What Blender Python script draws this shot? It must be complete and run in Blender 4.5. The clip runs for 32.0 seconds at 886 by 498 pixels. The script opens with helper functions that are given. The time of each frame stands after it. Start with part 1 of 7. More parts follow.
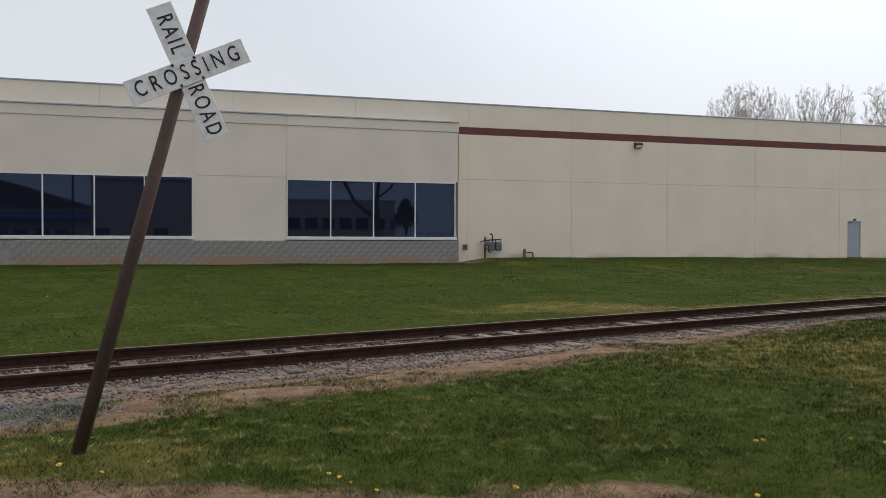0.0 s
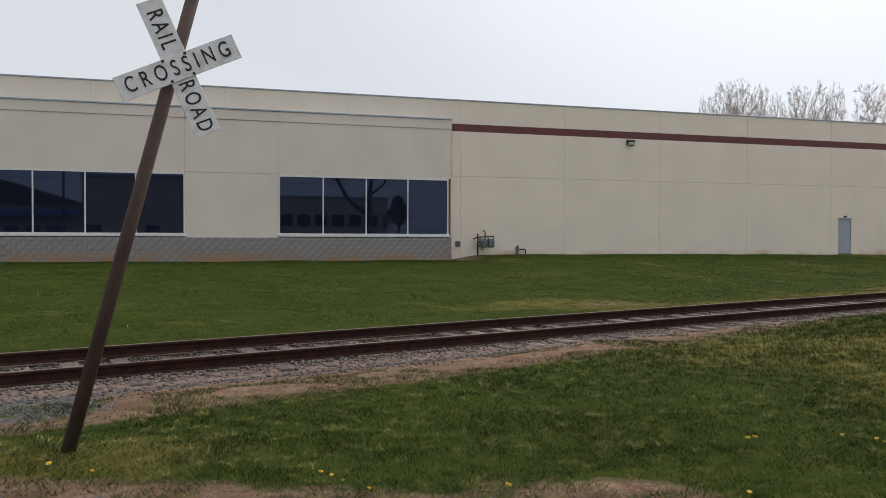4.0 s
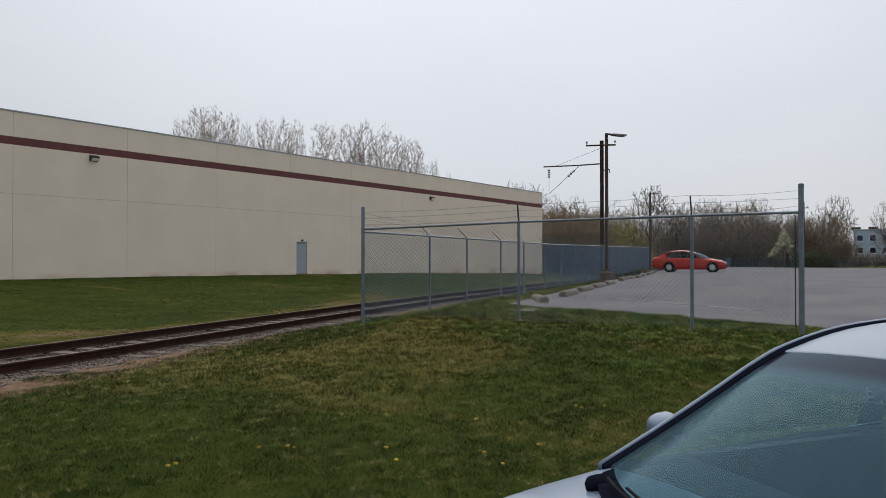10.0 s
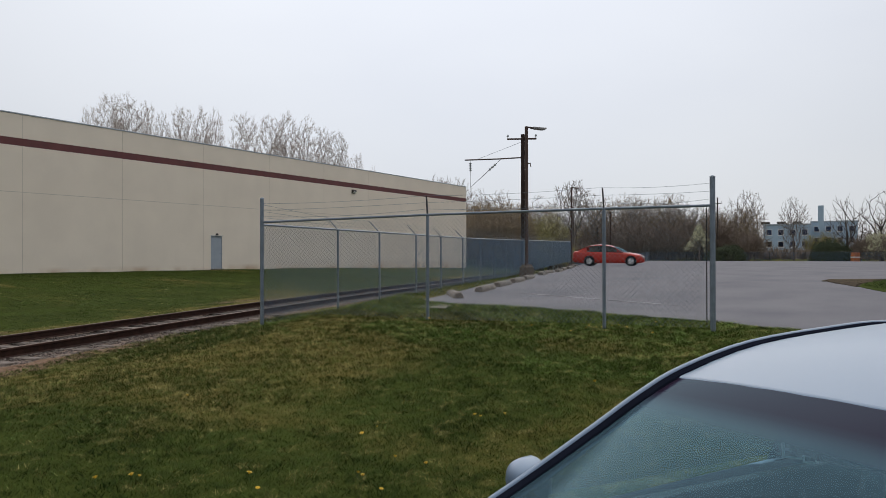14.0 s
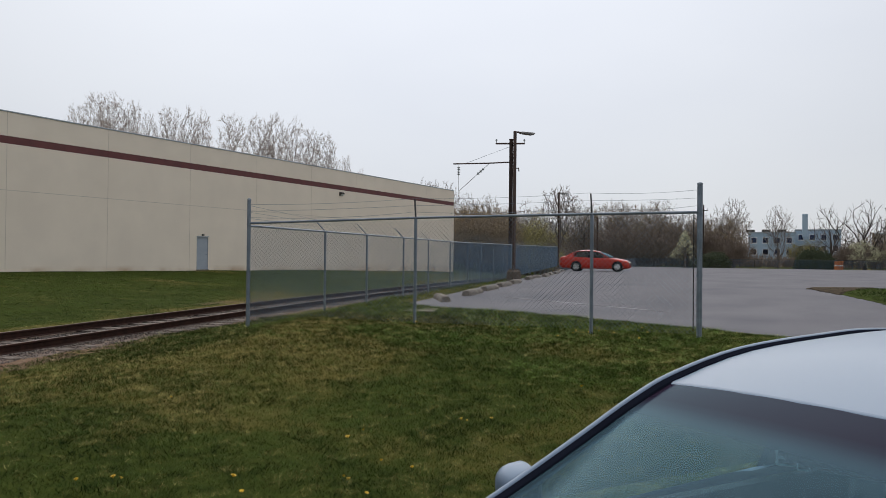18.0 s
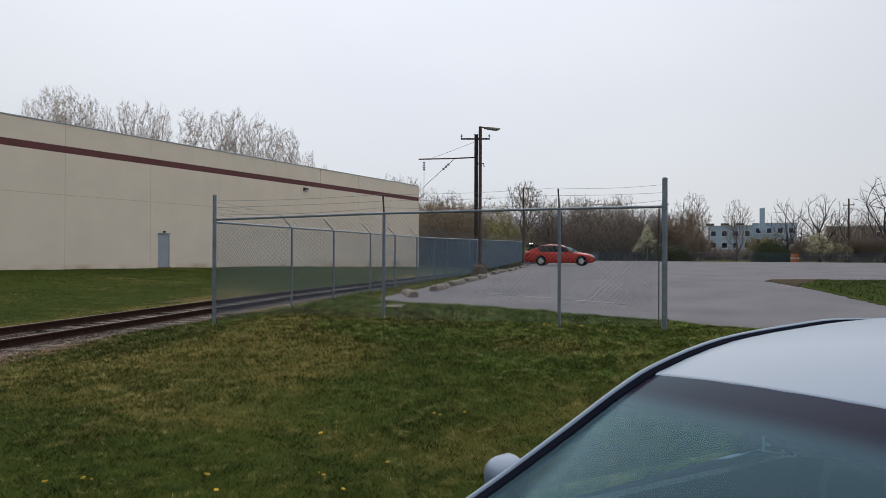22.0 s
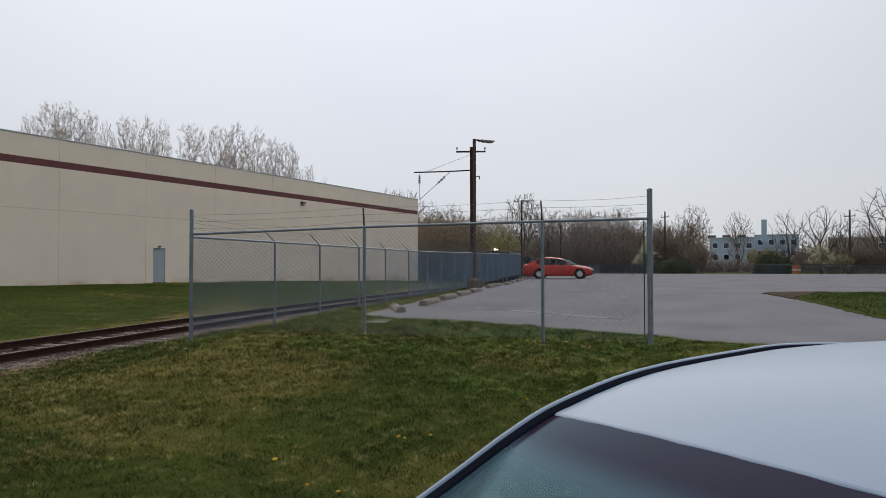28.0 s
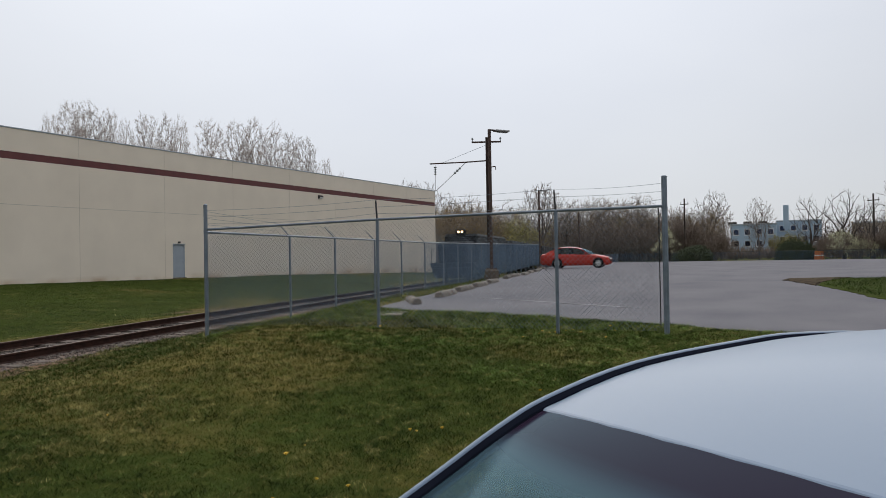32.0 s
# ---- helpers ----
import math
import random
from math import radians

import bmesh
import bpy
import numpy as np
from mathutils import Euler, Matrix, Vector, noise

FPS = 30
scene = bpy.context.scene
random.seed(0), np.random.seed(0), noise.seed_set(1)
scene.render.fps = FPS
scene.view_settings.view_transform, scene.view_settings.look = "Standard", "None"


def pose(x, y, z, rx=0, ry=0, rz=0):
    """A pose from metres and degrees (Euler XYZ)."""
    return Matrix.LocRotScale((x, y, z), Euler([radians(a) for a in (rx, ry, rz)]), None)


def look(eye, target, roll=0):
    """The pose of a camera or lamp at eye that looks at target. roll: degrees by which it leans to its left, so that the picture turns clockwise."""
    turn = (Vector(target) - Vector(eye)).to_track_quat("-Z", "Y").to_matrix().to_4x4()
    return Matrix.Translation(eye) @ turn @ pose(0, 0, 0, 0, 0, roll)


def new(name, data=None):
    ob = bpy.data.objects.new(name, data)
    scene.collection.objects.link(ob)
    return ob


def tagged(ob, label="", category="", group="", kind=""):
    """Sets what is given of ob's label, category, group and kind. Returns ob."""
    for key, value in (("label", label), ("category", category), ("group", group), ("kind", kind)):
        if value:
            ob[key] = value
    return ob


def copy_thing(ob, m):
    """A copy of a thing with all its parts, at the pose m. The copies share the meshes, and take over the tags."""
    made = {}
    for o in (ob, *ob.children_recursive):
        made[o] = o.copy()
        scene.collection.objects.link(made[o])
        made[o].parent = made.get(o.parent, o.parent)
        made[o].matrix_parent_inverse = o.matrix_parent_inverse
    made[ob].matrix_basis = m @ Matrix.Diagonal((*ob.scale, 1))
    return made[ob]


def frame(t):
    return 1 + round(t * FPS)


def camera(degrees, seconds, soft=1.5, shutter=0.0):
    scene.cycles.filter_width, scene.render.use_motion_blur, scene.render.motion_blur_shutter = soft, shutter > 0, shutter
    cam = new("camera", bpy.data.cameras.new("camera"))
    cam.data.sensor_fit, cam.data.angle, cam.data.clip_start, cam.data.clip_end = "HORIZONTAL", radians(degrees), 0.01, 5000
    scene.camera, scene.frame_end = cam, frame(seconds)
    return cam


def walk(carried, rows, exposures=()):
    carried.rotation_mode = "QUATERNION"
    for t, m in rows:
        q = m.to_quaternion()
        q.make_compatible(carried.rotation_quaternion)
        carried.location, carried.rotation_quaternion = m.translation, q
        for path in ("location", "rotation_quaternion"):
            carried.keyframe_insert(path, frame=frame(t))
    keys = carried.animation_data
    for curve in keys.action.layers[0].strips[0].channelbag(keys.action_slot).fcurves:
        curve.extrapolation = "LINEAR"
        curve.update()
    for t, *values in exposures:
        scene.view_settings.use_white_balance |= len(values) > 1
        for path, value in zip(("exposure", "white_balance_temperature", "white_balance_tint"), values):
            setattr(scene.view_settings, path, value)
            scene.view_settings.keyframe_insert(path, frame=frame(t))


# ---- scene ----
cam = camera(61.8, 32.0, soft=0.8)
PATH = [
    (0, (-35.054, -36.387, 0.985), (-34.527, -34.458, 0.959), 0.2),
    (0.5, (-35.054, -36.39, 0.987), (-34.517, -34.464, 0.951), 0.4),
    (1, (-35.047, -36.381, 0.984), (-34.486, -34.462, 0.934), 0.5),
    (1.5, (-35.045, -36.38, 0.987), (-34.467, -34.466, 0.93), 0.7),
    (2, (-35.049, -36.379, 0.984), (-34.485, -34.461, 0.925), 0.6),
    (2.5, (-35.052, -36.377, 0.99), (-34.523, -34.448, 0.966), 0.1),
    (3, (-35.052, -36.378, 0.986), (-34.542, -34.444, 0.979), -0.0),
    (3.5, (-35.051, -36.37, 0.986), (-34.529, -34.439, 0.963), 0.1),
    (5.5, (-35.033, -36.376, 0.984), (-34.428, -34.47, 0.939), 0.3),
    (6, (-35.027, -36.364, 0.981), (-34.406, -34.463, 0.928), 0.4),
    (6.5, (-34.999, -36.36, 0.98), (-34.186, -34.533, 0.924), 0.8),
    (7, (-34.93, -36.321, 0.969), (-33.874, -34.623, 0.937), 1.0),
    (7.5, (-34.882, -36.326, 0.982), (-33.663, -34.74, 0.977), 0.4),
    (8, (-34.836, -36.323, 0.975), (-33.501, -34.834, 0.978), 0.1),
    (8.5, (-34.825, -36.349, 0.971), (-33.395, -34.95, 0.977), 0.2),
    (9, (-34.806, -36.369, 0.986), (-33.283, -35.073, 0.995), 0.0),
    (9.5, (-34.757, -36.369, 0.983), (-33.161, -35.163, 0.984), 0.0),
    (10, (-34.619, -36.482, 1.004), (-32.987, -35.326, 1.031), -0.0),
    (10.5, (-34.454, -36.564, 1.004), (-32.832, -35.396, 1.076), 0.7),
    (11, (-34.272, -36.474, 1.01), (-32.6, -35.378, 1.059), 0.2),
    (11.5, (-34.096, -36.416, 1.011), (-32.343, -35.455, 1.048), -0.8),
    (12, (-33.865, -36.475, 1.012), (-32.092, -35.55, 1.033), -1.4),
    (12.5, (-33.779, -36.478, 1.016), (-32.064, -35.449, 1.022), -0.3),
    (13, (-33.79, -36.424, 1.016), (-32.074, -35.396, 1.016), -0.1),
    (13.5, (-33.789, -36.391, 1.013), (-32.064, -35.379, 1.013), -0.4),
    (14, (-33.813, -36.388, 1.015), (-32.075, -35.397, 1.026), -0.1),
    (14.5, (-33.809, -36.386, 1.012), (-32.07, -35.398, 1.038), 0.1),
    (15, (-33.81, -36.39, 1.015), (-32.063, -35.417, 1.041), 0.2),
    (15.5, (-33.804, -36.386, 1.013), (-32.051, -35.424, 1.038), 0.4),
    (17.5, (-33.811, -36.381, 1.011), (-32.057, -35.42, 1.033), 0.6),
    (18, (-33.799, -36.365, 1.011), (-32.045, -35.405, 1.032), 0.6),
    (18.5, (-33.81, -36.367, 1.011), (-32.057, -35.405, 1.032), 0.6),
    (19, (-33.8, -36.353, 1.016), (-32.043, -35.396, 1.035), 0.7),
    (19.5, (-33.792, -36.349, 1.015), (-32.033, -35.398, 1.058), 0.3),
    (20, (-33.794, -36.347, 1.019), (-32.035, -35.395, 1.049), 0.0),
    (20.5, (-33.812, -36.321, 1.015), (-32.054, -35.368, 1.031), 0.1),
    (21, (-33.844, -36.308, 1.006), (-32.064, -35.397, 1.013), -0.2),
    (21.5, (-33.843, -36.314, 1.013), (-32.045, -35.438, 1.017), -0.0),
    (22, (-33.844, -36.312, 1.011), (-32.046, -35.437, 1.02), 0.2),
    (22.5, (-33.777, -36.341, 1.026), (-31.982, -35.46, 1.045), -0.1),
    (23, (-33.582, -36.461, 1.02), (-31.799, -35.556, 1.05), -0.4),
    (23.5, (-33.506, -36.517, 1.025), (-31.743, -35.573, 1.051), 0.8),
    (24, (-33.514, -36.495, 1.029), (-31.752, -35.549, 1.059), 0.6),
    (24.5, (-33.522, -36.478, 1.031), (-31.756, -35.54, 1.075), -0.6),
    (25, (-33.502, -36.474, 1.036), (-31.723, -35.562, 1.082), -1.1),
    (25.5, (-33.451, -36.504, 1.033), (-31.655, -35.626, 1.09), -1.0),
    (27.5, (-33.416, -36.505, 1.029), (-31.611, -35.644, 1.068), -0.3),
    (28, (-33.413, -36.486, 1.026), (-31.618, -35.605, 1.071), -0.1),
    (28.5, (-33.412, -36.478, 1.021), (-31.639, -35.554, 1.073), 0.0),
    (29, (-33.401, -36.486, 1.025), (-31.627, -35.564, 1.075), -0.0),
    (29.5, (-33.396, -36.487, 1.024), (-31.619, -35.571, 1.071), -0.1),
    (30, (-33.393, -36.52, 1.025), (-31.619, -35.598, 1.072), -0.4),
    (30.5, (-33.314, -36.565, 1.016), (-31.546, -35.63, 1.058), -0.1),
    (31, (-33.328, -36.538, 1.02), (-31.556, -35.611, 1.046), 0.0),
    (31.5, (-33.355, -36.511, 1.018), (-31.577, -35.596, 1.044), -0.6),
    (32, (-33.323, -36.538, 1.027), (-31.551, -35.612, 1.049), -1.0),
]
walk(cam, [(t, look(eye, target, roll)) for t, eye, target, roll in PATH],
     exposures=[(0.0, 0.20), (2.0, 0.28), (3.0, 0.15), (6.0, 0.22), (7.0, 0.02), (8.0, -0.04), (10.0, -0.13), (13.0, -0.03), (20.0, -0.03), (25.0, -0.05), (30.0, -0.10), (32.0, -0.06)])

# ---- world and sun: bright overcast ----
SUN_AZ, SUN_EL = radians(60), radians(54)
world = bpy.data.worlds.new("overcast_sky")
scene.world = world
world.use_nodes = True
wn, wl = world.node_tree.nodes, world.node_tree.links
wn.clear()
w_out = wn.new("ShaderNodeOutputWorld")
w_sky = wn.new("ShaderNodeTexSky")
w_sky.sky_type, w_sky.sun_disc = "NISHITA", False
w_sky.sun_elevation, w_sky.sun_rotation = SUN_EL, SUN_AZ
w_bg = wn.new("ShaderNodeBackground")
w_bg.inputs["Strength"].default_value = 0.07
wl.new(w_sky.outputs[0], w_bg.inputs["Color"])
w_tc = wn.new("ShaderNodeTexCoord")
w_map = wn.new("ShaderNodeMapping")
w_map.inputs["Scale"].default_value = (1.0, 1.0, 2.6)
wl.new(w_tc.outputs["Generated"], w_map.inputs["Vector"])
w_noise = wn.new("ShaderNodeTexNoise")
w_noise.inputs["Scale"].default_value = 1.6
w_noise.inputs["Detail"].default_value = 5.0
w_noise.inputs["Roughness"].default_value = 0.45
wl.new(w_map.outputs[0], w_noise.inputs["Vector"])
w_ramp = wn.new("ShaderNodeValToRGB")
w_ramp.color_ramp.elements[0].position, w_ramp.color_ramp.elements[0].color = 0.30, (0.695, 0.722, 0.782, 1)
w_ramp.color_ramp.elements[1].position, w_ramp.color_ramp.elements[1].color = 0.68, (0.762, 0.785, 0.830, 1)
wl.new(w_noise.outputs[0], w_ramp.inputs[0])
w_cloud = wn.new("ShaderNodeBackground")
wl.new(w_ramp.outputs[0], w_cloud.inputs["Color"])
# the cloud sheet is brightest round the hidden sun
w_dot = wn.new("ShaderNodeVectorMath")
w_dot.operation = "DOT_PRODUCT"
w_dot.inputs[1].default_value = (math.sin(SUN_AZ) * math.cos(SUN_EL), math.cos(SUN_AZ) * math.cos(SUN_EL), math.sin(SUN_EL))
wl.new(w_tc.outputs["Generated"], w_dot.inputs[0])
w_glow = wn.new("ShaderNodeMapRange")
w_glow.interpolation_type = "SMOOTHSTEP"
w_glow.inputs["From Min"].default_value, w_glow.inputs["From Max"].default_value = 0.48, 1.0
w_glow.inputs["To Min"].default_value, w_glow.inputs["To Max"].default_value = 0.90, 1.52
wl.new(w_dot.outputs["Value"], w_glow.inputs["Value"])
wl.new(w_glow.outputs[0], w_cloud.inputs["Strength"])
w_mix = wn.new("ShaderNodeMixShader")
w_mix.inputs[0].default_value = 0.88
wl.new(w_bg.outputs[0], w_mix.inputs[1])
wl.new(w_cloud.outputs[0], w_mix.inputs[2])
wl.new(w_mix.outputs[0], w_out.inputs["Surface"])

sun = new("sun", bpy.data.lights.new("sun", "SUN"))
sun.data.energy, sun.data.angle, sun.data.color = 1.65, radians(90), (1.0, 0.96, 0.9)
sun.matrix_world = look((0, 0, 60), Vector((0, 0, 60)) - Vector((math.sin(SUN_AZ) * math.cos(SUN_EL), math.cos(SUN_AZ) * math.cos(SUN_EL), math.sin(SUN_EL))))


# ---- materials ----
def mat(name, base, second=None, scale=4.0, rough=0.7, metal=0.0, bump=0.0, bump_scale=40.0, spec=0.5, vary=0.0, detail=5.0, stretch=(1, 1, 1), lo=0.35, hi=0.65, blend=1.0):
    """A surface of two colours mixed by noise, with fine relief; vary: brightness from object to object."""
    m = bpy.data.materials.new(name)
    m.use_nodes = True
    n, l = m.node_tree.nodes, m.node_tree.links
    b = n["Principled BSDF"]
    b.inputs["Roughness"].default_value, b.inputs["Metallic"].default_value = rough, metal
    b.inputs["Specular IOR Level"].default_value = spec
    second = second or tuple(c * 0.8 for c in base)
    tc = n.new("ShaderNodeTexCoord")
    mp = n.new("ShaderNodeMapping")
    mp.inputs["Scale"].default_value = stretch
    l.new(tc.outputs["Object"], mp.inputs["Vector"])
    nz = n.new("ShaderNodeTexNoise")
    nz.inputs["Scale"].default_value, nz.inputs["Detail"].default_value = scale, detail
    l.new(mp.outputs[0], nz.inputs["Vector"])
    rp = n.new("ShaderNodeMapRange")
    rp.inputs["From Min"].default_value, rp.inputs["From Max"].default_value = lo, hi
    rp.inputs["To Max"].default_value = blend
    l.new(nz.outputs[0], rp.inputs["Value"])
    mx = n.new("ShaderNodeMix")
    mx.data_type = "RGBA"
    mx.inputs["A"].default_value, mx.inputs["B"].default_value = (*base, 1), (*second, 1)
    l.new(rp.outputs[0], mx.inputs["Factor"])
    colour = mx.outputs["Result"]
    if vary:
        oi = n.new("ShaderNodeObjectInfo")
        vr = n.new("ShaderNodeMapRange")
        vr.inputs["To Min"].default_value, vr.inputs["To Max"].default_value = 1 - vary, 1 + vary
        l.new(oi.outputs["Random"], vr.inputs["Value"])
        hs = n.new("ShaderNodeHueSaturation")
        l.new(vr.outputs[0], hs.inputs["Value"])
        l.new(colour, hs.inputs["Color"])
        colour = hs.outputs[0]
    l.new(colour, b.inputs["Base Color"])
    if bump:
        n2 = n.new("ShaderNodeTexNoise")
        n2.inputs["Scale"].default_value, n2.inputs["Detail"].default_value = bump_scale, 6
        l.new(mp.outputs[0], n2.inputs["Vector"])
        bp = n.new("ShaderNodeBump")
        bp.inputs["Strength"].default_value, bp.inputs["Distance"].default_value = bump, 0.01
        l.new(n2.outputs[0], bp.inputs["Height"])
        l.new(bp.outputs[0], b.inputs["Normal"])
    return m


def island_mat(name, dark, light, rough=0.8, trans=0.0, spec=0.3):
    """Many small pieces, each with a tint of its own."""
    m = bpy.data.materials.new(name)
    m.use_nodes = True
    n, l = m.node_tree.nodes, m.node_tree.links
    b = n["Principled BSDF"]
    b.inputs["Roughness"].default_value = rough
    b.inputs["Specular IOR Level"].default_value = spec
    g = n.new("ShaderNodeNewGeometry")
    r = n.new("ShaderNodeValToRGB")
    r.color_ramp.elements[0].color, r.color_ramp.elements[1].color = (*dark, 1), (*light, 1)
    l.new(g.outputs["Random Per Island"], r.inputs[0])
    l.new(r.outputs[0], b.inputs["Base Color"])
    return m


def grass_mat(name, deep, fresh, straw, straw_from=0.55, low=0.3, high=1.85, drift=1.3):
    """Blades tinted one by one, with patches of fresher and drier growth."""
    m = bpy.data.materials.new(name)
    m.use_nodes = True
    n, l = m.node_tree.nodes, m.node_tree.links
    b = n["Principled BSDF"]
    b.inputs["Roughness"].default_value = 0.8
    b.inputs["Specular IOR Level"].default_value = 0.02
    g, tc = n.new("ShaderNodeNewGeometry"), n.new("ShaderNodeTexCoord")

    def field(scale, lo, hi, detail=4):
        z, r = n.new("ShaderNodeTexNoise"), n.new("ShaderNodeMapRange")
        z.inputs["Scale"].default_value, z.inputs["Detail"].default_value = scale, detail
        r.inputs["From Min"].default_value, r.inputs["From Max"].default_value = lo, hi
        l.new(tc.outputs["Object"], z.inputs["Vector"])
        l.new(z.outputs[0], r.inputs["Value"])
        return r.outputs[0]

    def blend(f, a, c):
        x = n.new("ShaderNodeMix")
        x.data_type = "RGBA"
        l.new(f, x.inputs["Factor"])
        for key, col in (("A", a), ("B", c)):
            if isinstance(col, tuple):
                x.inputs[key].default_value = (*col, 1)
            else:
                l.new(col, x.inputs[key])
        return x.outputs["Result"]

    colour = blend(field(drift, 0.40, 0.60), deep, fresh)
    colour = blend(field(5.0, 0.38, 0.58, 4), tuple(c * 0.55 for c in deep), colour)
    colour = blend(field(5.5, straw_from, straw_from + 0.13, 6), colour, straw)
    v = n.new("ShaderNodeMapRange")
    v.inputs["To Min"].default_value, v.inputs["To Max"].default_value = low, high
    l.new(g.outputs["Random Per Island"], v.inputs["Value"])
    h = n.new("ShaderNodeHueSaturation")
    l.new(v.outputs[0], h.inputs["Value"])
    l.new(colour, h.inputs["Color"])
    l.new(h.outputs[0], b.inputs["Base Color"])
    return m


def glow(name, colour, strength):
    m = bpy.data.materials.new(name)
    m.use_nodes = True
    b = m.node_tree.nodes["Principled BSDF"]
    b.inputs["Base Color"].default_value = (*colour, 1)
    b.inputs["Emission Color"].default_value, b.inputs["Emission Strength"].default_value = (*colour, 1), strength
    return m


def glass(name, tint, rough=0.02, alpha=0.35):
    """Tinted pane: a glossy coat over a partly clear sheet."""
    m = bpy.data.materials.new(name)
    m.use_nodes = True
    b = m.node_tree.nodes["Principled BSDF"]
    b.inputs["Base Color"].default_value = (*tint, 1)
    b.inputs["Roughness"].default_value, b.inputs["IOR"].default_value = rough, 1.5
    b.inputs["Alpha"].default_value = alpha
    return m


def foot_stain(m, low, high, colour, scale, lo, hi):
    """Soil splashed up the foot of a wall, between two heights, in uneven tongues."""
    n, l = m.node_tree.nodes, m.node_tree.links
    b = n["Principled BSDF"]
    clean = b.inputs["Base Color"].links[0].from_socket
    tc, sp, nz = n.new("ShaderNodeNewGeometry"), n.new("ShaderNodeSeparateXYZ"), n.new("ShaderNodeTexNoise")
    l.new(tc.outputs["Position"], sp.inputs[0])
    up, tongue, both, mx = n.new("ShaderNodeMapRange"), n.new("ShaderNodeMapRange"), n.new("ShaderNodeMath"), n.new("ShaderNodeMix")
    nz.inputs["Scale"].default_value, nz.inputs["Detail"].default_value = scale, 6
    l.new(tc.outputs["Position"], nz.inputs["Vector"])
    up.inputs["From Min"].default_value, up.inputs["From Max"].default_value = high, low
    l.new(sp.outputs["Z"], up.inputs["Value"])
    tongue.inputs["From Min"].default_value, tongue.inputs["From Max"].default_value = lo, hi
    l.new(nz.outputs[0], tongue.inputs["Value"])
    both.operation = "MULTIPLY"
    l.new(up.outputs[0], both.inputs[0]), l.new(tongue.outputs[0], both.inputs[1])
    mx.data_type = "RGBA"
    l.new(both.outputs[0], mx.inputs["Factor"]), l.new(clean, mx.inputs["A"])
    mx.inputs["B"].default_value = (*colour, 1)
    l.new(mx.outputs["Result"], b.inputs["Base Color"])


STUCCO = mat("cream_precast_paint", (0.79, 0.70, 0.588), (0.74, 0.655, 0.55), 0.5, 0.85, bump=0.25, bump_scale=18, spec=0.2)
foot_stain(STUCCO, -0.05, 0.34, (0.44, 0.28, 0.16), 0.45, 0.44, 0.68)
STUCCO_GREY = mat("grey_beige_stucco", (0.725, 0.65, 0.575), (0.675, 0.605, 0.535), 0.5, 0.85, bump=0.25, bump_scale=18, spec=0.2)
JOINT = mat("joint_sealant", (0.60, 0.54, 0.46), (0.50, 0.45, 0.385), 2.0, rough=0.9)
STRIPE = mat("maroon_stripe_paint", (0.145, 0.042, 0.042), (0.115, 0.035, 0.036), 1.5, 0.75)
COPING = mat("blue_grey_metal_coping", (0.36, 0.40, 0.44), (0.30, 0.34, 0.38), 1.0, 0.45, metal=0.3)
BLOCK = mat("split_face_grey_block", (0.32, 0.305, 0.295), (0.20, 0.19, 0.18), 5.0, 0.95, bump=1.0, bump_scale=14, vary=0.03)
foot_stain(BLOCK, -0.15, 0.38, (0.33, 0.20, 0.12), 1.1, 0.34, 0.58)
MORTAR = mat("mortar", (0.30, 0.285, 0.275), rough=0.95)
WHITE_FRAME = mat("white_aluminium", (0.72, 0.72, 0.72), (0.66, 0.66, 0.66), 3.0, 0.4)
WINDOW_GLASS = glass("tinted_window_glass", (0.010, 0.012, 0.022), 0.015, 0.97)
WINDOW_GLASS.node_tree.nodes["Principled BSDF"].inputs["IOR"].default_value = 1.62
WINDOW_GLASS.node_tree.nodes["Principled BSDF"].inputs["Specular Tint"].default_value = (0.48, 0.62, 1.0, 1)
DOOR_PAINT = mat("grey_door_paint", (0.33, 0.37, 0.42), (0.30, 0.34, 0.39), 2.0, 0.5)
DARK_METAL = mat("dark_bronze_metal", (0.06, 0.055, 0.05), rough=0.5, metal=0.4)
RAIL_STEEL = mat("rusty_rail_steel", (0.044, 0.021, 0.015), (0.026, 0.014, 0.011), 8.0, 0.85, spec=0.1, bump=0.4, bump_scale=60)
RAIL_TOP = mat("worn_rail_head", (0.16, 0.105, 0.075), (0.085, 0.055, 0.042), 5.0, 0.55, spec=0.25)
TIE_WOOD = mat("weathered_tie_wood", (0.19, 0.155, 0.13), (0.05, 0.037, 0.030), 9.0, 0.95, bump=1.0, bump_scale=30, vary=0.5, stretch=(3, 0.6, 1))
STONE = island_mat("ballast_stone", (0.055, 0.043, 0.038), (0.20, 0.165, 0.143), 0.9)
GALV = mat("galvanised_steel", (0.20, 0.24, 0.285), (0.14, 0.17, 0.205), 6.0, 0.45, metal=0.5)
GALV_WIRE = mat("galvanised_wire", (0.22, 0.27, 0.315), (0.165, 0.21, 0.25), 3.0, 0.5, metal=0.4)
GALV_BLUE = mat("dull_blue_grey_wire", (0.095, 0.165, 0.26), (0.07, 0.125, 0.205), 3.0, 0.6, metal=0.15)
BLACK_STEEL = mat("black_painted_steel", (0.02, 0.02, 0.022), rough=0.55)
RUST_POLE = mat("dark_rust_steel", (0.055, 0.036, 0.030), (0.085, 0.05, 0.038), 5.0, 0.8, metal=0.2, bump=0.5, bump_scale=35)
CONCRETE = mat("weathered_concrete", (0.25, 0.215, 0.18), (0.095, 0.08, 0.066), 3.5, 0.95, bump=0.8, bump_scale=25, vary=0.12)
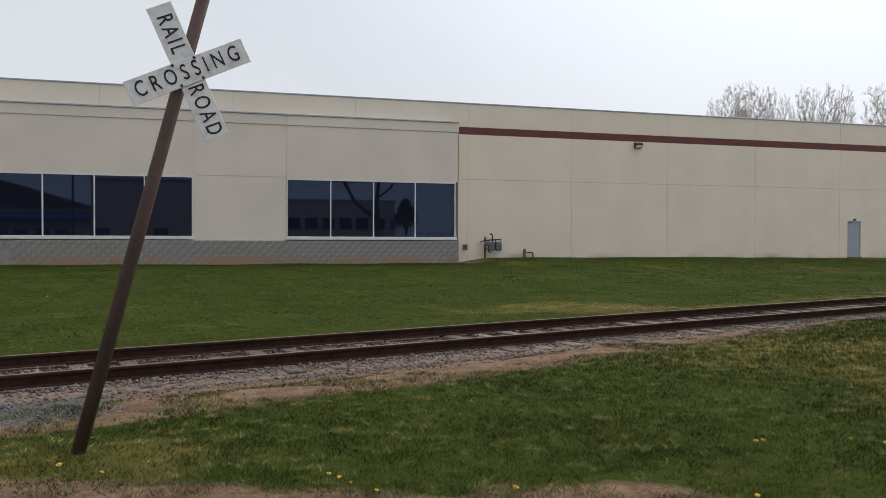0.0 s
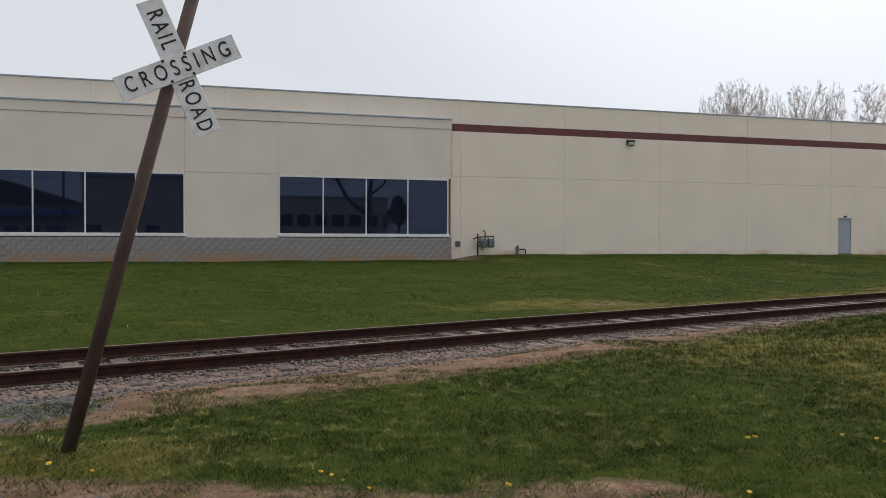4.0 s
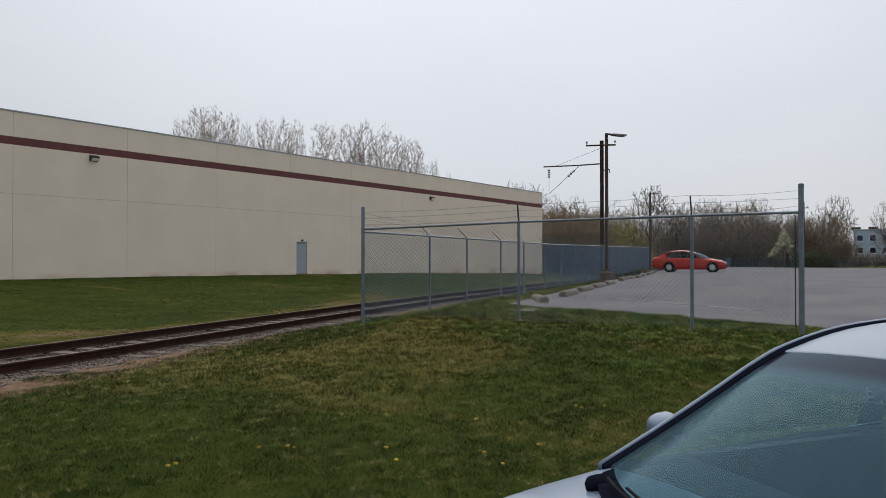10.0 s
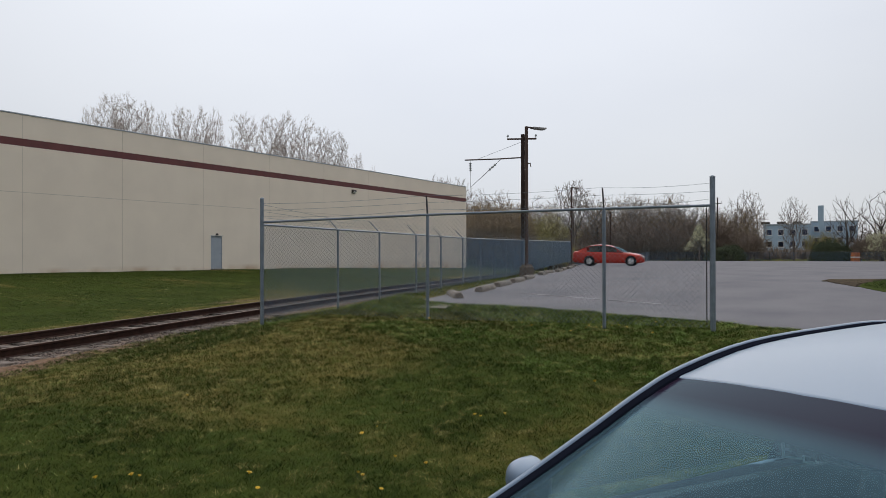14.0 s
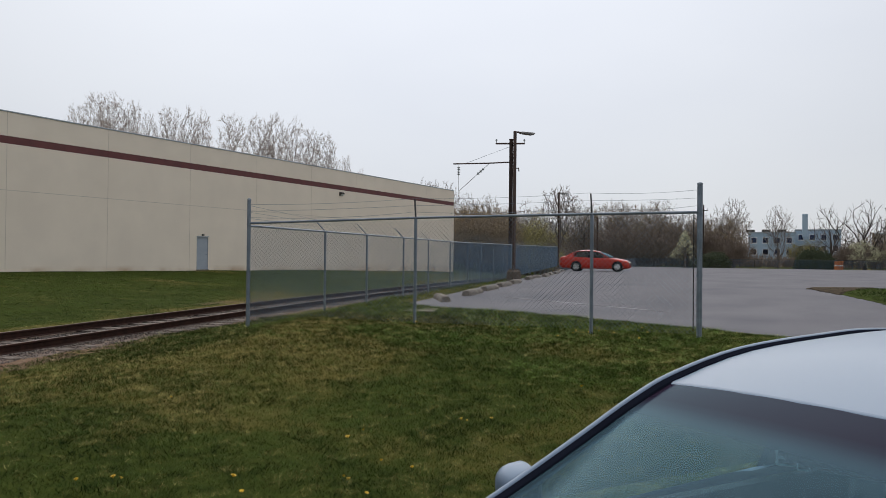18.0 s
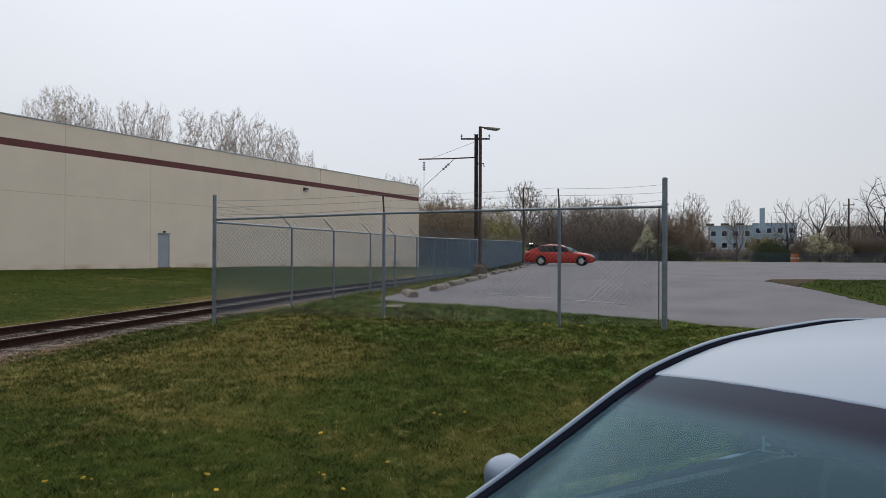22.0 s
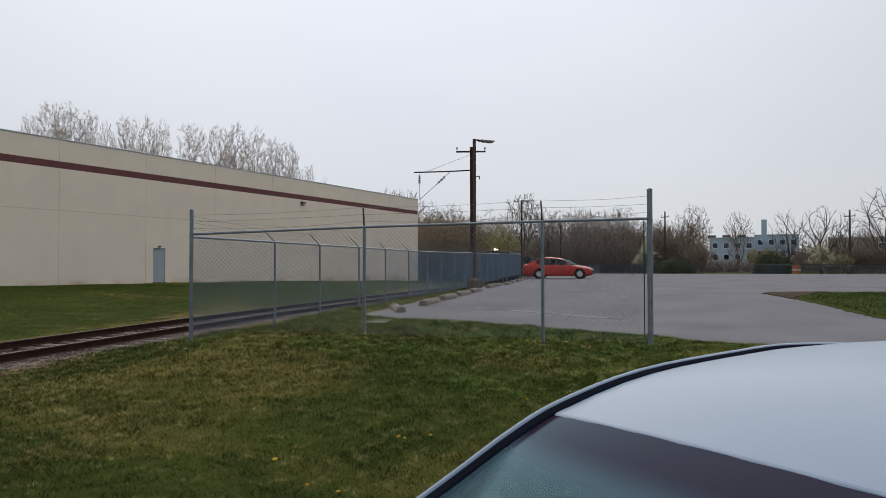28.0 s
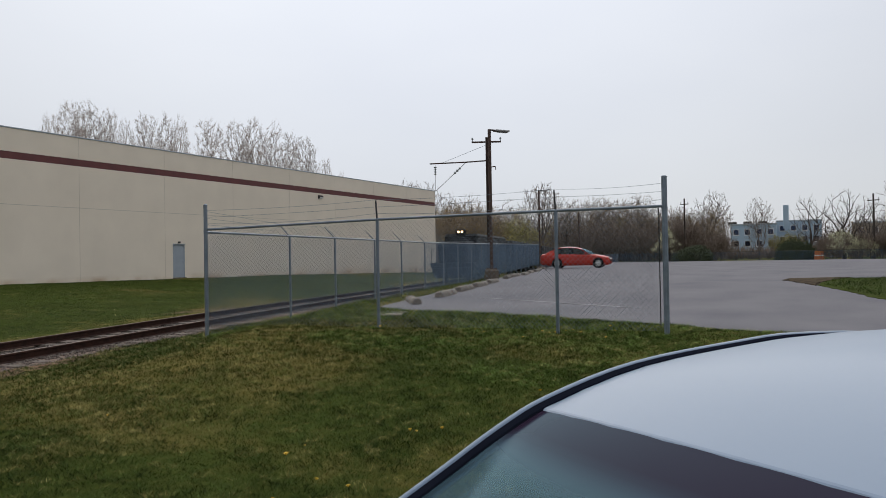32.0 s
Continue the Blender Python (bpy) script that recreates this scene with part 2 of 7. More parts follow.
SIGN_WHITE = mat("weathered_white_sign", (0.70, 0.70, 0.69), (0.46, 0.44, 0.41), 9.0, 0.6, lo=0.48, hi=0.78, detail=9)
SIGN_BLACK = mat("faded_black_lettering", (0.012, 0.012, 0.014), (0.05, 0.05, 0.05), 40.0, rough=0.7, lo=0.5, hi=0.75)


# ---- mesh tools ----
class Shape:
    """Vertices and faces gathered for one mesh."""

    def __init__(self):
        self.v, self.f = [], []

    def add(self, verts, faces):
        k = len(self.v)
        self.v += [tuple(p) for p in verts]
        self.f += [tuple(i + k for i in face) for face in faces]
        return self

    def box(self, x0, x1, y0, y1, z0, z1, m=None):
        c = [(x, y, z) for x in (x0, x1) for y in (y0, y1) for z in (z0, z1)]
        if m is not None:
            c = [tuple(m @ Vector(p)) for p in c]
        return self.add(c, [(0, 1, 3, 2), (4, 6, 7, 5), (0, 4, 5, 1), (2, 3, 7, 6), (0, 2, 6, 4), (1, 5, 7, 3)])

    def cbox(self, x0, x1, y0, y1, z0, z1, b=0.01, m=None):
        """A box with chamfered edges."""
        bm = bmesh.new()
        bmesh.ops.create_cube(bm, size=1.0)
        for v in bm.verts:
            v.co = ((x0 + x1) / 2 + v.co.x * (x1 - x0), (y0 + y1) / 2 + v.co.y * (y1 - y0), (z0 + z1) / 2 + v.co.z * (z1 - z0))
        bmesh.ops.bevel(bm, geom=list(bm.edges), offset=b, segments=1, affect="EDGES")
        bm.verts.index_update()
        self.add([(m @ v.co) if m is not None else v.co for v in bm.verts], [[v.index for v in f.verts] for f in bm.faces])
        bm.free()
        return self

    def tube(self, points, radii, sides=6, cap=True):
        """A round rod along points."""
        pts = [Vector(p) for p in points]
        radii = radii if hasattr(radii, "__len__") else [radii] * len(pts)
        k = len(self.v)
        for i, p in enumerate(pts):
            d = (pts[min(i + 1, len(pts) - 1)] - pts[max(i - 1, 0)]).normalized()
            a = d.orthogonal().normalized() if i == 0 else (a - d * a.dot(d)).normalized()
            b = d.cross(a)
            for s in range(sides):
                w = 2 * math.pi * s / sides
                self.v.append(tuple(p + radii[i] * (math.cos(w) * a + math.sin(w) * b)))
        for i in range(len(pts) - 1):
            for s in range(sides):
                q = (s + 1) % sides
                self.f.append((k + i * sides + s, k + i * sides + q, k + (i + 1) * sides + q, k + (i + 1) * sides + s))
        if cap:
            self.f.append(tuple(k + s for s in reversed(range(sides))))
            self.f.append(tuple(k + (len(pts) - 1) * sides + s for s in range(sides)))
        return self

    def loft(self, rings, closed=True, caps=True):
        """Rings of equally many points, joined one to the next."""
        k, n = len(self.v), len(rings[0])
        for r in rings:
            self.v += [tuple(p) for p in r]
        for i in range(len(rings) - 1):
            for s in range(n if closed else n - 1):
                q = (s + 1) % n
                self.f.append((k + i * n + s, k + i * n + q, k + (i + 1) * n + q, k + (i + 1) * n + s))
        if caps and closed:
            self.f.append(tuple(k + s for s in reversed(range(n))))
            self.f.append(tuple(k + (len(rings) - 1) * n + s for s in range(n)))
        return self

    def moved(self, m):
        self.v = [tuple(m @ Vector(p)) for p in self.v]
        return self

    def mesh(self, name, smooth=False):
        me = bpy.data.meshes.new(name)
        me.from_pydata(self.v, [], self.f)
        if smooth:
            me.polygons.foreach_set("use_smooth", [True] * len(me.polygons))
        me.update()
        return me


def part(name, shape, material, parent=None, label="", smooth=False, at=None):
    """One mesh object, under a thing or under a part."""
    me = shape if isinstance(shape, bpy.types.Mesh) else shape.mesh(name, smooth)
    if not me.materials:
        me.materials.append(material)
    ob = new(name, me)
    if parent is not None:
        ob.parent = parent
    if at is not None:
        ob.matrix_basis = at
    if label:
        ob["label"] = label
    return ob


def thing(name, at, label, category, group="", kind=""):
    ob = new(name)
    ob.empty_display_size = 0.2
    ob.matrix_basis = at
    return tagged(ob, label, category, group, kind)


def quick_mesh(name, verts, faces, material, smooth=False):
    """A mesh from number arrays; all faces have equally many corners."""
    verts, faces = np.asarray(verts, np.float32), np.asarray(faces, np.int32)
    me = bpy.data.meshes.new(name)
    me.vertices.add(len(verts))
    me.vertices.foreach_set("co", verts.ravel())
    n = faces.shape[1]
    me.loops.add(faces.size)
    me.loops.foreach_set("vertex_index", faces.ravel())
    me.polygons.add(len(faces))
    me.polygons.foreach_set("loop_start", np.arange(len(faces), dtype=np.int32) * n)
    if smooth:
        me.polygons.foreach_set("use_smooth", np.ones(len(faces), bool))
    me.update(calc_edges=True)
    me.materials.append(material)
    return me


def smooth01(a, b, x):
    u = np.clip((np.asarray(x, float) - a) / (b - a), 0, 1)
    return u * u * (3 - 2 * u)


# ---- the plan: track, fence line, ground heights ----
def track_y(x):
    u = np.asarray(x, float) + 14
    return -20.19 + 0.245 * u - 0.045 * (np.sqrt(u * u + 25) - 5)


def rail_z(x):
    return -0.48 - 0.75 * smooth01(5, 70, x)


def fence_y(x):
    u = np.asarray(x, float) + 12
    return -24.63 + 0.231 * u + 0.029 * (np.sqrt(u * u + 9) - 3)


def ground_z(x, y):
    """Lawn, track bed, bank up to the building and the car park."""
    x, y = np.asarray(x, float), np.asarray(y, float)
    p = (y - track_y(x)) / 1.035
    near = -0.62 + 0.10 * smooth01(-9, -5, p) * smooth01(-33.0, -29.5, x) + 0.45 * smooth01(-29.5, -22.8, x + 0.15 * (y + 30)) * smooth01(-2.9, -5.3, p)
    near = near + (0.12 * smooth01(-24, 4, x) + 0.10 * smooth01(4, 40, x)) * smooth01(-1.9, -3.4, p)
    bank = rail_z(x) - 0.2 + 0.08 * smooth01(1.5, 5, p) + (0.08 - rail_z(x) + 0.1 - 0.26 * smooth01(-22.5, -24.6, x)) * smooth01(3, 20, p)
    s = smooth01(-1.6, 0.5, p)
    bed = near * (1 - s) + bank * s
    dip = np.where(np.abs(p) < 2.0, np.minimum(bed, rail_z(x) - 0.19), bed)
    q = smooth01(1.4, 2.6, np.abs(p))
    return dip * (1 - q) + bed * q


def lot_front(y):
    """Where the asphalt begins behind the end of the fence."""
    return np.interp(-np.asarray(y, float), (27.3, 28.5, 30.2, 32.2, 34.3, 35.4, 40, 78), (-19.1, -19.76, -19.95, -20.5, -21.3, -21.9, -22.5, -24))


def lot_z(x, y):
    return -0.10 + 0.175 * float(smooth01(-22.5, -8, x)) + 0.0016 * (x + 20) - 0.0012 * (y + 28)


def gz(x, y):
    return float(ground_z(x, y))


# ---- ground ----
def ground_material():
    m = bpy.data.materials.new("lawn_and_dirt")
    m.use_nodes = True
    n, l = m.node_tree.nodes, m.node_tree.links
    b = n["Principled BSDF"]
    b.inputs["Roughness"].default_value = 0.95
    b.inputs["Specular IOR Level"].default_value = 0.03
    tc = n.new("ShaderNodeTexCoord")

    def noise_at(scale, detail=5, rough=0.55):
        z = n.new("ShaderNodeTexNoise")
        z.inputs["Scale"].default_value, z.inputs["Detail"].default_value, z.inputs["Roughness"].default_value = scale, detail, rough
        l.new(tc.outputs["Object"], z.inputs["Vector"])
        return z.outputs[0]

    def span(v, lo, hi):
        r = n.new("ShaderNodeMapRange")
        r.inputs["From Min"].default_value, r.inputs["From Max"].default_value = lo, hi
        l.new(v, r.inputs["Value"])
        return r.outputs[0]

    def mix(f, a, c):
        x = n.new("ShaderNodeMix")
        x.data_type = "RGBA"
        l.new(f, x.inputs["Factor"])
        for key, col in (("A", a), ("B", c)):
            if isinstance(col, tuple):
                x.inputs[key].default_value = (*col, 1)
            else:
                l.new(col, x.inputs[key])
        return x.outputs["Result"]

    def masked(name, wobble, lo, hi):
        a = n.new("ShaderNodeAttribute")
        a.attribute_name = name
        s = n.new("ShaderNodeMath")
        s.operation = "MULTIPLY_ADD"
        l.new(wobble, s.inputs[0])
        s.inputs[1].default_value = 0.9
        l.new(a.outputs["Fac"], s.inputs[2])
        return span(s.outputs[0], lo, hi)

    green = mix(span(noise_at(0.9), 0.35, 0.65), (0.019, 0.032, 0.005), (0.038, 0.056, 0.009))
    green = mix(span(noise_at(9.0, 6), 0.30, 0.7), green, (0.054, 0.066, 0.012))
    dry = mix(span(noise_at(3.0), 0.4, 0.6), (0.11, 0.092, 0.022), (0.16, 0.13, 0.04))
    lawn = mix(masked("dry", noise_at(1.7, 7, 0.65), 0.66, 1.05), green, dry)
    dirt = mix(span(noise_at(4.0, 7), 0.35, 0.65), (0.15, 0.088, 0.056), (0.25, 0.162, 0.106))
    dirt = mix(span(noise_at(17.0, 8, 0.75), 0.50, 0.62), dirt, (0.085, 0.058, 0.042))
    dirt = mix(span(noise_at(60.0, 4, 0.6), 0.58, 0.66), dirt, (0.30, 0.25, 0.20))
    soil = mix(masked("dirt", noise_at(2.6, 8, 0.7), 0.70, 0.95), lawn, dirt)
    gravel = mix(span(noise_at(30.0, 3), 0.35, 0.65), (0.055, 0.052, 0.052), (0.165, 0.157, 0.152))
    final = mix(masked("gravel", noise_at(3.0, 8, 0.7), 0.80, 1.0), soil, gravel)
    l.new(final, b.inputs["Base Color"])
    bp = n.new("ShaderNodeBump")
    bp.inputs["Strength"].default_value, bp.inputs["Distance"].default_value = 0.9, 0.03
    l.new(noise_at(28.0, 8, 0.7), bp.inputs["Height"])
    l.new(bp.outputs[0], b.inputs["Normal"])
    return m


def spread(fine0, fine1, step, far, grow=1.25):
    """Grid lines: even between two ends, wider and wider past them."""
    mid = list(np.arange(fine0, fine1 + 1e-6, step))
    low, high, d = [fine0], [mid[-1]], step
    while high[-1] < far:
        d *= grow
        low.append(low[-1] - d), high.append(high[-1] + d)
    return np.array(low[:0:-1] + mid + high[1:])


def patches(x, y, scale, seed):
    """Smooth random field between 0 and 1."""
    g = np.random.default_rng(seed).random((64, 64))
    fx, fy = x / scale, y / scale
    i, j = np.floor(fx).astype(int), np.floor(fy).astype(int)
    u, v = fx - i, fy - j
    u, v = u * u * (3 - 2 * u), v * v * (3 - 2 * v)
    q = lambda a, b: g[a % 64, b % 64]
    return q(i, j) * (1 - u) * (1 - v) + q(i + 1, j) * u * (1 - v) + q(i, j + 1) * (1 - u) * v + q(i + 1, j + 1) * u * v


def bare_patch(x, y, cx, cy, rx, ry):
    return np.clip(1.25 - np.hypot((x - cx) / rx, (y - cy) / ry), 0, 1)


GX, GY = spread(-46, 2, 0.3, 1600), spread(-38, -18, 0.25, 1600)
gxx, gyy = np.meshgrid(GX, GY)
gzz = ground_z(gxx, gyy)
gzz = np.where(np.hypot(gxx + 20, gyy + 20) > 160, -0.3, gzz)
ridge = np.array([[noise.noise((x * 0.35, y * 0.35, 0.0)) for x in GX] for y in GY]) * 0.05
gzz = gzz + np.where(np.abs(gyy - track_y(gxx)) > 2.2, ridge, ridge * 0.2)
gp = (gyy - track_y(gxx)) / 1.035
road_side = -31.1 - 0.35 * (gxx + 36.5) - gyy
in_lot = smooth01(-0.1, 0.5, gxx - lot_front(gyy)) * smooth01(-0.9, -1.3, gyy - fence_y(gxx))
lot_zz = -0.10 + 0.175 * smooth01(-22.5, -8, gxx) + 0.0016 * (gxx + 20) - 0.0012 * (gyy + 28)
gzz = gzz + np.maximum(lot_zz - 0.01 - gzz, 0) * smooth01(-2.2, -0.3, gxx - lot_front(gyy)) * smooth01(-27.6, -29, gyy) * (gxx < 0)
gzz = np.where((in_lot > 0.02) & (gxx < 52) & (gyy > -84), np.minimum(gzz, lot_zz - 0.02 - (0.06 + 0.14 * smooth01(-16, -8, gxx)) * in_lot), gzz)
strip = np.interp(gxx, (-37, -35, -29.5, -27, -25, -22.8), (-2.9, -2.6, -2.65, -2.4, -2.15, -1.85))
g_dirt = np.clip(0.80 * smooth01(-0.55, 0.1, gp - strip) * smooth01(2.2, 1.4, gp), 0, 1)
g_dirt = np.maximum(g_dirt, 0.92 * bare_patch(gxx, gyy + 0.5 * (gxx + 32.7), -32.7, -32.17, 0.8, 0.30))
g_dirt = np.maximum(g_dirt, 0.56 * bare_patch(gxx, gyy, -31.2, -33.4, 0.8, 0.35))
g_dirt = np.maximum(g_dirt, 0.62 * smooth01(-0.4, 0.1, road_side) * smooth01(-30.5, -32.5, gxx))
g_dirt = np.maximum(g_dirt, 0.42 * bare_patch(gxx, gyy, -26.0, -20.4, 2.6, 0.6))
g_dirt = np.maximum(g_dirt, 0.45 * bare_patch(gxx, gyy, -14.0, -17.6, 4.0, 0.8))
g_dirt = np.maximum(g_dirt, 0.7 * bare_patch(gxx, gyy, -23.9, -1.3, 1.3, 0.5))
g_gravel = np.maximum(0.62 * smooth01(2.2, 1.2, np.abs(gp)), 0.85 * smooth01(0.0, 0.4, road_side + 0.35 * (patches(gxx, gyy, 0.7, 46) - 0.6)) * (1 - bare_patch(gxx, gyy, -35.05, -31.7, 0.85, 1.6)) * smooth01(-32.0, -33.4, gxx))
g_gravel = np.maximum(g_gravel, 0.6 * smooth01(-35.5, -36.6, gxx) * smooth01(-3.6, -2.4, gp) * smooth01(0, -1, gp))
g_dry_lift = 0.06 + 0.19 * smooth01(-31.5, -26, gxx) * smooth01(-2, -4, gp) + 0.16 * smooth01(-3.6, -2.6, gp) * smooth01(-1.2, -2.2, gp) + 0.42 * (patches(gxx, gyy, 1.1, 44) - 0.5) + 0.22 * (patches(gxx, gyy, 3.2, 45) - 0.5)
g_dry_lift = g_dry_lift + 0.62 * smooth01(0.42, 0.78, patches(gxx, gyy * 2.0, 3.4, 41)) * smooth01(6.5, 2.6, gp) * smooth01(1.2, 2, gp) * smooth01(-33, -27, gxx) - 0.06 * smooth01(5, 10, gp)
g_dry_lift = g_dry_lift + 0.34 * smooth01(0.5, 0.85, patches(gxx, gyy * 1.6, 4.6, 42)) * smooth01(4, 8, gp) * smooth01(-30, -22, gxx)
# straw raised to the right and by the fence, to paint the lawn brighter
g_dry_lift = g_dry_lift + 0.06 * smooth01(-27, -17, gxx) * smooth01(1.5, 3, gp) + 0.08 * smooth01(-33, -29, gxx) * smooth01(-2, -3.5, gp)
g_dry_lift = g_dry_lift + 0.27 * smooth01(-30, -27, gxx) * smooth01(-17, -20, gxx) * smooth01(-8.5, -6.5, gp) * smooth01(-2.5, -3.5, gp)
g_dry_lift = np.maximum(g_dry_lift, 0.5 * bare_patch(gxx, gyy, -36.03, -30.63, 1.6, 0.9))
nv = len(GX)
quad = (np.arange(len(GY) - 1)[:, None] * nv + np.arange(nv - 1)[None, :]).ravel()
ground_me = quick_mesh("ground", np.stack([gxx, gyy, gzz], -1).reshape(-1, 3), np.stack([quad, quad + 1, quad + nv + 1, quad + nv], -1), ground_material(), True)
for key, arr in (("dirt", g_dirt), ("gravel", g_gravel), ("dry", g_dry_lift)):
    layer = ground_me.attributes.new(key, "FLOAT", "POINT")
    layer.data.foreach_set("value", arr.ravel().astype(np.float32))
ground = tagged(new("ground", ground_me), "mown green lawn with dry tufts and bare earth along the track", "ground", kind="structure")

# ---- warehouse ----
JOINTS = [-47.0, -41.2, -35.4, -29.6, -23.8, -18.0, -12.2, -6.5, -0.6, 5.35, 11.4, 17.3, 23.2, 29.1, 34.95]


def warehouse():
    b = thing("warehouse", pose(0, 0, 0), "long cream precast warehouse with a maroon stripe under the parapet", "building")
    core = Shape().box(-60, 34.9, 0.06, 45, -1.2, 7.9)
    part("wall_core", core, JOINT, b)
    part("roof", Shape().box(-60, 34.9, 0.3, 45, 7.5, 7.92), CONCRETE, b)
    g = 0.011
    edges = [-60, -52.8] + JOINTS
    for x0, x1 in zip(edges[:-1], edges[1:]):
        door = x0 < 0.0 < x1
        low = Shape()
        if door:
            low.box(x0 + g, 0.0, 0, 0.055, -1.0, 4.06).box(0.95, x1 - g, 0, 0.055, -1.0, 4.06).box(0.0, 0.95, 0, 0.055, 2.13, 4.06)
        else:
            low.box(x0 + g, x1 - g, 0, 0.055, -1.0, 4.06)
        part("panel", low, STUCCO, b)
        part("panel", Shape().box(x0 + g, x1 - g, 0, 0.055, 4.09, 6.37), STUCCO, b)
        part("panel", Shape().box(x0 + g, x1 - g, 0, 0.055, 6.75, 7.93), STUCCO, b)
        seal = Shape().box(x1 - g, x1 + g, 0.010, 0.056, -1.0, 4.06).box(x1 - g, x1 + g, 0.010, 0.056, 4.09, 6.37).box(x1 - g, x1 + g, 0.010, 0.056, 6.75, 7.93)
        part("sealant", seal.box(x0 + g, x1 - g, 0.012, 0.056, 4.06, 4.09), JOINT, b, "recessed joint sealant")
        part("stripe", Shape().box(x0, x1, 0.006, 0.057, 6.37, 6.75), STRIPE, b, "maroon painted band")
        part("coping", Shape().cbox(x0, x1, -0.03, 0.3, 7.93, 8.0, 0.01), COPING, b)
    part("side_panel", Shape().box(34.9, 34.96, 0, 45, -1, 7.93), STUCCO, b)
    d = part("door", Shape().cbox(0.05, 0.9, 0.012, 0.05, 0.04, 2.06, 0.006), DOOR_PAINT, b, "grey steel door")
    fr = Shape().box(0, 0.05, -0.01, 0.055, 0, 2.13).box(0.9, 0.95, -0.01, 0.055, 0, 2.13).box(0.05, 0.9, -0.01, 0.055, 2.06, 2.13)
    part("door_frame", fr, DOOR_PAINT, d)
    part("door_handle", Shape().tube([(0.83, -0.03, 1.0), (0.72, -0.03, 1.0)], 0.012).tube([(0.83, -0.03, 1.0), (0.83, 0.02, 1.0)], 0.012), GALV, d)
    part("drip_cap", Shape().cbox(-0.02, 0.97, -0.07, 0.0, 2.13, 2.17, 0.005), COPING, d)
    part("door_lamp", Shape().cbox(0.38, 0.56, -0.10, 0.0, 2.2, 2.31, 0.02), DARK_METAL, d)
    part("sill", Shape().cbox(-0.03, 0.98, -0.12, 0.05, -0.06, 0.03, 0.01), CONCRETE, b)
    return b


def wall_lamp(x, z):
    t = thing("wall_lamp", pose(x, 0, z), "dark bronze wall pack lamp fixed on the warehouse wall", "lamp", "lamps on the warehouse")
    s = Shape().loft([[(-0.22, 0, 0.16), (0.22, 0, 0.16), (0.22, 0, -0.16), (-0.22, 0, -0.16)], [(-0.22, -0.10, 0.15), (0.22, -0.10, 0.15), (0.22, -0.10, -0.10), (-0.22, -0.10, -0.10)], [(-0.20, -0.24, 0.06), (0.20, -0.24, 0.06), (0.20, -0.22, -0.02), (-0.20, -0.22, -0.02)]])
    part("housing", s, DARK_METAL, t)
    part("lens", Shape().loft([[(-0.18, -0.215, 0.0), (0.18, -0.215, 0.0), (0.18, -0.09, -0.13), (-0.18, -0.09, -0.13)], [(-0.16, -0.235, -0.03), (0.16, -0.235, -0.03), (0.16, -0.13, -0.15), (-0.16, -0.13, -0.15)]]), WHITE_FRAME, t, "clouded lens")
    return t


AY = -0.5


def annex():
    b = thing("office_annex", pose(0, 0, 0), "low beige office front with dark windows on a block base", "building")
    part("wall_core", Shape().box(-60, -24.47, AY + 0.25, 0.0, -1.2, 6.75), JOINT, b)
    part("wall_return", Shape().box(-24.47, -24.44, AY, 0.0, 0.9, 6.8), STUCCO_GREY, b)
    g = 0.01
    bays = [(-50, -45.5, True), (-45.5, -37.17, True), (-37.17, -32.96, False), (-32.96, -24.44, True)]
    for x0, x1, glazed in bays:
        if glazed:
            lo = 3.86
        else:
            lo = 3.92
            part("panel", Shape().box(x0 + g, x1 - g, AY, AY + 0.25, 0.90, 3.89), STUCCO_GREY, b)
        part("panel", Shape().box(x0 + g, x1 - g, AY, AY + 0.25, lo, 6.36), STUCCO_GREY, b)
        seal = Shape().box(x1 - g, x1 + g, AY + 0.012, AY + 0.25, 3.95, 6.84)
        if not glazed:
            seal.box(x0 + g, x1 - g, AY + 0.014, AY + 0.25, 3.88, 3.93)
        part("sealant", seal.box(x0 + g, x1 - g, AY + 0.012, AY + 0.25, 6.35, 6.39), JOINT, b, "recessed joint sealant")
        part("parapet_panel", Shape().box(x0 + g, x1 - g, AY - 0.03, AY + 0.25, 6.385, 6.84), STUCCO_GREY, b)
        part("coping", Shape().cbox(x0, x1, AY - 0.07, 0.02, 6.84, 6.92, 0.012), COPING, b)
    return b


def window(x0, x1, parts):
    w = thing("window", pose(0, 0, 0), "dark tinted ribbon window with white aluminium frames", "window", "windows of the office front")
    z0, z1, y = 1.10, 3.84, AY
    f = 0.055
    part("head", Shape().cbox(x0, x1, y - 0.02, y + 0.12, z1 - f, z1 + 0.015, 0.006), WHITE_FRAME, w)
    part("window_sill", Shape().cbox(x0 - 0.05, x1 + 0.05, y - 0.09, y + 0.14, z0 - 0.16, z0, 0.012), WHITE_FRAME, w)
    step = (x1 - x0) / parts
    for i in range(parts + 1):
        xc = x0 + i * step
        a, c = (xc, xc + f) if i == 0 else (xc - f, xc) if i == parts else (xc - f / 2, xc + f / 2)
        part("mullion", Shape().cbox(a, c, y - 0.02, y + 0.12, z0, z1 - f, 0.006), WHITE_FRAME, w)
    for i in range(parts):
        part("pane", Shape().box(x0 + i * step + 0.02, x0 + (i + 1) * step - 0.02, y + 0.06, y + 0.075, z0 - 0.02, z1 - 0.02), WINDOW_GLASS, w)
    part("backing", Shape().box(x0, x1, y + 0.2, y + 0.24, z0, z1), BLACK_STEEL, w)
    return w


warehouse()
for lamp_x, lamp_z in ((-14.08, 6.16), (15.17, 6.06)):
    wall_lamp(lamp_x, lamp_z)
annex()
window(-32.96, -24.60, 4)
window(-45.52, -37.17, 4)

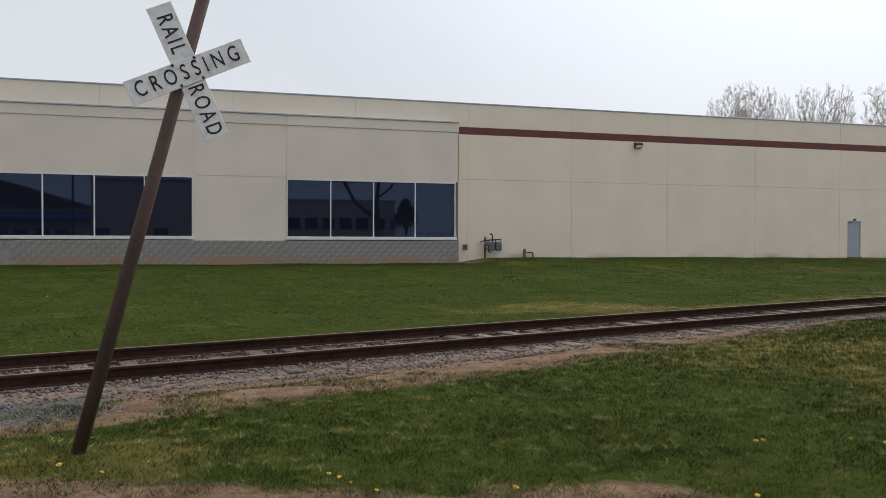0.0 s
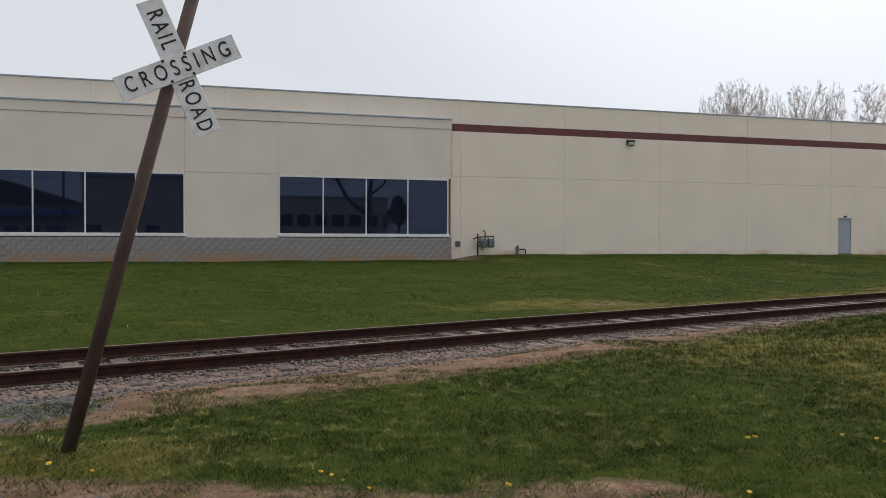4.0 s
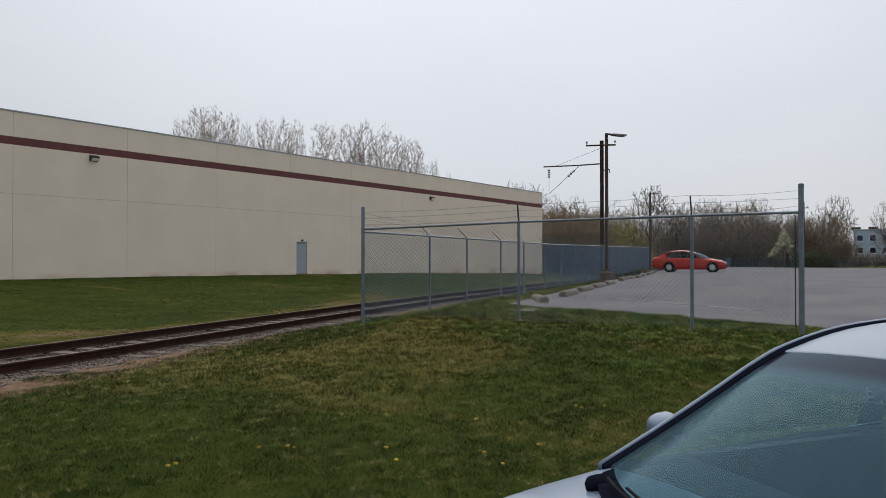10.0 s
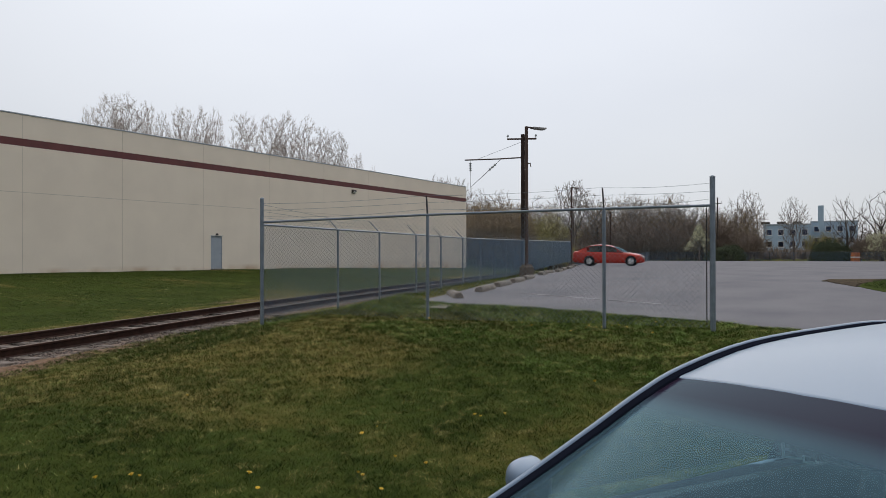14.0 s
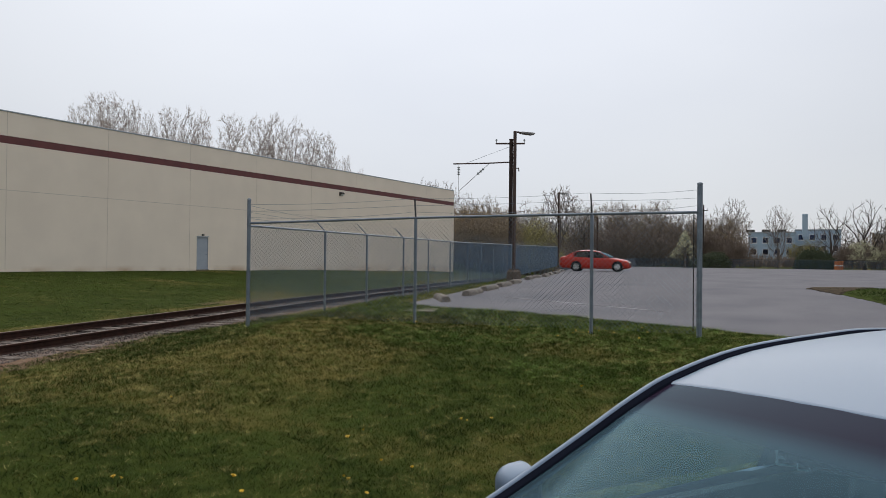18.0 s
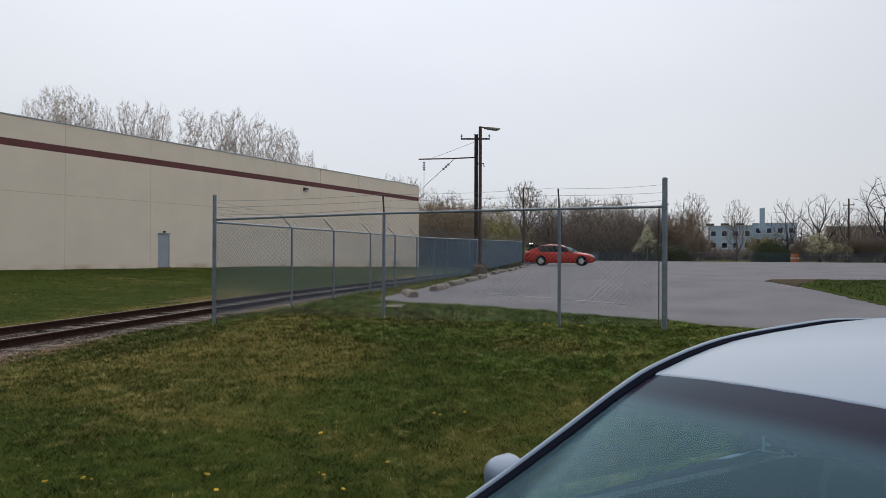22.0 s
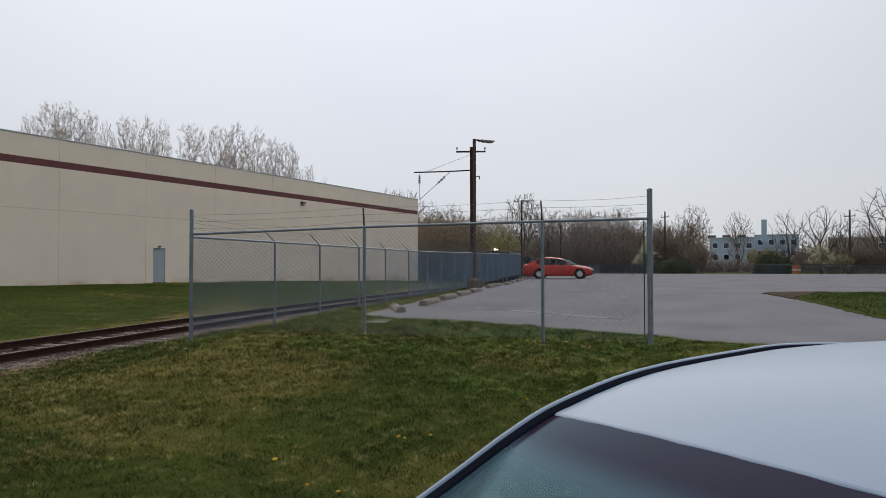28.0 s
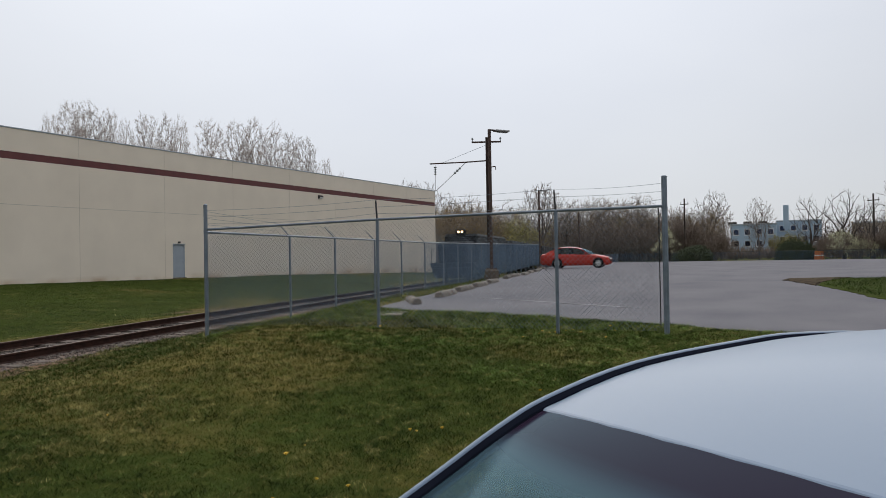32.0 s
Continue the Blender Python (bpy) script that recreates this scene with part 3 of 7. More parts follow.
# ---- track ----
RAILS_X = np.concatenate([np.arange(-70, 40, 1.0), np.arange(40, 180, 4.0)])


def rail(side):
    prof = [(-0.066, 0), (0.066, 0), (0.066, 0.010), (0.010, 0.024), (0.010, 0.107), (0.034, 0.118), (0.034, 0.143), (0.025, 0.149), (-0.025, 0.149), (-0.034, 0.143), (-0.034, 0.118), (-0.010, 0.107), (-0.010, 0.024), (-0.066, 0.010)]
    rings, tops = [], []
    for x in RAILS_X:
        dy = float(track_y(x + 0.5) - track_y(x - 0.5))
        nrm = Vector((-dy, 1, 0)).normalized()
        c = Vector((x, float(track_y(x)), float(rail_z(x)) - 0.149)) + nrm * side * 0.752
        rings.append([c + nrm * u + Vector((0, 0, v)) for u, v in prof])
        tops.append([c + nrm * u + Vector((0, 0, v)) for u, v in ((-0.024, 0.1495), (0.024, 0.1495), (0.020, 0.1525), (-0.020, 0.1525))])
    r = tagged(part("rail", Shape().loft(rings), RAIL_STEEL), "rust-brown steel rail spiked to wooden ties", "rail", "rails of the track")
    part("railhead", Shape().loft(tops), RAIL_TOP, r, "worn running surface")
    return r


for side in (-1, 1):
    rail(side)

tie_me = Shape().cbox(-0.11, 0.11, -1.28, 1.28, -0.17, 0.0, 0.012).mesh("tie")
tie_me.materials.append(TIE_WOOD)
ties = thing("track_ties", pose(0, 0, 0), "weathered wooden railway ties lying in ballast", "railway ties", kind="structure")
rng = random.Random(3)
for i in range(150):
    x = -52 + i * 0.54
    slope = math.degrees(math.atan(float(track_y(x + 0.5) - track_y(x - 0.5))))
    part("tie", tie_me, TIE_WOOD, ties, at=pose(x, float(track_y(x)), float(rail_z(x)) - 0.148 - rng.choice((0.0, 0.004, 0.012, 0.03, 0.04)), 0, rng.uniform(-1, 1), slope + rng.uniform(-1.5, 1.5)))


# ---- chain-link fence ----
def post_shape(h, r=0.03, cap=True):
    s = Shape().tube([(0, 0, -0.3), (0, 0, h)], r, 10)
    return s.tube([(0, 0, h), (0, 0, h + 0.02)], [r * 1.15, r * 0.5], 10) if cap else s


def fabric(a, b, z0a, z0b, height, pitch=0.079, r=0.0024, material=GALV_WIRE):
    """Diagonal wires of chain-link netting between two feet."""
    a, b = Vector((*a, 0)), Vector((*b, 0))
    length = (b - a).length
    d = (b - a) / length
    side = Vector((-d.y, d.x, 0))
    verts, faces = [], []
    n = int((length + height) / pitch)
    ring = [(math.cos(w), math.sin(w)) for w in (0.5, 2.6, 4.7)]
    for lean in (1, -1):
        for i in range(n):
            s = -height + (i + 0.5) * pitch
            lo, hi = max(0.0, s), min(length, s + height)
            if hi - lo < 0.02:
                continue
            ends = []
            for q in (lo, hi):
                h = q - s if lean == 1 else height - (q - s)
                base = z0a + (z0b - z0a) * q / length
                ends.append(a + d * q + side * (0.003 * lean) + Vector((0, 0, base + 0.04 + h)))
            axis = (ends[1] - ends[0]).normalized()
            u, k = side, len(verts)
            v = axis.cross(u)
            for e in ends:
                verts += [tuple(e + r * (c * u + t * v)) for c, t in ring]
            faces += [(k, k + 1, k + 4, k + 3), (k + 1, k + 2, k + 5, k + 4), (k + 2, k, k + 3, k + 5)]
    return quick_mesh("chain_link", verts, faces, material)


def strand(a, b, sag=0.02, r=0.0026):
    """A strand of barbed wire with its barbs."""
    a, b = Vector(a), Vector(b)
    s = Shape()
    pts = [a.lerp(b, t / 6) - Vector((0, 0, sag * 4 * (t / 6) * (1 - t / 6))) for t in range(7)]
    s.tube(pts, r, 4)
    n = int((b - a).length / 0.16)
    for i in range(1, n):
        t = i / n
        p = a.lerp(b, t) - Vector((0, 0, sag * 4 * t * (1 - t)))
        s.tube([p + Vector((0, 0.008, 0.009)), p - Vector((0, 0.008, 0.009))], 0.0009, 3)
        s.tube([p + Vector((0.007, -0.007, 0.009)), p - Vector((0.007, -0.007, 0.009))], 0.0009, 3)
    return s


RAIL_H = 1.83
FRONT = [(-23.95, -27.05, -0.26, 2.25, "end"), (-22.88, -29.85, -0.155, 1.83, "arm"), (-22.566, -32.86, -0.127, 1.83, "arm"), (-22.489, -34.458, -0.127, 2.25, "end")]


def front_fence():
    f = thing("fence", pose(0, 0, 0), "galvanised chain-link fence end with barbed wire on top", "fence", "fences")
    for x, y, z, h, kind in FRONT:
        r = 0.034 if kind == "end" else 0.027
        if kind == "end" and y < -33:
            r = 0.041
        p = part("post", post_shape(h, r), GALV, f, smooth=False, at=pose(x, y, z))
        if kind == "arm":
            part("barb_arm", Shape().loft([[(-w, -0.009, z), (w, -0.009, z), (w, 0.009, z), (-w, 0.009, z)] for w, z in ((0.017, 0.0), (0.015, 0.12), (0.011, 0.33))]), BLACK_STEEL, p, "black barbed wire arm", at=pose(0, 0, 1.82, -4, 0, 0))
        else:
            for hb in (0.25, 0.9, 1.4, 1.8):
                part("tension_band", Shape().tube([(0, 0, hb - 0.012), (0, 0, hb + 0.012)], r + 0.006, 10), GALV, p)
    for (xa, ya, za, ha, ka), (xb, yb, zb, hb, kb) in zip(FRONT[:-1], FRONT[1:]):
        part("top_rail", Shape().tube([(xa, ya, za + RAIL_H), (xb, yb, zb + RAIL_H)], 0.021, 8), GALV, f)
        part("chain_link", fabric((xa, ya), (xb, yb), za, zb, RAIL_H - 0.04), GALV_WIRE, f)
        for k, h in enumerate((0.10, 0.21, 0.33)):
            tip = [Vector((x, y, z + RAIL_H + h)) + (Vector((0, 0.15 * h, 0)) if kd == "arm" else Vector()) for x, y, z, kd in ((xa, ya, za, ka), (xb, yb, zb, kb))]
            part("barbed_wire", strand(tip[0], tip[1], (0.05, 0.012, 0.03)[k]), GALV, f)
    x, y, z, h, kind = FRONT[3]
    part("tension_bar", Shape().tube([(x + 0.005, y + 0.085, z + 0.1), (x + 0.005, y + 0.085, z + 1.8)], 0.008, 5), DARK_METAL, f)
    return f


def long_fence():
    f = thing("fence", pose(0, 0, 0), "long galvanised chain-link fence with slanted barbed wire arms beside the track", "fence", "fences")
    xs = [-23.95, -21.05, -18.88, -16.34, -14.16, -11.73, -9.22, -6.8, -4.1] + [-1.6 + 2.45 * i for i in range(12)]
    pts = [(x, float(fence_y(x)) if x > -20 else (-27.05, -26.5)[int(x > -22)]) for x in xs]
    zs = [-0.26, -0.13] + [gz(x, y - 0.2) for x, y in pts[2:]]
    top = 1.66

    def rail_top(x):
        return 1.525 + 0.0118 * max(0.0, x + 10.5)

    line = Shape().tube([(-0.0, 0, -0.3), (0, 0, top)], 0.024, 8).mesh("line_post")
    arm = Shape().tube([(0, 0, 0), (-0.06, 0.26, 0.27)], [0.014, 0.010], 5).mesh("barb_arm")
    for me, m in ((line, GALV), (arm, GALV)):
        me.materials.append(m)
    for i, ((x, y), z) in enumerate(zip(pts, zs)):
        if i:
            z = rail_top(x) - top
            p = part("post", line, GALV, f, at=pose(x, y, z))
            part("barb_arm", arm, GALV, p, at=pose(0, 0, top))
    for i in range(len(pts) - 1):
        (xa, ya), (xb, yb) = pts[i], pts[i + 1]
        ra, rb = rail_top(xa), rail_top(xb)
        part("top_rail", Shape().tube([(xa, ya, ra), (xb, yb, rb)], 0.021, 6), GALV, f)
        part("chain_link", fabric((xa, ya), (xb, yb), ra - top, rb - top, top - 0.06, 0.0725, 0.0022 if i < 5 else 0.0030, GALV_BLUE), GALV_BLUE, f)
        for k in (0.35, 0.65, 0.97):
            o = Vector((-0.06 * k, 0.26 * k, 0.27 * k))
            p0 = Vector((xa, ya, ra)) + (o if i else Vector((0, 0, 0.37 * k)))
            p1 = Vector((xb, yb, rb)) + o
            part("barbed_wire", Shape().tube([p0, p1], 0.003, 4), GALV, f)
    return f


front_fence()
long_fence()


# ---- car park ----
ASPHALT = mat("worn_asphalt", (0.163, 0.158, 0.170), (0.118, 0.116, 0.131), 0.5, 0.9, bump=0.7, bump_scale=70, spec=0.10, detail=12, lo=0.34, hi=0.72, stretch=(0.7, 1.0, 1))
OLD_PAINT = mat("worn_white_paint", (0.30, 0.295, 0.30), (0.145, 0.141, 0.148), 1.3, 0.85, lo=0.36, hi=0.5)
CURB_DIRT = mat("dark_edge_dirt", (0.060, 0.050, 0.040), (0.10, 0.078, 0.055), 3.0, 0.95, spec=0.0)


def sheet(name, corners, material, lift, label, category, nu=14, nv=14, kind="structure", zfun=lot_z, ragged=0.0):
    """A curved four-sided surface with a real edge, laid on the ground."""
    a, b, c, d = [Vector(p) for p in corners]
    s = Shape()
    rows = []
    for i in range(nu + 1):
        for j in range(nv + 1):
            p = a.lerp(b, i / nu).lerp(d.lerp(c, i / nu), j / nv)
            rag = 0.0 if 0 < i < nu and 0 < j < nv else ragged
            rows.append((p.x + rag * (noise.noise((p.x * 0.9, p.y * 0.9, 3.0)) * 0.5 + noise.noise((p.x * 5, p.y * 5, 3.0))), p.y + rag * (noise.noise((p.x * 0.9, p.y * 0.9, 9.0)) * 0.5 + noise.noise((p.x * 5, p.y * 5, 9.0))), zfun(p.x, p.y) + lift - (0.05 if rag else 0)))
    k = nv + 1
    faces = [(i * k + j, (i + 1) * k + j, (i + 1) * k + j + 1, i * k + j + 1) for i in range(nu) for j in range(nv)]
    n = len(rows)
    rim = [i * k for i in range(nu)] + [nu * k + j for j in range(nv)] + [i * k + nv for i in range(nu, 0, -1)] + [j for j in range(nv, 0, -1)]
    skirt = [(rows[r][0], rows[r][1], rows[r][2] - 0.35) for r in rim]
    faces += [(rim[(q + 1) % len(rim)], rim[q], n + q, n + (q + 1) % len(rim)) for q in range(len(rim))]
    s.add(rows + skirt, faces)
    return tagged(part(name, s, material), label, category, kind=kind)


def lot_edge(x):
    return float(fence_y(x)) - 1.15


lot = Shape()
lot_rows = []
for i in range(41):
    u = i / 40
    for j in range(31):
        v = (j / 30) ** 1.5
        f0 = float(lot_front(-27.3 * (1 - v) - 78 * v))
        x = f0 + (46.5 - f0) * u ** 1.4
        y = lot_edge(max(x, -19.1)) * (1 - v) - 78 * v
        lot_rows.append((x, y, lot_z(x, y) - (0.03 if i in (0, 40) or j in (0, 30) else 0)))
lot.add(lot_rows, [(i * 31 + j, i * 31 + j + 1, (i + 1) * 31 + j + 1, (i + 1) * 31 + j) for i in range(40) for j in range(30)])
lot_n = len(lot.v)
lot_rim = [i * 31 for i in range(40)] + [40 * 31 + j for j in range(30)] + [i * 31 + 30 for i in range(40, 0, -1)] + [j for j in range(30, 0, -1)]
lot.v += [(lot.v[r][0], lot.v[r][1], lot.v[r][2] - 0.4) for r in lot_rim]
lot.f += [(lot_rim[q], lot_rim[(q + 1) % len(lot_rim)], lot_n + (q + 1) % len(lot_rim), lot_n + q) for q in range(len(lot_rim))]
tagged(part("car_park", lot, ASPHALT, smooth=False), "worn grey asphalt car park behind the fence", "car park", kind="structure")
sheet("grass_island", [(-22.5, -39.3, 0), (-7.9, -35.45, 0), (2, -52, 0), (-18, -58, 0)], ground_me.materials[0], 0.06, "strip of grass between parking and driveway", "grass strip", 70, 70, ragged=0.13)
sheet("island_edge", [(-11.0, -36.2, 0), (-7.5, -35.25, 0), (-6.4, -37.2, 0), (-8.3, -36.7, 0)], CURB_DIRT, 0.072, "dark dirt at the edge of the grass strip", "dirt", 30, 16, ragged=0.16)
for k, (x0, y0, x1, y1) in enumerate(((-16.2, -28.6, -18.5, -33.2),)):
    d = Vector((x1 - x0, y1 - y0, 0)).normalized()
    s = Vector((-d.y, d.x, 0)) * 0.05
    line = Shape()
    for q in range(5):
        a, b = Vector((x0, y0, 0)).lerp(Vector((x1, y1, 0)), q / 5), Vector((x0, y0, 0)).lerp(Vector((x1, y1, 0)), (q + 1) / 5)
        top = [(p.x, p.y, lot_z(p.x, p.y) + 0.008) for p in (a - s, b - s, b + s, a + s)]
        line.add(top + [(x, y, z - 0.006) for x, y, z in top], [(0, 1, 2, 3), (0, 4, 5, 1), (2, 6, 7, 3)])
    tagged(part("parking_line", line, OLD_PAINT), "worn white parking line on asphalt", "line", "parking lines", "structure")

# concrete wheel stops along the edge
stop_rng = random.Random(11)


def stop_mesh():
    ring = [(-0.13, 0), (0.13, 0), (0.12, 0.08), (0.07, 0.14), (-0.07, 0.14), (-0.12, 0.08)]
    s = Shape().loft([[(u * k, y, v * k) for u, v in ring] for y, k in ((-0.76, 0.82), (-0.71, 1), (-0.3, 1.02), (0.2, 0.98), (0.71, 1), (0.76, 0.85))])
    s.v = [(x + 0.012 * noise.noise((x * 6, y * 3, z * 6)), y, z + 0.012 * noise.noise((x * 5, y * 2.5, 7 + z))) for x, y, z in s.v]
    return s


stop_me = stop_mesh().mesh("wheel_stop")
stop_me.materials.append(CONCRETE)
STOPS = [(-17.75, -27.56, 36), (-15.5, -27.3, 12), (-13.46, -26.86, 11), (-11.4, -26.42, 12), (-9.2, -25.88, 13), (-4.6, -24.55, 16), (-2.3, -23.9, 9), (0.4, -23.4, 14), (3.6, -22.45, 15), (6.8, -21.6, 12), (10.0, -20.6, 15), (13.6, -19.55, 14)]
for x, y, a in STOPS:
    st = new("wheel_stop", stop_me)
    st.matrix_basis = pose(x, y, lot_z(x, y) - 0.005, 0, stop_rng.uniform(-2, 2), a - 90)
    tagged(st, "chipped concrete wheel stop at the parking edge", "wheel stop", "wheel stops")
slab = part("drain_slab", Shape().cbox(-0.45, 0.45, -0.3, 0.3, -0.12, 0.05, 0.015), CONCRETE, at=pose(-20.72, -28.72, -0.115, 0, 0, 20))
tagged(slab, "flat concrete drain slab in the grass by the fence", "drain cover")

# ---- poles ----
POLE_WOOD = mat("dark_creosoted_wood", (0.075, 0.060, 0.050), (0.045, 0.036, 0.030), 6.0, 0.9, stretch=(1, 1, 0.2))
GLASS_INS = mat("porcelain_insulator", (0.30, 0.33, 0.34), (0.2, 0.22, 0.23), 9.0, 0.3)
BROWN_FOOT = mat("brown_stained_footing", (0.075, 0.055, 0.042), (0.13, 0.10, 0.08), 5.0, 0.95, bump=1.0, bump_scale=12)
BLACK_RUST = mat("black_brown_steel", (0.026, 0.018, 0.016), (0.045, 0.028, 0.022), 5.0, 0.8, spec=0.2, bump=0.5, bump_scale=35)
LAMP_GREY = mat("lamp_head_paint", (0.20, 0.19, 0.18), rough=0.5)


def insulator(s, a, b, n, r):
    a, b = Vector(a), Vector(b)
    pts, rad = [], []
    for i in range(n):
        for q, k in ((0.1, 0.3), (0.3, 1.0), (0.5, 0.9), (0.8, 0.3)):
            pts.append(a.lerp(b, (i + q) / n)), rad.append(r * k)
    return s.tube(pts, rad, 8)


def catenary_pole():
    x, y = 2.0, -20.8
    z0 = gz(x, y)
    ang = math.degrees(math.atan2(-18.03 + 20.8, 1.4 - 2.0))
    t = thing("catenary_pole", pose(x, y, z0, 0, 0, ang), "dark rusted steel catenary pole with bracket arm over the track", "pole")
    h = 7.2 - z0
    shaft = Shape()
    for v in (-1, 1):
        shaft.box(-0.085, 0.085, v * 0.08 - 0.012, v * 0.08 + 0.012, 0, h)
    shaft.box(-0.012, 0.012, -0.08, 0.08, 0, h)
    part("shaft", shaft, BLACK_RUST, t)
    part("cap", Shape().cbox(-0.10, 0.10, -0.10, 0.10, h, h + 0.04, 0.01), RUST_POLE, t)
    zarm = 5.98 - z0
    part("bracket_arm", Shape().tube([(-0.1, 0, zarm + 0.05), (1.2, 0, zarm + 0.02), (3.15, 0, zarm + 0.03)], 0.035, 8), RUST_POLE, t)
    part("stay_rod", Shape().tube([(0.05, 0, h - 0.35), (2.6, 0, zarm)], 0.009, 5), GALV, t)
    ins = insulator(Shape(), (2.85, 0, zarm - 0.12), (2.85, 0, zarm - 0.6), 4, 0.085)
    part("insulator", ins, GLASS_INS, t)
    part("drop_wire", Shape().tube([(2.85, 0, zarm - 0.05), (2.85, 0, zarm - 1.45)], 0.010, 4), DARK_METAL, t)
    part("strut", Shape().tube([(1.2, 0, zarm - 0.02), (2.85, 0, zarm - 1.45)], 0.014, 5), DARK_METAL, t)
    part("insulator", insulator(Shape(), (1.45, 0, zarm - 0.24), (1.85, 0, zarm - 0.58), 3, 0.08), GLASS_INS, t)
    zc = 7.0 - z0
    c = part("crossarm", Shape().cbox(-0.72, 0.82, -0.04, 0.04, zc - 0.04, zc + 0.04, 0.008), RUST_POLE, t, at=pose(0, 0, 0, 0, 0, 12))
    for u in (-0.68, 0.78):
        part("pin_insulator", Shape().tube([(u, 0, zc + 0.04), (u, 0, zc + 0.12), (u, 0, zc + 0.14), (u, 0, zc + 0.24)], [0.015, 0.02, 0.07, 0.03], 8), GLASS_INS, c)
    part("hook", Shape().tube([(-0.1, 0, zarm - 0.3), (-0.4, 0, zarm - 0.28), (-0.42, 0, zarm - 0.45)], 0.03, 6), RUST_POLE, t)
    return t


def street_lamp(x, y, h, turn, label):
    z0 = gz(x, y) + 0.05
    t = thing("street_lamp", pose(x, y, z0, 0, 0, turn), label, "street lamp", "car park lamps")
    part("base", Shape().loft([[(u * w, v * w, z) for u, v in ((-1, -1), (0, -1.1), (1, -1), (1.1, 0), (1, 1), (0, 1.1), (-1, 1), (-1.1, 0))] for w, z in ((0.24, -0.4), (0.22, 0.1), (0.21, 0.34), (0.15, 0.44))]), BROWN_FOOT, t, "brown-stained rough footing")
    part("base_plate", Shape().cbox(-0.16, 0.16, -0.16, 0.16, 0.44, 0.47, 0.005), RUST_POLE, t)
    part("mast", Shape().cbox(-0.055, 0.055, -0.055, 0.055, 0.42, h, 0.012), RUST_POLE, t)
    part("arm", Shape().cbox(-0.03, 0.45, -0.03, 0.03, h - 0.06, h, 0.01), RUST_POLE, t)
    part("lamp_head", Shape().loft([[(0.3, -0.13, h - 0.07), (0.3, 0.13, h - 0.07), (0.3, 0.11, h + 0.0), (0.3, -0.11, h + 0.0)], [(1.0, -0.15, h - 0.045), (1.0, 0.15, h - 0.045), (1.0, 0.12, h + 0.015), (1.0, -0.12, h + 0.015)]]), LAMP_GREY, t)
    part("lens", Shape().box(0.45, 0.95, -0.11, 0.11, h - 0.085, h - 0.06), LAMP_GREY, t)
    for a in range(4):
        u, v = (0.11, -0.11)[a % 2], (0.11, -0.11)[a // 2]
        part("bolt", Shape().tube([(u, v, 0.47), (u, v, 0.51)], 0.015, 6), GALV, t)
    return t


catenary_pole()
street_lamp(-4.9, -23.97, 6.3, -28, "rust-brown square lamp post on a concrete footing")
street_lamp(22.7, -16.0, 6.55, -20, "slim rust-brown lamp post beside the car park")
street_lamp(43, -13.0, 5.3, -20, "slim rust-brown lamp post at the far edge of the car park")


# ---- crossing sign ----
def words(text, size, spacing=1.0):
    cu = bpy.data.curves.new("lettering", "FONT")
    cu.body, cu.size, cu.align_x, cu.align_y = text, size, "CENTER", "CENTER"
    cu.space_character, cu.extrude, cu.resolution_u, cu.offset = spacing, 0.0015, 6, size * 0.004
    ob = bpy.data.objects.new("lettering", cu)
    scene.collection.objects.link(ob)
    bpy.context.view_layer.update()
    me = bpy.data.meshes.new_from_object(ob.evaluated_get(bpy.context.evaluated_depsgraph_get()))
    bpy.data.objects.remove(ob)
    for v in me.vertices:
        v.co.x *= 0.72
    me.materials.clear()
    me.materials.append(SIGN_BLACK)
    return me


def crossing_sign():
    foot, top, y = Vector((-36.216, -30.44, -0.62)), Vector((-35.328, -30.44, 2.82)), -30.44
    t = thing("crossing_sign", pose(*foot), "leaning rusty pole with a weathered white crossbuck sign", "sign")
    up = (top - foot).normalized()
    part("pole", Shape().tube([(0, 0, 0), tuple((top - foot) * 0.5), tuple(top - foot)], [0.052, 0.05, 0.048], 12), RUST_POLE, t, smooth=True)
    c = Vector((-35.436, y - 0.062, 2.236)) - foot

    def blade(name, length, ang, dy):
        b = Shape().cbox(-length / 2, length / 2, -0.094, 0.094, -0.003, 0.003, 0.0025)
        return part(name, b, SIGN_WHITE, t, at=pose(c.x, c.y + dy, c.z) @ pose(0, 0, 0, 90, 0, 0) @ pose(0, 0, 0, 0, 0, ang))

    back = blade("blade", 1.05, -66.5, 0.0)
    for word, u in (("RAIL", -0.30), ("ROAD", 0.304)):
        part("lettering", words(word, 0.166, 1.32), SIGN_BLACK, back, "black letters " + word, at=pose(u, 0, 0.0045))
    front = blade("blade", 0.92, 24.6, -0.009)
    part("lettering", words("CROSSING", 0.166, 1.56), SIGN_BLACK, front, "black letters CROSSING", at=pose(0, 0, 0.0045))
    for u, v in ((-0.085, 0.08), (0.085, 0.08), (-0.085, -0.08), (0.085, -0.08)):
        part("bolt", Shape().tube([(u, v, 0.002), (u, v, 0.012)], [0.012, 0.009], 8), RUST_POLE, front)
    part("bracket", Shape().cbox(-0.07, 0.07, -0.03, 0.03, -0.05, 0.05, 0.006), RUST_POLE, t, at=pose(c.x, c.y + 0.035, c.z - 0.02))
    return t


crossing_sign()


# ---- gas meter and pipes at the wall ----
METER_GREY = mat("grey_meter_paint", (0.12, 0.135, 0.15), (0.085, 0.095, 0.105), 6.0, 0.5)
PIPE_DARK = mat("dark_gas_pipe_paint", (0.04, 0.034, 0.032), (0.065, 0.052, 0.045), 7.0, 0.7, spec=0.2)


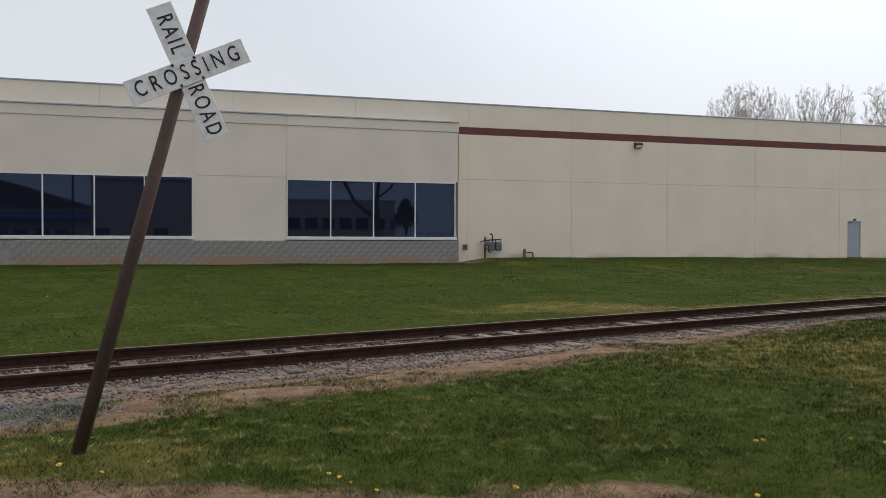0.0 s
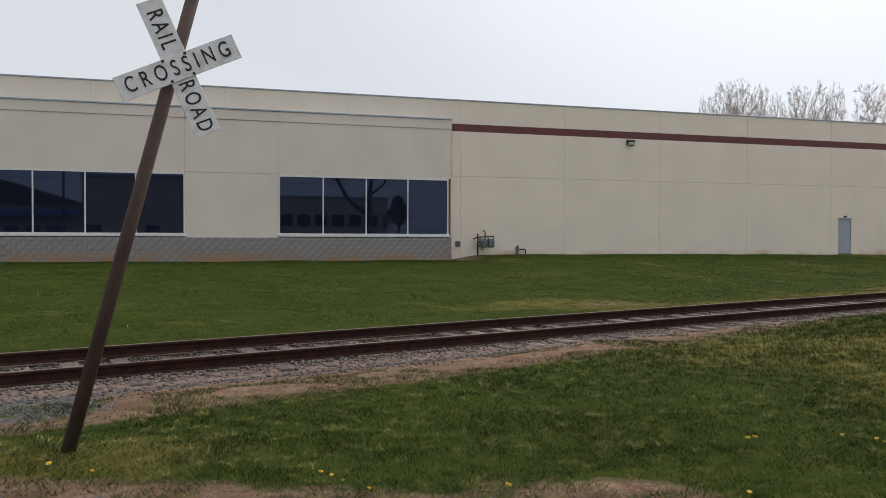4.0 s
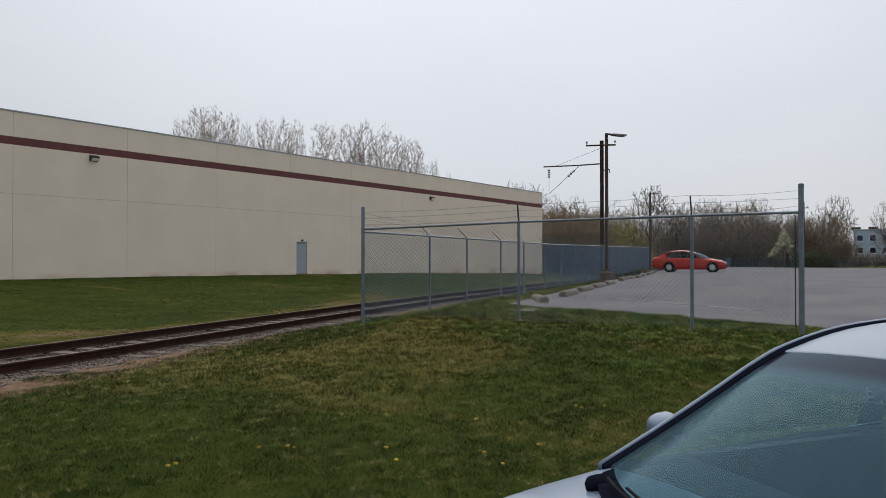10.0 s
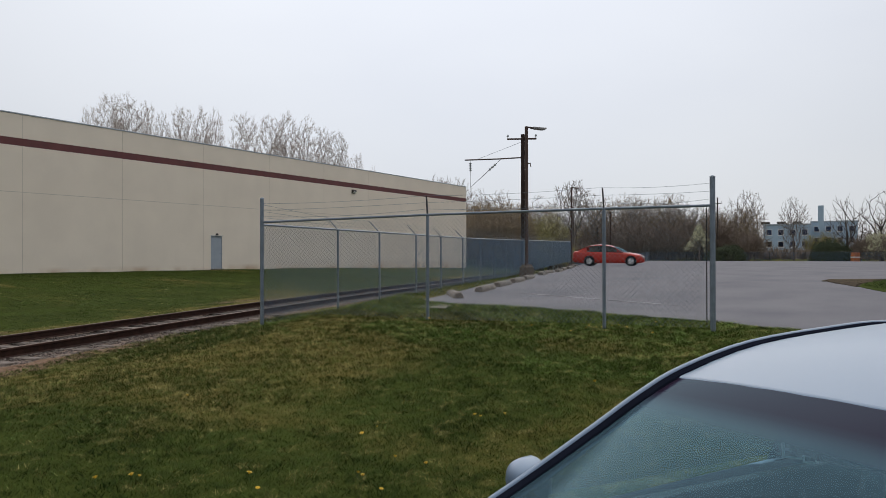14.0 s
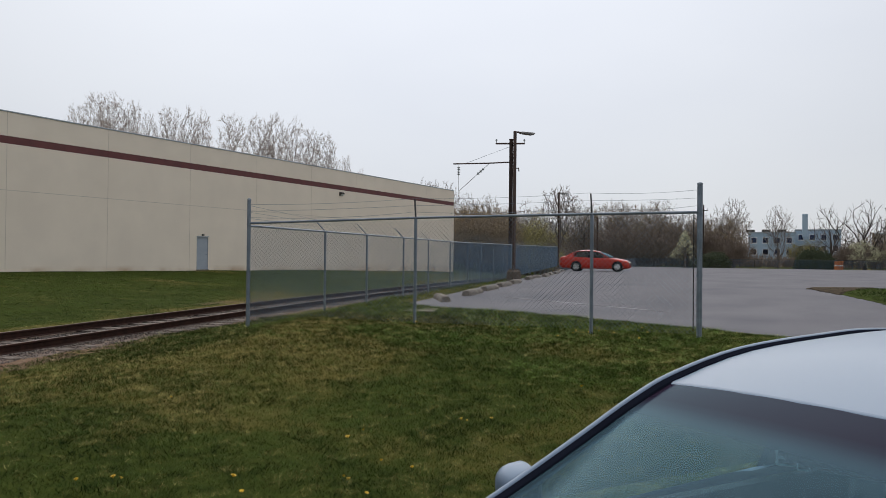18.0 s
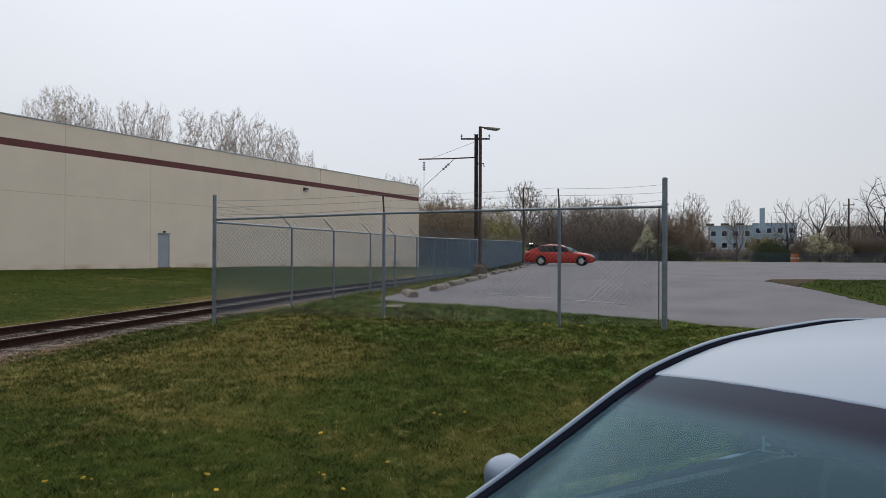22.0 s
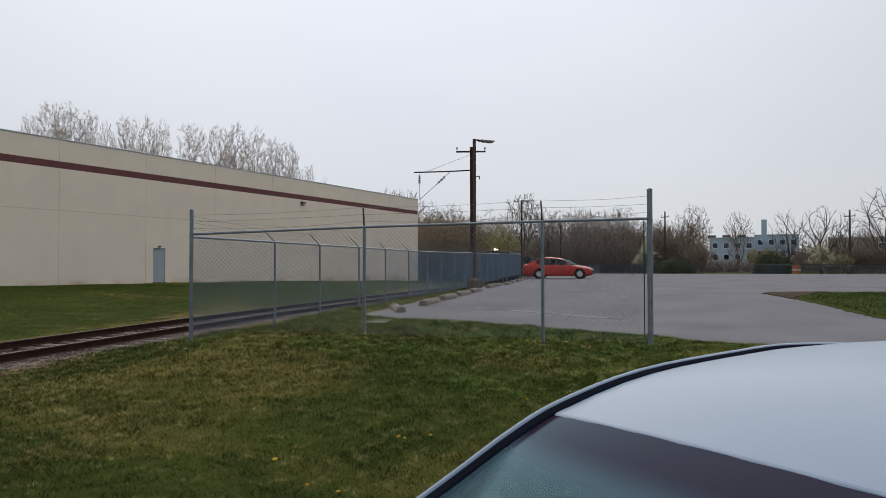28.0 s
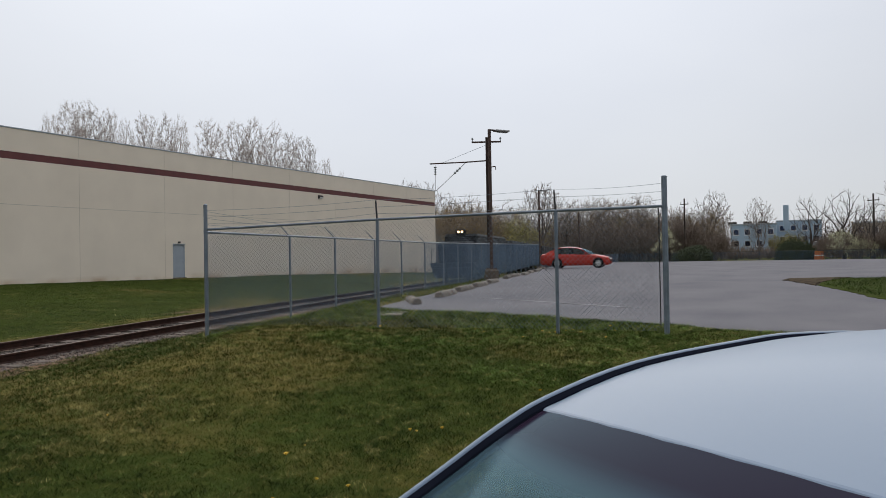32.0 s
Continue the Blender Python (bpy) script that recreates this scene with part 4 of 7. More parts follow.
def gas_meter():
    t = thing("gas_meter", pose(-22.6, -0.32, 0.05), "grey gas meters on rusty piping at the wall", "gas meter")
    for x in (-0.02, 0.36):
        b = part("meter_case", Shape().loft([[(x + u * k, v * k, z) for u, v in ((-0.15, -0.1), (0.15, -0.1), (0.17, 0), (0.15, 0.1), (-0.15, 0.1), (-0.17, 0))] for z, k in ((0.36, 0.7), (0.42, 1), (0.72, 1.02), (0.82, 0.75))]), METER_GREY, t)
        part("dial", Shape().tube([(x, -0.12, 0.7), (x, -0.09, 0.7)], 0.04, 10), GALV, b)
    part("riser", Shape().tube([(-0.35, 0.05, -0.1), (-0.35, 0.05, 1.08)], 0.045, 8), PIPE_DARK, t)
    part("manifold", Shape().tube([(-0.62, -0.02, 0.80), (-0.35, 0.0, 0.90), (0.5, 0.0, 0.94), (0.5, 0.0, 0.8)], 0.032, 8), PIPE_DARK, t)
    part("vent_pipe", Shape().tube([(0.05, 0.05, 0.8), (0.05, 0.05, 1.16), (-0.02, 0.05, 1.24), (-0.08, 0.02, 1.2)], 0.035, 8), PIPE_DARK, t)
    part("drop_pipe", Shape().tube([(-0.18, 0.02, 0.93), (-0.18, 0.02, 0.30), (-0.05, 0.02, 0.26)], 0.03, 8), PIPE_DARK, t)
    part("drop_pipe", Shape().tube([(0.20, 0.02, 0.93), (0.20, 0.02, 0.40)], 0.03, 8), PIPE_DARK, t)
    part("valve_wheel", Shape().tube([(-0.35, -0.05, 0.45), (-0.35, -0.10, 0.45)], 0.07, 12), PIPE_DARK, t)
    part("regulator", Shape().tube([(-0.30, -0.16, 0.72), (-0.30, -0.1, 0.72), (-0.30, 0.02, 0.72)], [0.09, 0.14, 0.12], 12), METER_GREY, t)
    return t


gas_meter()
pipes = thing("standpipe", pose(-20.75, -0.2, 0.0), "short grey pipe stub with an elbow at the wall", "pipe")
part("pipe", Shape().tube([(0, 0, -0.1), (0, 0, 0.42), (0.02, -0.05, 0.5)], [0.09, 0.09, 0.06], 10), METER_GREY, pipes)
part("elbow_pipe", Shape().tube([(0.12, 0, 0.32), (0.42, 0, 0.32), (0.47, 0, 0.26), (0.47, 0, -0.1)], 0.035, 8), RUST_POLE, pipes)
box = thing("wall_socket_box", pose(-23.95 + 0.0, -0.01, 0.6), "small grey electric box on the wall by the corner", "electric box")
part("cover", Shape().cbox(-0.12, 0.12, -0.06, 0.01, -0.14, 0.14, 0.012), METER_GREY, box)
part("latch", Shape().cbox(-0.03, 0.03, -0.075, -0.06, -0.03, 0.03, 0.004), DARK_METAL, box)


# ---- vehicles ----
SILVER = mat("silver_car_paint", (0.136, 0.190, 0.268), (0.128, 0.181, 0.258), 2.0, 0.45, metal=0.25)
SILVER.node_tree.nodes["Principled BSDF"].inputs["Coat Weight"].default_value = 0.22
SILVER.node_tree.nodes["Principled BSDF"].inputs["Coat Roughness"].default_value = 0.18
RED_PAINT = mat("red_car_paint", (0.43, 0.026, 0.013), (0.39, 0.024, 0.012), 2.0, 0.35, spec=0.25)
RED_PAINT.node_tree.nodes["Principled BSDF"].inputs["Coat Weight"].default_value = 0.25
RUBBER = mat("black_rubber", (0.012, 0.012, 0.014), rough=0.8, spec=0.05)
TRIM_BLACK = mat("gloss_black_trim", (0.010, 0.012, 0.020), rough=0.6, spec=0.0)
ALLOY = mat("alloy_wheel", (0.75, 0.75, 0.76), rough=0.35, metal=0.7)
CABIN = mat("grey_cabin_cloth", (0.05, 0.055, 0.062), (0.04, 0.045, 0.05), 9.0, 0.9)
DASH = mat("dark_dashboard", (0.022, 0.026, 0.03), rough=0.9)
LAMP_CLEAR = mat("clear_lamp_lens", (0.6, 0.6, 0.6), rough=0.1)
LAMP_RED = mat("red_lamp_lens", (0.35, 0.01, 0.01), rough=0.15)


def clear_glass(name, tint, veil, veil_part):
    """Tinted see-through glass with its mirror gloss and a veil of dust and painted sky haze."""
    m = bpy.data.materials.new(name)
    m.use_nodes = True
    n, l = m.node_tree.nodes, m.node_tree.links
    n.clear()
    out, tr_, df = n.new("ShaderNodeOutputMaterial"), n.new("ShaderNodeBsdfTransparent"), n.new("ShaderNodeBsdfDiffuse")
    gl, fr = n.new("ShaderNodeBsdfGlossy"), n.new("ShaderNodeFresnel")
    tr_.inputs["Color"].default_value, df.inputs["Color"].default_value = (*tint, 1), (*veil, 1)
    gl.inputs["Roughness"].default_value, fr.inputs["IOR"].default_value = 0.10, 1.18
    gl.inputs["Color"].default_value = (0.25, 0.37, 0.43, 1)
    m1, m2 = n.new("ShaderNodeMixShader"), n.new("ShaderNodeMixShader")
    m1.inputs[0].default_value = veil_part
    l.new(tr_.outputs[0], m1.inputs[1]), l.new(df.outputs[0], m1.inputs[2])
    l.new(fr.outputs[0], m2.inputs[0]), l.new(m1.outputs[0], m2.inputs[1]), l.new(gl.outputs[0], m2.inputs[2])
    l.new(m2.outputs[0], out.inputs["Surface"])
    return m


def shaded_windscreen():
    """Clear greenish pane with a violet shade band dyed into its top; the dye is stored on the pane as "shade"."""
    m = clear_glass("windscreen_glass", (0.40, 0.63, 0.72), (0.15, 0.27, 0.345), 0.20)
    n, l = m.node_tree.nodes, m.node_tree.links
    at_ = n.new("ShaderNodeAttribute")
    at_.attribute_name = "shade"
    for node, low, high in ((n["Transparent BSDF"], (0.40, 0.63, 0.72, 1), (0.05, 0.045, 0.065, 1)), (n["Diffuse BSDF"], (0.15, 0.27, 0.345, 1), (0.030, 0.020, 0.038, 1))):
        mx = n.new("ShaderNodeMix")
        mx.data_type = "RGBA"
        mx.inputs["A"].default_value, mx.inputs["B"].default_value = low, high
        l.new(at_.outputs["Fac"], mx.inputs["Factor"]), l.new(mx.outputs["Result"], node.inputs["Color"])
    # teal diffuse share: paints the sky's pale reflection into the pane
    veil = n.new("ShaderNodeMapRange")
    veil.inputs["To Min"].default_value, veil.inputs["To Max"].default_value = 0.25, 0.8
    l.new(at_.outputs["Fac"], veil.inputs["Value"]), l.new(veil.outputs[0], n["Mix Shader"].inputs[0])
    return m


WINDSCREEN = shaded_windscreen()
SIDE_GLASS = glass("side_glass", (0.03, 0.04, 0.045), 0.02, 0.35)


def lerp_table(table, x):
    """Values at x between the rows of a table sorted from front to back."""
    xs = [r[0] for r in table][::-1]
    return [float(np.interp(x, xs, [r[i] for r in table][::-1])) for i in range(1, len(table[0]))]


def wheel(parent, x, y, r, w):
    side = 1 if y > 0 else -1
    wh = part("wheel", Shape().loft([[(x + rr * math.cos(a), y + side * d, r + rr * math.sin(a)) for a in np.linspace(0, 2 * math.pi, 25)[:-1]] for d, rr in ((-w / 2, r * 0.7), (-w / 2, r * 0.95), (-w * 0.4, r), (w * 0.4, r), (w / 2, r * 0.95), (w / 2, r * 0.68), (w * 0.30, r * 0.66))], caps=True), RUBBER, parent, smooth=False)
    rim = Shape().loft([[(x + rr * math.cos(a), y + side * d, r + rr * math.sin(a)) for a in np.linspace(0, 2 * math.pi, 25)[:-1]] for d, rr in ((w * 0.49, r * 0.69), (w * 0.47, r * 0.62), (w * 0.38, r * 0.60))], caps=False)
    rim.tube([(x, y + side * w * 0.30, r), (x, y + side * w * 0.33, r)], r * 0.62, 24)
    for k in range(10):
        m = Matrix.Translation((x, y + side * w * 0.42, r)) @ Matrix.Rotation(k * 2 * math.pi / 10, 4, "Y")
        rim.loft([[tuple(m @ Vector((dx, dy, z))) for dx, dy in ((-wd, -0.015), (wd, -0.015), (wd, 0.015), (-wd, 0.015))] for z, wd in ((0.03, 0.016), (r * 0.64, 0.030))])
    rim.tube([(x, y + side * w * 0.38, r), (x, y + side * w * 0.48, r)], 0.05, 12)
    part("rim", rim, ALLOY, wh)
    return wh


def rounded(pts, n):
    """A smooth curve through a few points."""
    out = []
    q = [Vector(p) for p in pts]
    q = [q[0] * 2 - q[1]] + q + [q[-1] * 2 - q[-2]]
    for i in range(1, len(q) - 2):
        for k in range(n):
            t = k / n
            p = 0.5 * (2 * q[i] + (q[i + 1] - q[i - 1]) * t + (2 * q[i - 1] - 5 * q[i] + 4 * q[i + 1] - q[i + 2]) * t * t + (3 * q[i] - q[i - 1] - 3 * q[i + 1] + q[i + 2]) * t ** 3)
            out.append(tuple(p))
    return out + [tuple(q[-2])]


def sedan(at, paint, label, belt=0.93, length_front=1.15, length_back=3.6, screen=None):
    """A four-door saloon; x forward from the foot of the windscreen, y to its left, z up from the road."""
    car = thing("car", at, label, "car")
    f, b = length_front, -length_back
    # x, half width, sill z, shoulder z, top edge z, centre z
    table = [(f, 0.62, 0.30, 0.52, 0.56, 0.58), (f - 0.06, 0.74, 0.24, 0.58, 0.64, 0.68), (f - 0.25, 0.83, 0.20, 0.66, 0.72, 0.77), (f - 0.6, 0.865, 0.19, 0.735, 0.785, 0.845), (0.25, 0.87, 0.18, 0.785, 0.838, 0.90), (0.02, 0.875, 0.18, 0.82, 0.875, 0.94), (-0.3, 0.88, 0.18, 0.85, 0.915, 0.945), (-1.5, 0.89, 0.18, 0.87, 0.955, 0.96), (-2.7, 0.88, 0.18, 0.89, 0.975, 0.98), (-3.0, 0.865, 0.20, 0.90, 0.99, 1.015), (b + 0.15, 0.82, 0.24, 0.90, 0.98, 1.005), (b + 0.03, 0.74, 0.30, 0.80, 0.93, 0.95), (b, 0.66, 0.36, 0.66, 0.80, 0.82)]
    rings = []
    for x in np.linspace(f, b, 46):
        w, s0, sh, te, ce = lerp_table(table, x)
        half = [(w * 0.90, s0), (w * 0.985, s0 + 0.10), (w, s0 + 0.3), (w * 0.995, sh - 0.10), (w * 0.97, sh), (w * 0.915, te - 0.02), (w * 0.84, te), (w * 0.5, ce - 0.012), (0, ce)]
        rings.append([(x, y, z) for y, z in half] + [(x, -y, z) for y, z in half[-2::-1]])
    shell = Shape().loft(rings)
    # open above the cabin, between the windscreen and the boot
    mids = [sum((Vector(shell.v[i]) for i in f_), Vector()) / len(f_) for f_ in shell.f]
    shell.f = [f_ for f_, c in zip(shell.f, mids) if not (-2.95 < c.x < -0.24 and abs(c.y) < 0.78 and c.z > 0.7)]
    part("body", shell, paint, car, smooth=True)
    # hood with its shut line
    hood = Shape()
    hr = []
    for x in np.linspace(f - 0.10, 0.14, 14):
        w, s0, sh, te, ce = lerp_table(table, x)
        hr.append([(x, w * k, (te if abs(k) > 0.8 else ce - 0.012 * abs(k) * 2) + 0.006) for k in (0.84, 0.5, 0, -0.5, -0.84)])
    hood.loft(hr, closed=False)
    part("hood", hood, paint, car, smooth=True)
    # greenhouse side curve: rail from the foot of the windscreen to the boot
    rail_pts = [(-0.20, 0.775, 0.905), (-0.45, 0.725, 1.045), (-0.64, 0.688, 1.157), (-0.79, 0.655, 1.250), (-0.93, 0.636, 1.312), (-1.2, 0.630, 1.370), (-1.58, 0.630, 1.396), (-1.87, 0.630, 1.402), (-2.33, 0.632, 1.368), (-2.7, 0.66, 1.262), (-3.0, 0.69, 1.14), (-3.25, 0.72, 1.02)]
    rail_pts = rounded(rail_pts, 4)

    def gap(x):
        return 0.78 - 0.25 * float(smooth01(-0.95, -1.6, x))

    for s in (1, -1):
        part("side_rail", Shape().loft([[(x, s * (y + u), z + v) for u, v in ((0.031, -0.035), (0.028, -0.004), (0.021, 0.006), (0.011, 0.009), (0.002, 0.004), (0.0, -0.02))] for x, y, z in rail_pts]), paint, car, smooth=True)
        part("roof_ditch", Shape().loft([[(x, s * (y + u), z + v) for u, v in ((0.003, 0.004), (-0.010 * gap(x), 0.002), (-0.026 * gap(x), 0.000), (-0.030 * gap(x), -0.004), (-0.030 * gap(x), -0.03), (0.002, -0.03))] for x, y, z in rail_pts]), TRIM_BLACK, car)
        front = [(x, y, z) for x, y, z in rail_pts if x > -1.6]
        rear = [(x, y, z) for x, y, z in rail_pts if -2.75 < x < -1.5]
        for seg in (front, rear):
            part("side_window", Shape().loft([[(x, s * (y + 0.005), z - 0.02), (x * 0.985, s * 0.82, min(belt + 0.02, z - 0.03))] for x, y, z in seg], closed=False), SIDE_GLASS, car)
        part("pillar", Shape().loft([[(-1.55, s * 0.64, 1.38), (-1.64, s * 0.64, 1.38), (-1.64, s * 0.62, 1.38), (-1.55, s * 0.62, 1.38)], [(-1.50, s * 0.825, belt), (-1.62, s * 0.825, belt), (-1.62, s * 0.80, belt), (-1.50, s * 0.80, belt)]]), TRIM_BLACK, car)
        part("pillar", Shape().loft([[(-2.65, s * 0.66, 1.26), (-3.2, s * 0.72, 1.03), (-3.2, s * 0.69, 1.01), (-2.65, s * 0.63, 1.24)], [(-2.6, s * 0.83, belt), (-3.2, s * 0.81, belt + 0.03), (-3.2, s * 0.78, belt + 0.03), (-2.6, s * 0.80, belt)]]), paint, car)
        part("door_handle", Shape().cbox(-1.28, -1.10, s * 0.88 - 0.015, s * 0.88 + 0.02, 0.80, 0.83, 0.008), paint, car)
        shell_pts = []
        for a in np.linspace(0, 2 * math.pi, 25)[:-1]:
            c_, s_ = math.cos(a), math.sin(a)
            shell_pts.append((0.066 * c_ if c_ > 0 else -0.036 * abs(c_) ** 0.25, 0.060 * math.copysign(abs(s_) ** (0.85 if c_ > 0 else 0.4), s_) + 0.010 * max(0.0, -c_) * (1 if s_ > 0 else 0)))
        m = part("mirror", Shape().loft([[(-0.545 + u * k - 0.012 * dy / 0.15, s * (0.795 + dy), 0.974 + 0.012 * dy / 0.15 + v * k) for u, v in shell_pts] for dy, k in ((0.0, 0.5), (0.02, 0.86), (0.05, 0.98), (0.085, 1.0), (0.115, 0.94), (0.135, 0.76), (0.148, 0.4))]), paint, car, smooth=True)
        part("mirror_glass", Shape().box(-0.602, -0.597, s * 0.83 if s > 0 else s * 0.93, s * 0.93 if s > 0 else s * 0.83, 0.945, 1.015), LAMP_CLEAR, m)
        part("mirror_foot", Shape().tube([(-0.48, s * 0.76, 0.965), (-0.5, s * 0.83, 0.965)], 0.025, 6), TRIM_BLACK, m)
        part("headlight", Shape().loft([[(f - 0.10, s * 0.48, 0.60), (f - 0.10, s * 0.48, 0.70), (f - 0.14, s * 0.74, 0.72), (f - 0.14, s * 0.74, 0.62)], [(f + 0.0, s * 0.46, 0.585), (f - 0.02, s * 0.46, 0.67), (f - 0.10, s * 0.76, 0.70), (f - 0.09, s * 0.76, 0.60)]]), LAMP_CLEAR, car)
        part("tail_light", Shape().loft([[(b + 0.12, s * 0.52, 0.72), (b + 0.10, s * 0.52, 0.86), (b + 0.2, s * 0.80, 0.88), (b + 0.22, s * 0.80, 0.74)], [(b - 0.005, s * 0.50, 0.70), (b + 0.0, s * 0.50, 0.84), (b + 0.12, s * 0.815, 0.87), (b + 0.13, s * 0.815, 0.72)]]), LAMP_RED, car)
        for x in (0.30, -2.44):
            part("arch_liner", Shape().tube([(x, s * 0.70, 0.34), (x, s * 0.893, 0.34)], 0.365, 24), RUBBER, car)
            wheel(car, x, s * 0.79, 0.325, 0.21)
    # roof skin, crowned
    roof = []
    for x in np.linspace(-0.905, -2.45, 16):
        y, z = [float(np.interp(-x, [-p[0] for p in rail_pts], [p[i] for p in rail_pts])) for i in (1, 2)]
        bow = 0.036 + 0.03 * float(smooth01(-0.88, -1.5, x)) - 0.02 * float(smooth01(-1.9, -2.45, x))
        roof.append([(x + 0.095 * (1 - k * k) * max(0.0, (x + 1.3) / 0.42), (y - 0.029 * gap(x)) * k, z - 0.003 + bow * (1 - k * k)) for k in (1, 0.92, 0.75, 0.5, 0.25, 0, -0.25, -0.5, -0.75, -0.92, -1)])
    part("roof", Shape().loft([[(x + 0.013, y, z - 0.0035) for x, y, z in roof[0]]] + roof, closed=False), paint, car, smooth=True)
    part("roof_lip", Shape().loft([[(x + 0.012, y, z - 0.003) for x, y, z in roof[0]], [(x + 0.017, y, z - 0.0055) for x, y, z in roof[0]], [(x + 0.021, y, z - 0.010) for x, y, z in roof[0]]], closed=False), paint, car, "rounded front edge of the roof")
    # windscreen: from the base curve to the roof's front edge, tinted at the top
    ks = np.linspace(1, -1, 25)
    ry, rz = [float(np.interp(0.905, [-p[0] for p in rail_pts], [p[i] for p in rail_pts])) for i in (1, 2)]
    base = [(-0.22 + 0.28 * (1 - k * k), 0.725 * k, 0.925 + 0.040 * (1 - k * k)) for k in ks]
    top = [(-0.896 + 0.089 * (1 - k * k), (ry - 0.029) * k, rz - 0.008 + 0.036 * (1 - k * k)) for k in ks]
    grid, steps = [], [0.055 * i for i in range(13)] + [0.70, 0.73, 0.76, 0.79, 0.82, 0.85, 0.88, 0.91, 0.94, 0.97, 1.0]
    for v in steps:
        row = [Vector(a).lerp(Vector(c), v) + Vector((0.02, 0, 0.035)) * math.sin(math.pi * v) for a, c in zip(base, top)]
        ex = -0.22 - 0.68 * v
        ey, ez = [float(np.interp(-ex, [-p[0] for p in rail_pts], [p[i] for p in rail_pts])) for i in (1, 2)]
        pull = Vector((ex, ey - 0.021, ez - 0.006)) - row[0]
        grid.append([p + Vector((pull.x, pull.y * (1 if k > 0 else -1), pull.z)) * abs(k) ** 1.3 for p, k in zip(row, ks)])
    pane_me = Shape().loft(grid[::-1], closed=False).mesh("windscreen", True)
    pane_me.materials.append(WINDSCREEN)
    dye = pane_me.attributes.new("shade", "FLOAT", "POINT")
    dye.data.foreach_set("value", [float(smooth01(0.70, 0.88, v)) for v in steps[::-1] for _ in ks])
    part("windscreen", pane_me, None, car, "tinted windscreen with a dark shade band").visible_shadow = False
    rb = [(-3.26, 0.66 * k, 1.0 + 0.015 * (1 - k * k)) for k in np.linspace(1, -1, 11)]
    part("rear_window", Shape().loft([roof[-1], rb], closed=False), SIDE_GLASS, car, smooth=True)
    part("cowl", Shape().loft([[(x + 0.0, y, z - 0.004) for x, y, z in base[1:-1]], [(x + 0.05 + 0.06 * (1 - (y / 0.725) ** 2), y * 0.97, z - 0.006) for x, y, z in base[1:-1]]], closed=False), TRIM_BLACK, car)
    for y0, y1 in ((-0.46, 0.02), (0.08, 0.54)):
        foot = [(-0.19 + 0.28 * (1 - (y / 0.725) ** 2), y, 0.942 + 0.040 * (1 - (y / 0.725) ** 2)) for y in np.linspace(y0, y1, 6)]
        wp = part("wiper", Shape().tube([(x + 0.012, y, z) for x, y, z in foot], [0.008, 0.007, 0.006, 0.006, 0.005, 0.004], 6), RUBBER, car)
        part("wiper_blade", Shape().tube([(x - 0.008, y + 0.03, z + 0.004) for x, y, z in foot[1:]], 0.005, 5), RUBBER, wp)
    for s in (1, -1):
        part("cowl_end", Shape().loft([[(-0.035 + 0.055 * k * math.cos(a), s * 0.535 + 0.04 * k * math.sin(a), 0.928 + h) for a in np.linspace(0, 2 * math.pi, 13)[:-1]] for k, h in ((0.9, -0.02), (1.0, 0.0), (0.85, 0.018), (0.4, 0.026))]), TRIM_BLACK, car, smooth=True)
    # cabin
    part("dashboard", Shape().loft([[(-0.20, y, 0.90), (-0.50, y, 0.93), (-0.62, y, 0.88), (-0.60, y, 0.6), (-0.2, y, 0.6)] for y in (-0.68, -0.3, 0.3, 0.68)]), DASH, car)
    part("cabin_floor", Shape().box(-2.7, 0.0, -0.70, 0.70, 0.25, 0.45), DASH, car)
    for s in (1, -1):
        part("door_lining", Shape().box(-2.4, -0.36, s * 0.74 - 0.02, s * 0.74 + 0.02, 0.4, belt - 0.01), CABIN, car)
        st = part("seat", Shape().cbox(-1.6, -1.05, s * 0.36 - 0.25, s * 0.36 + 0.25, 0.45, 0.66, 0.05), CABIN, car)
        part("seat_back", Shape().cbox(-0.08, 0.08, -0.25, 0.25, 0, 0.58, 0.06, pose(-1.62, s * 0.36, 0.60, 0, -16, 0)), CABIN, st)
        part("headrest", Shape().cbox(-0.05, 0.05, -0.13, 0.13, 0, 0.17, 0.04, pose(-1.80, s * 0.36, 1.14, 0, -12, 0)), CABIN, st)
    part("rear_seat", Shape().cbox(-2.7, -2.55, -0.62, 0.62, 0.45, 1.02, 0.05), CABIN, car)
    ring = [(-0.86 + 0.07 * math.sin(a), 0.36 + 0.18 * math.cos(a), 0.93 + 0.17 * math.sin(a)) for a in np.linspace(0, 2 * math.pi, 17)]
    part("steering_wheel", Shape().tube(ring, 0.016, 6), RUBBER, car)
    part("rear_view_mirror", Shape().cbox(-0.018, 0.018, -0.14, 0.14, -0.042, 0.042, 0.014, pose(-0.765, 0.0, 1.252, 0, 0, 16)), RUBBER, car)
    part("mirror_mount", Shape().tube([(-0.742, 0.0, 1.300), (-0.755, 0.0, 1.272)], [0.045, 0.02], 14), RUBBER, car, "black mirror foot glued to the glass")
    part("bumper_grille", Shape().cbox(f - 0.05, f + 0.012, -0.42, 0.42, 0.34, 0.46, 0.02), RUBBER, car)
    part("belt_trim", Shape().tube([(0.0, 0.835, belt), (-2.6, 0.845, belt + 0.01)], 0.008, 5), TRIM_BLACK, car)
    return car


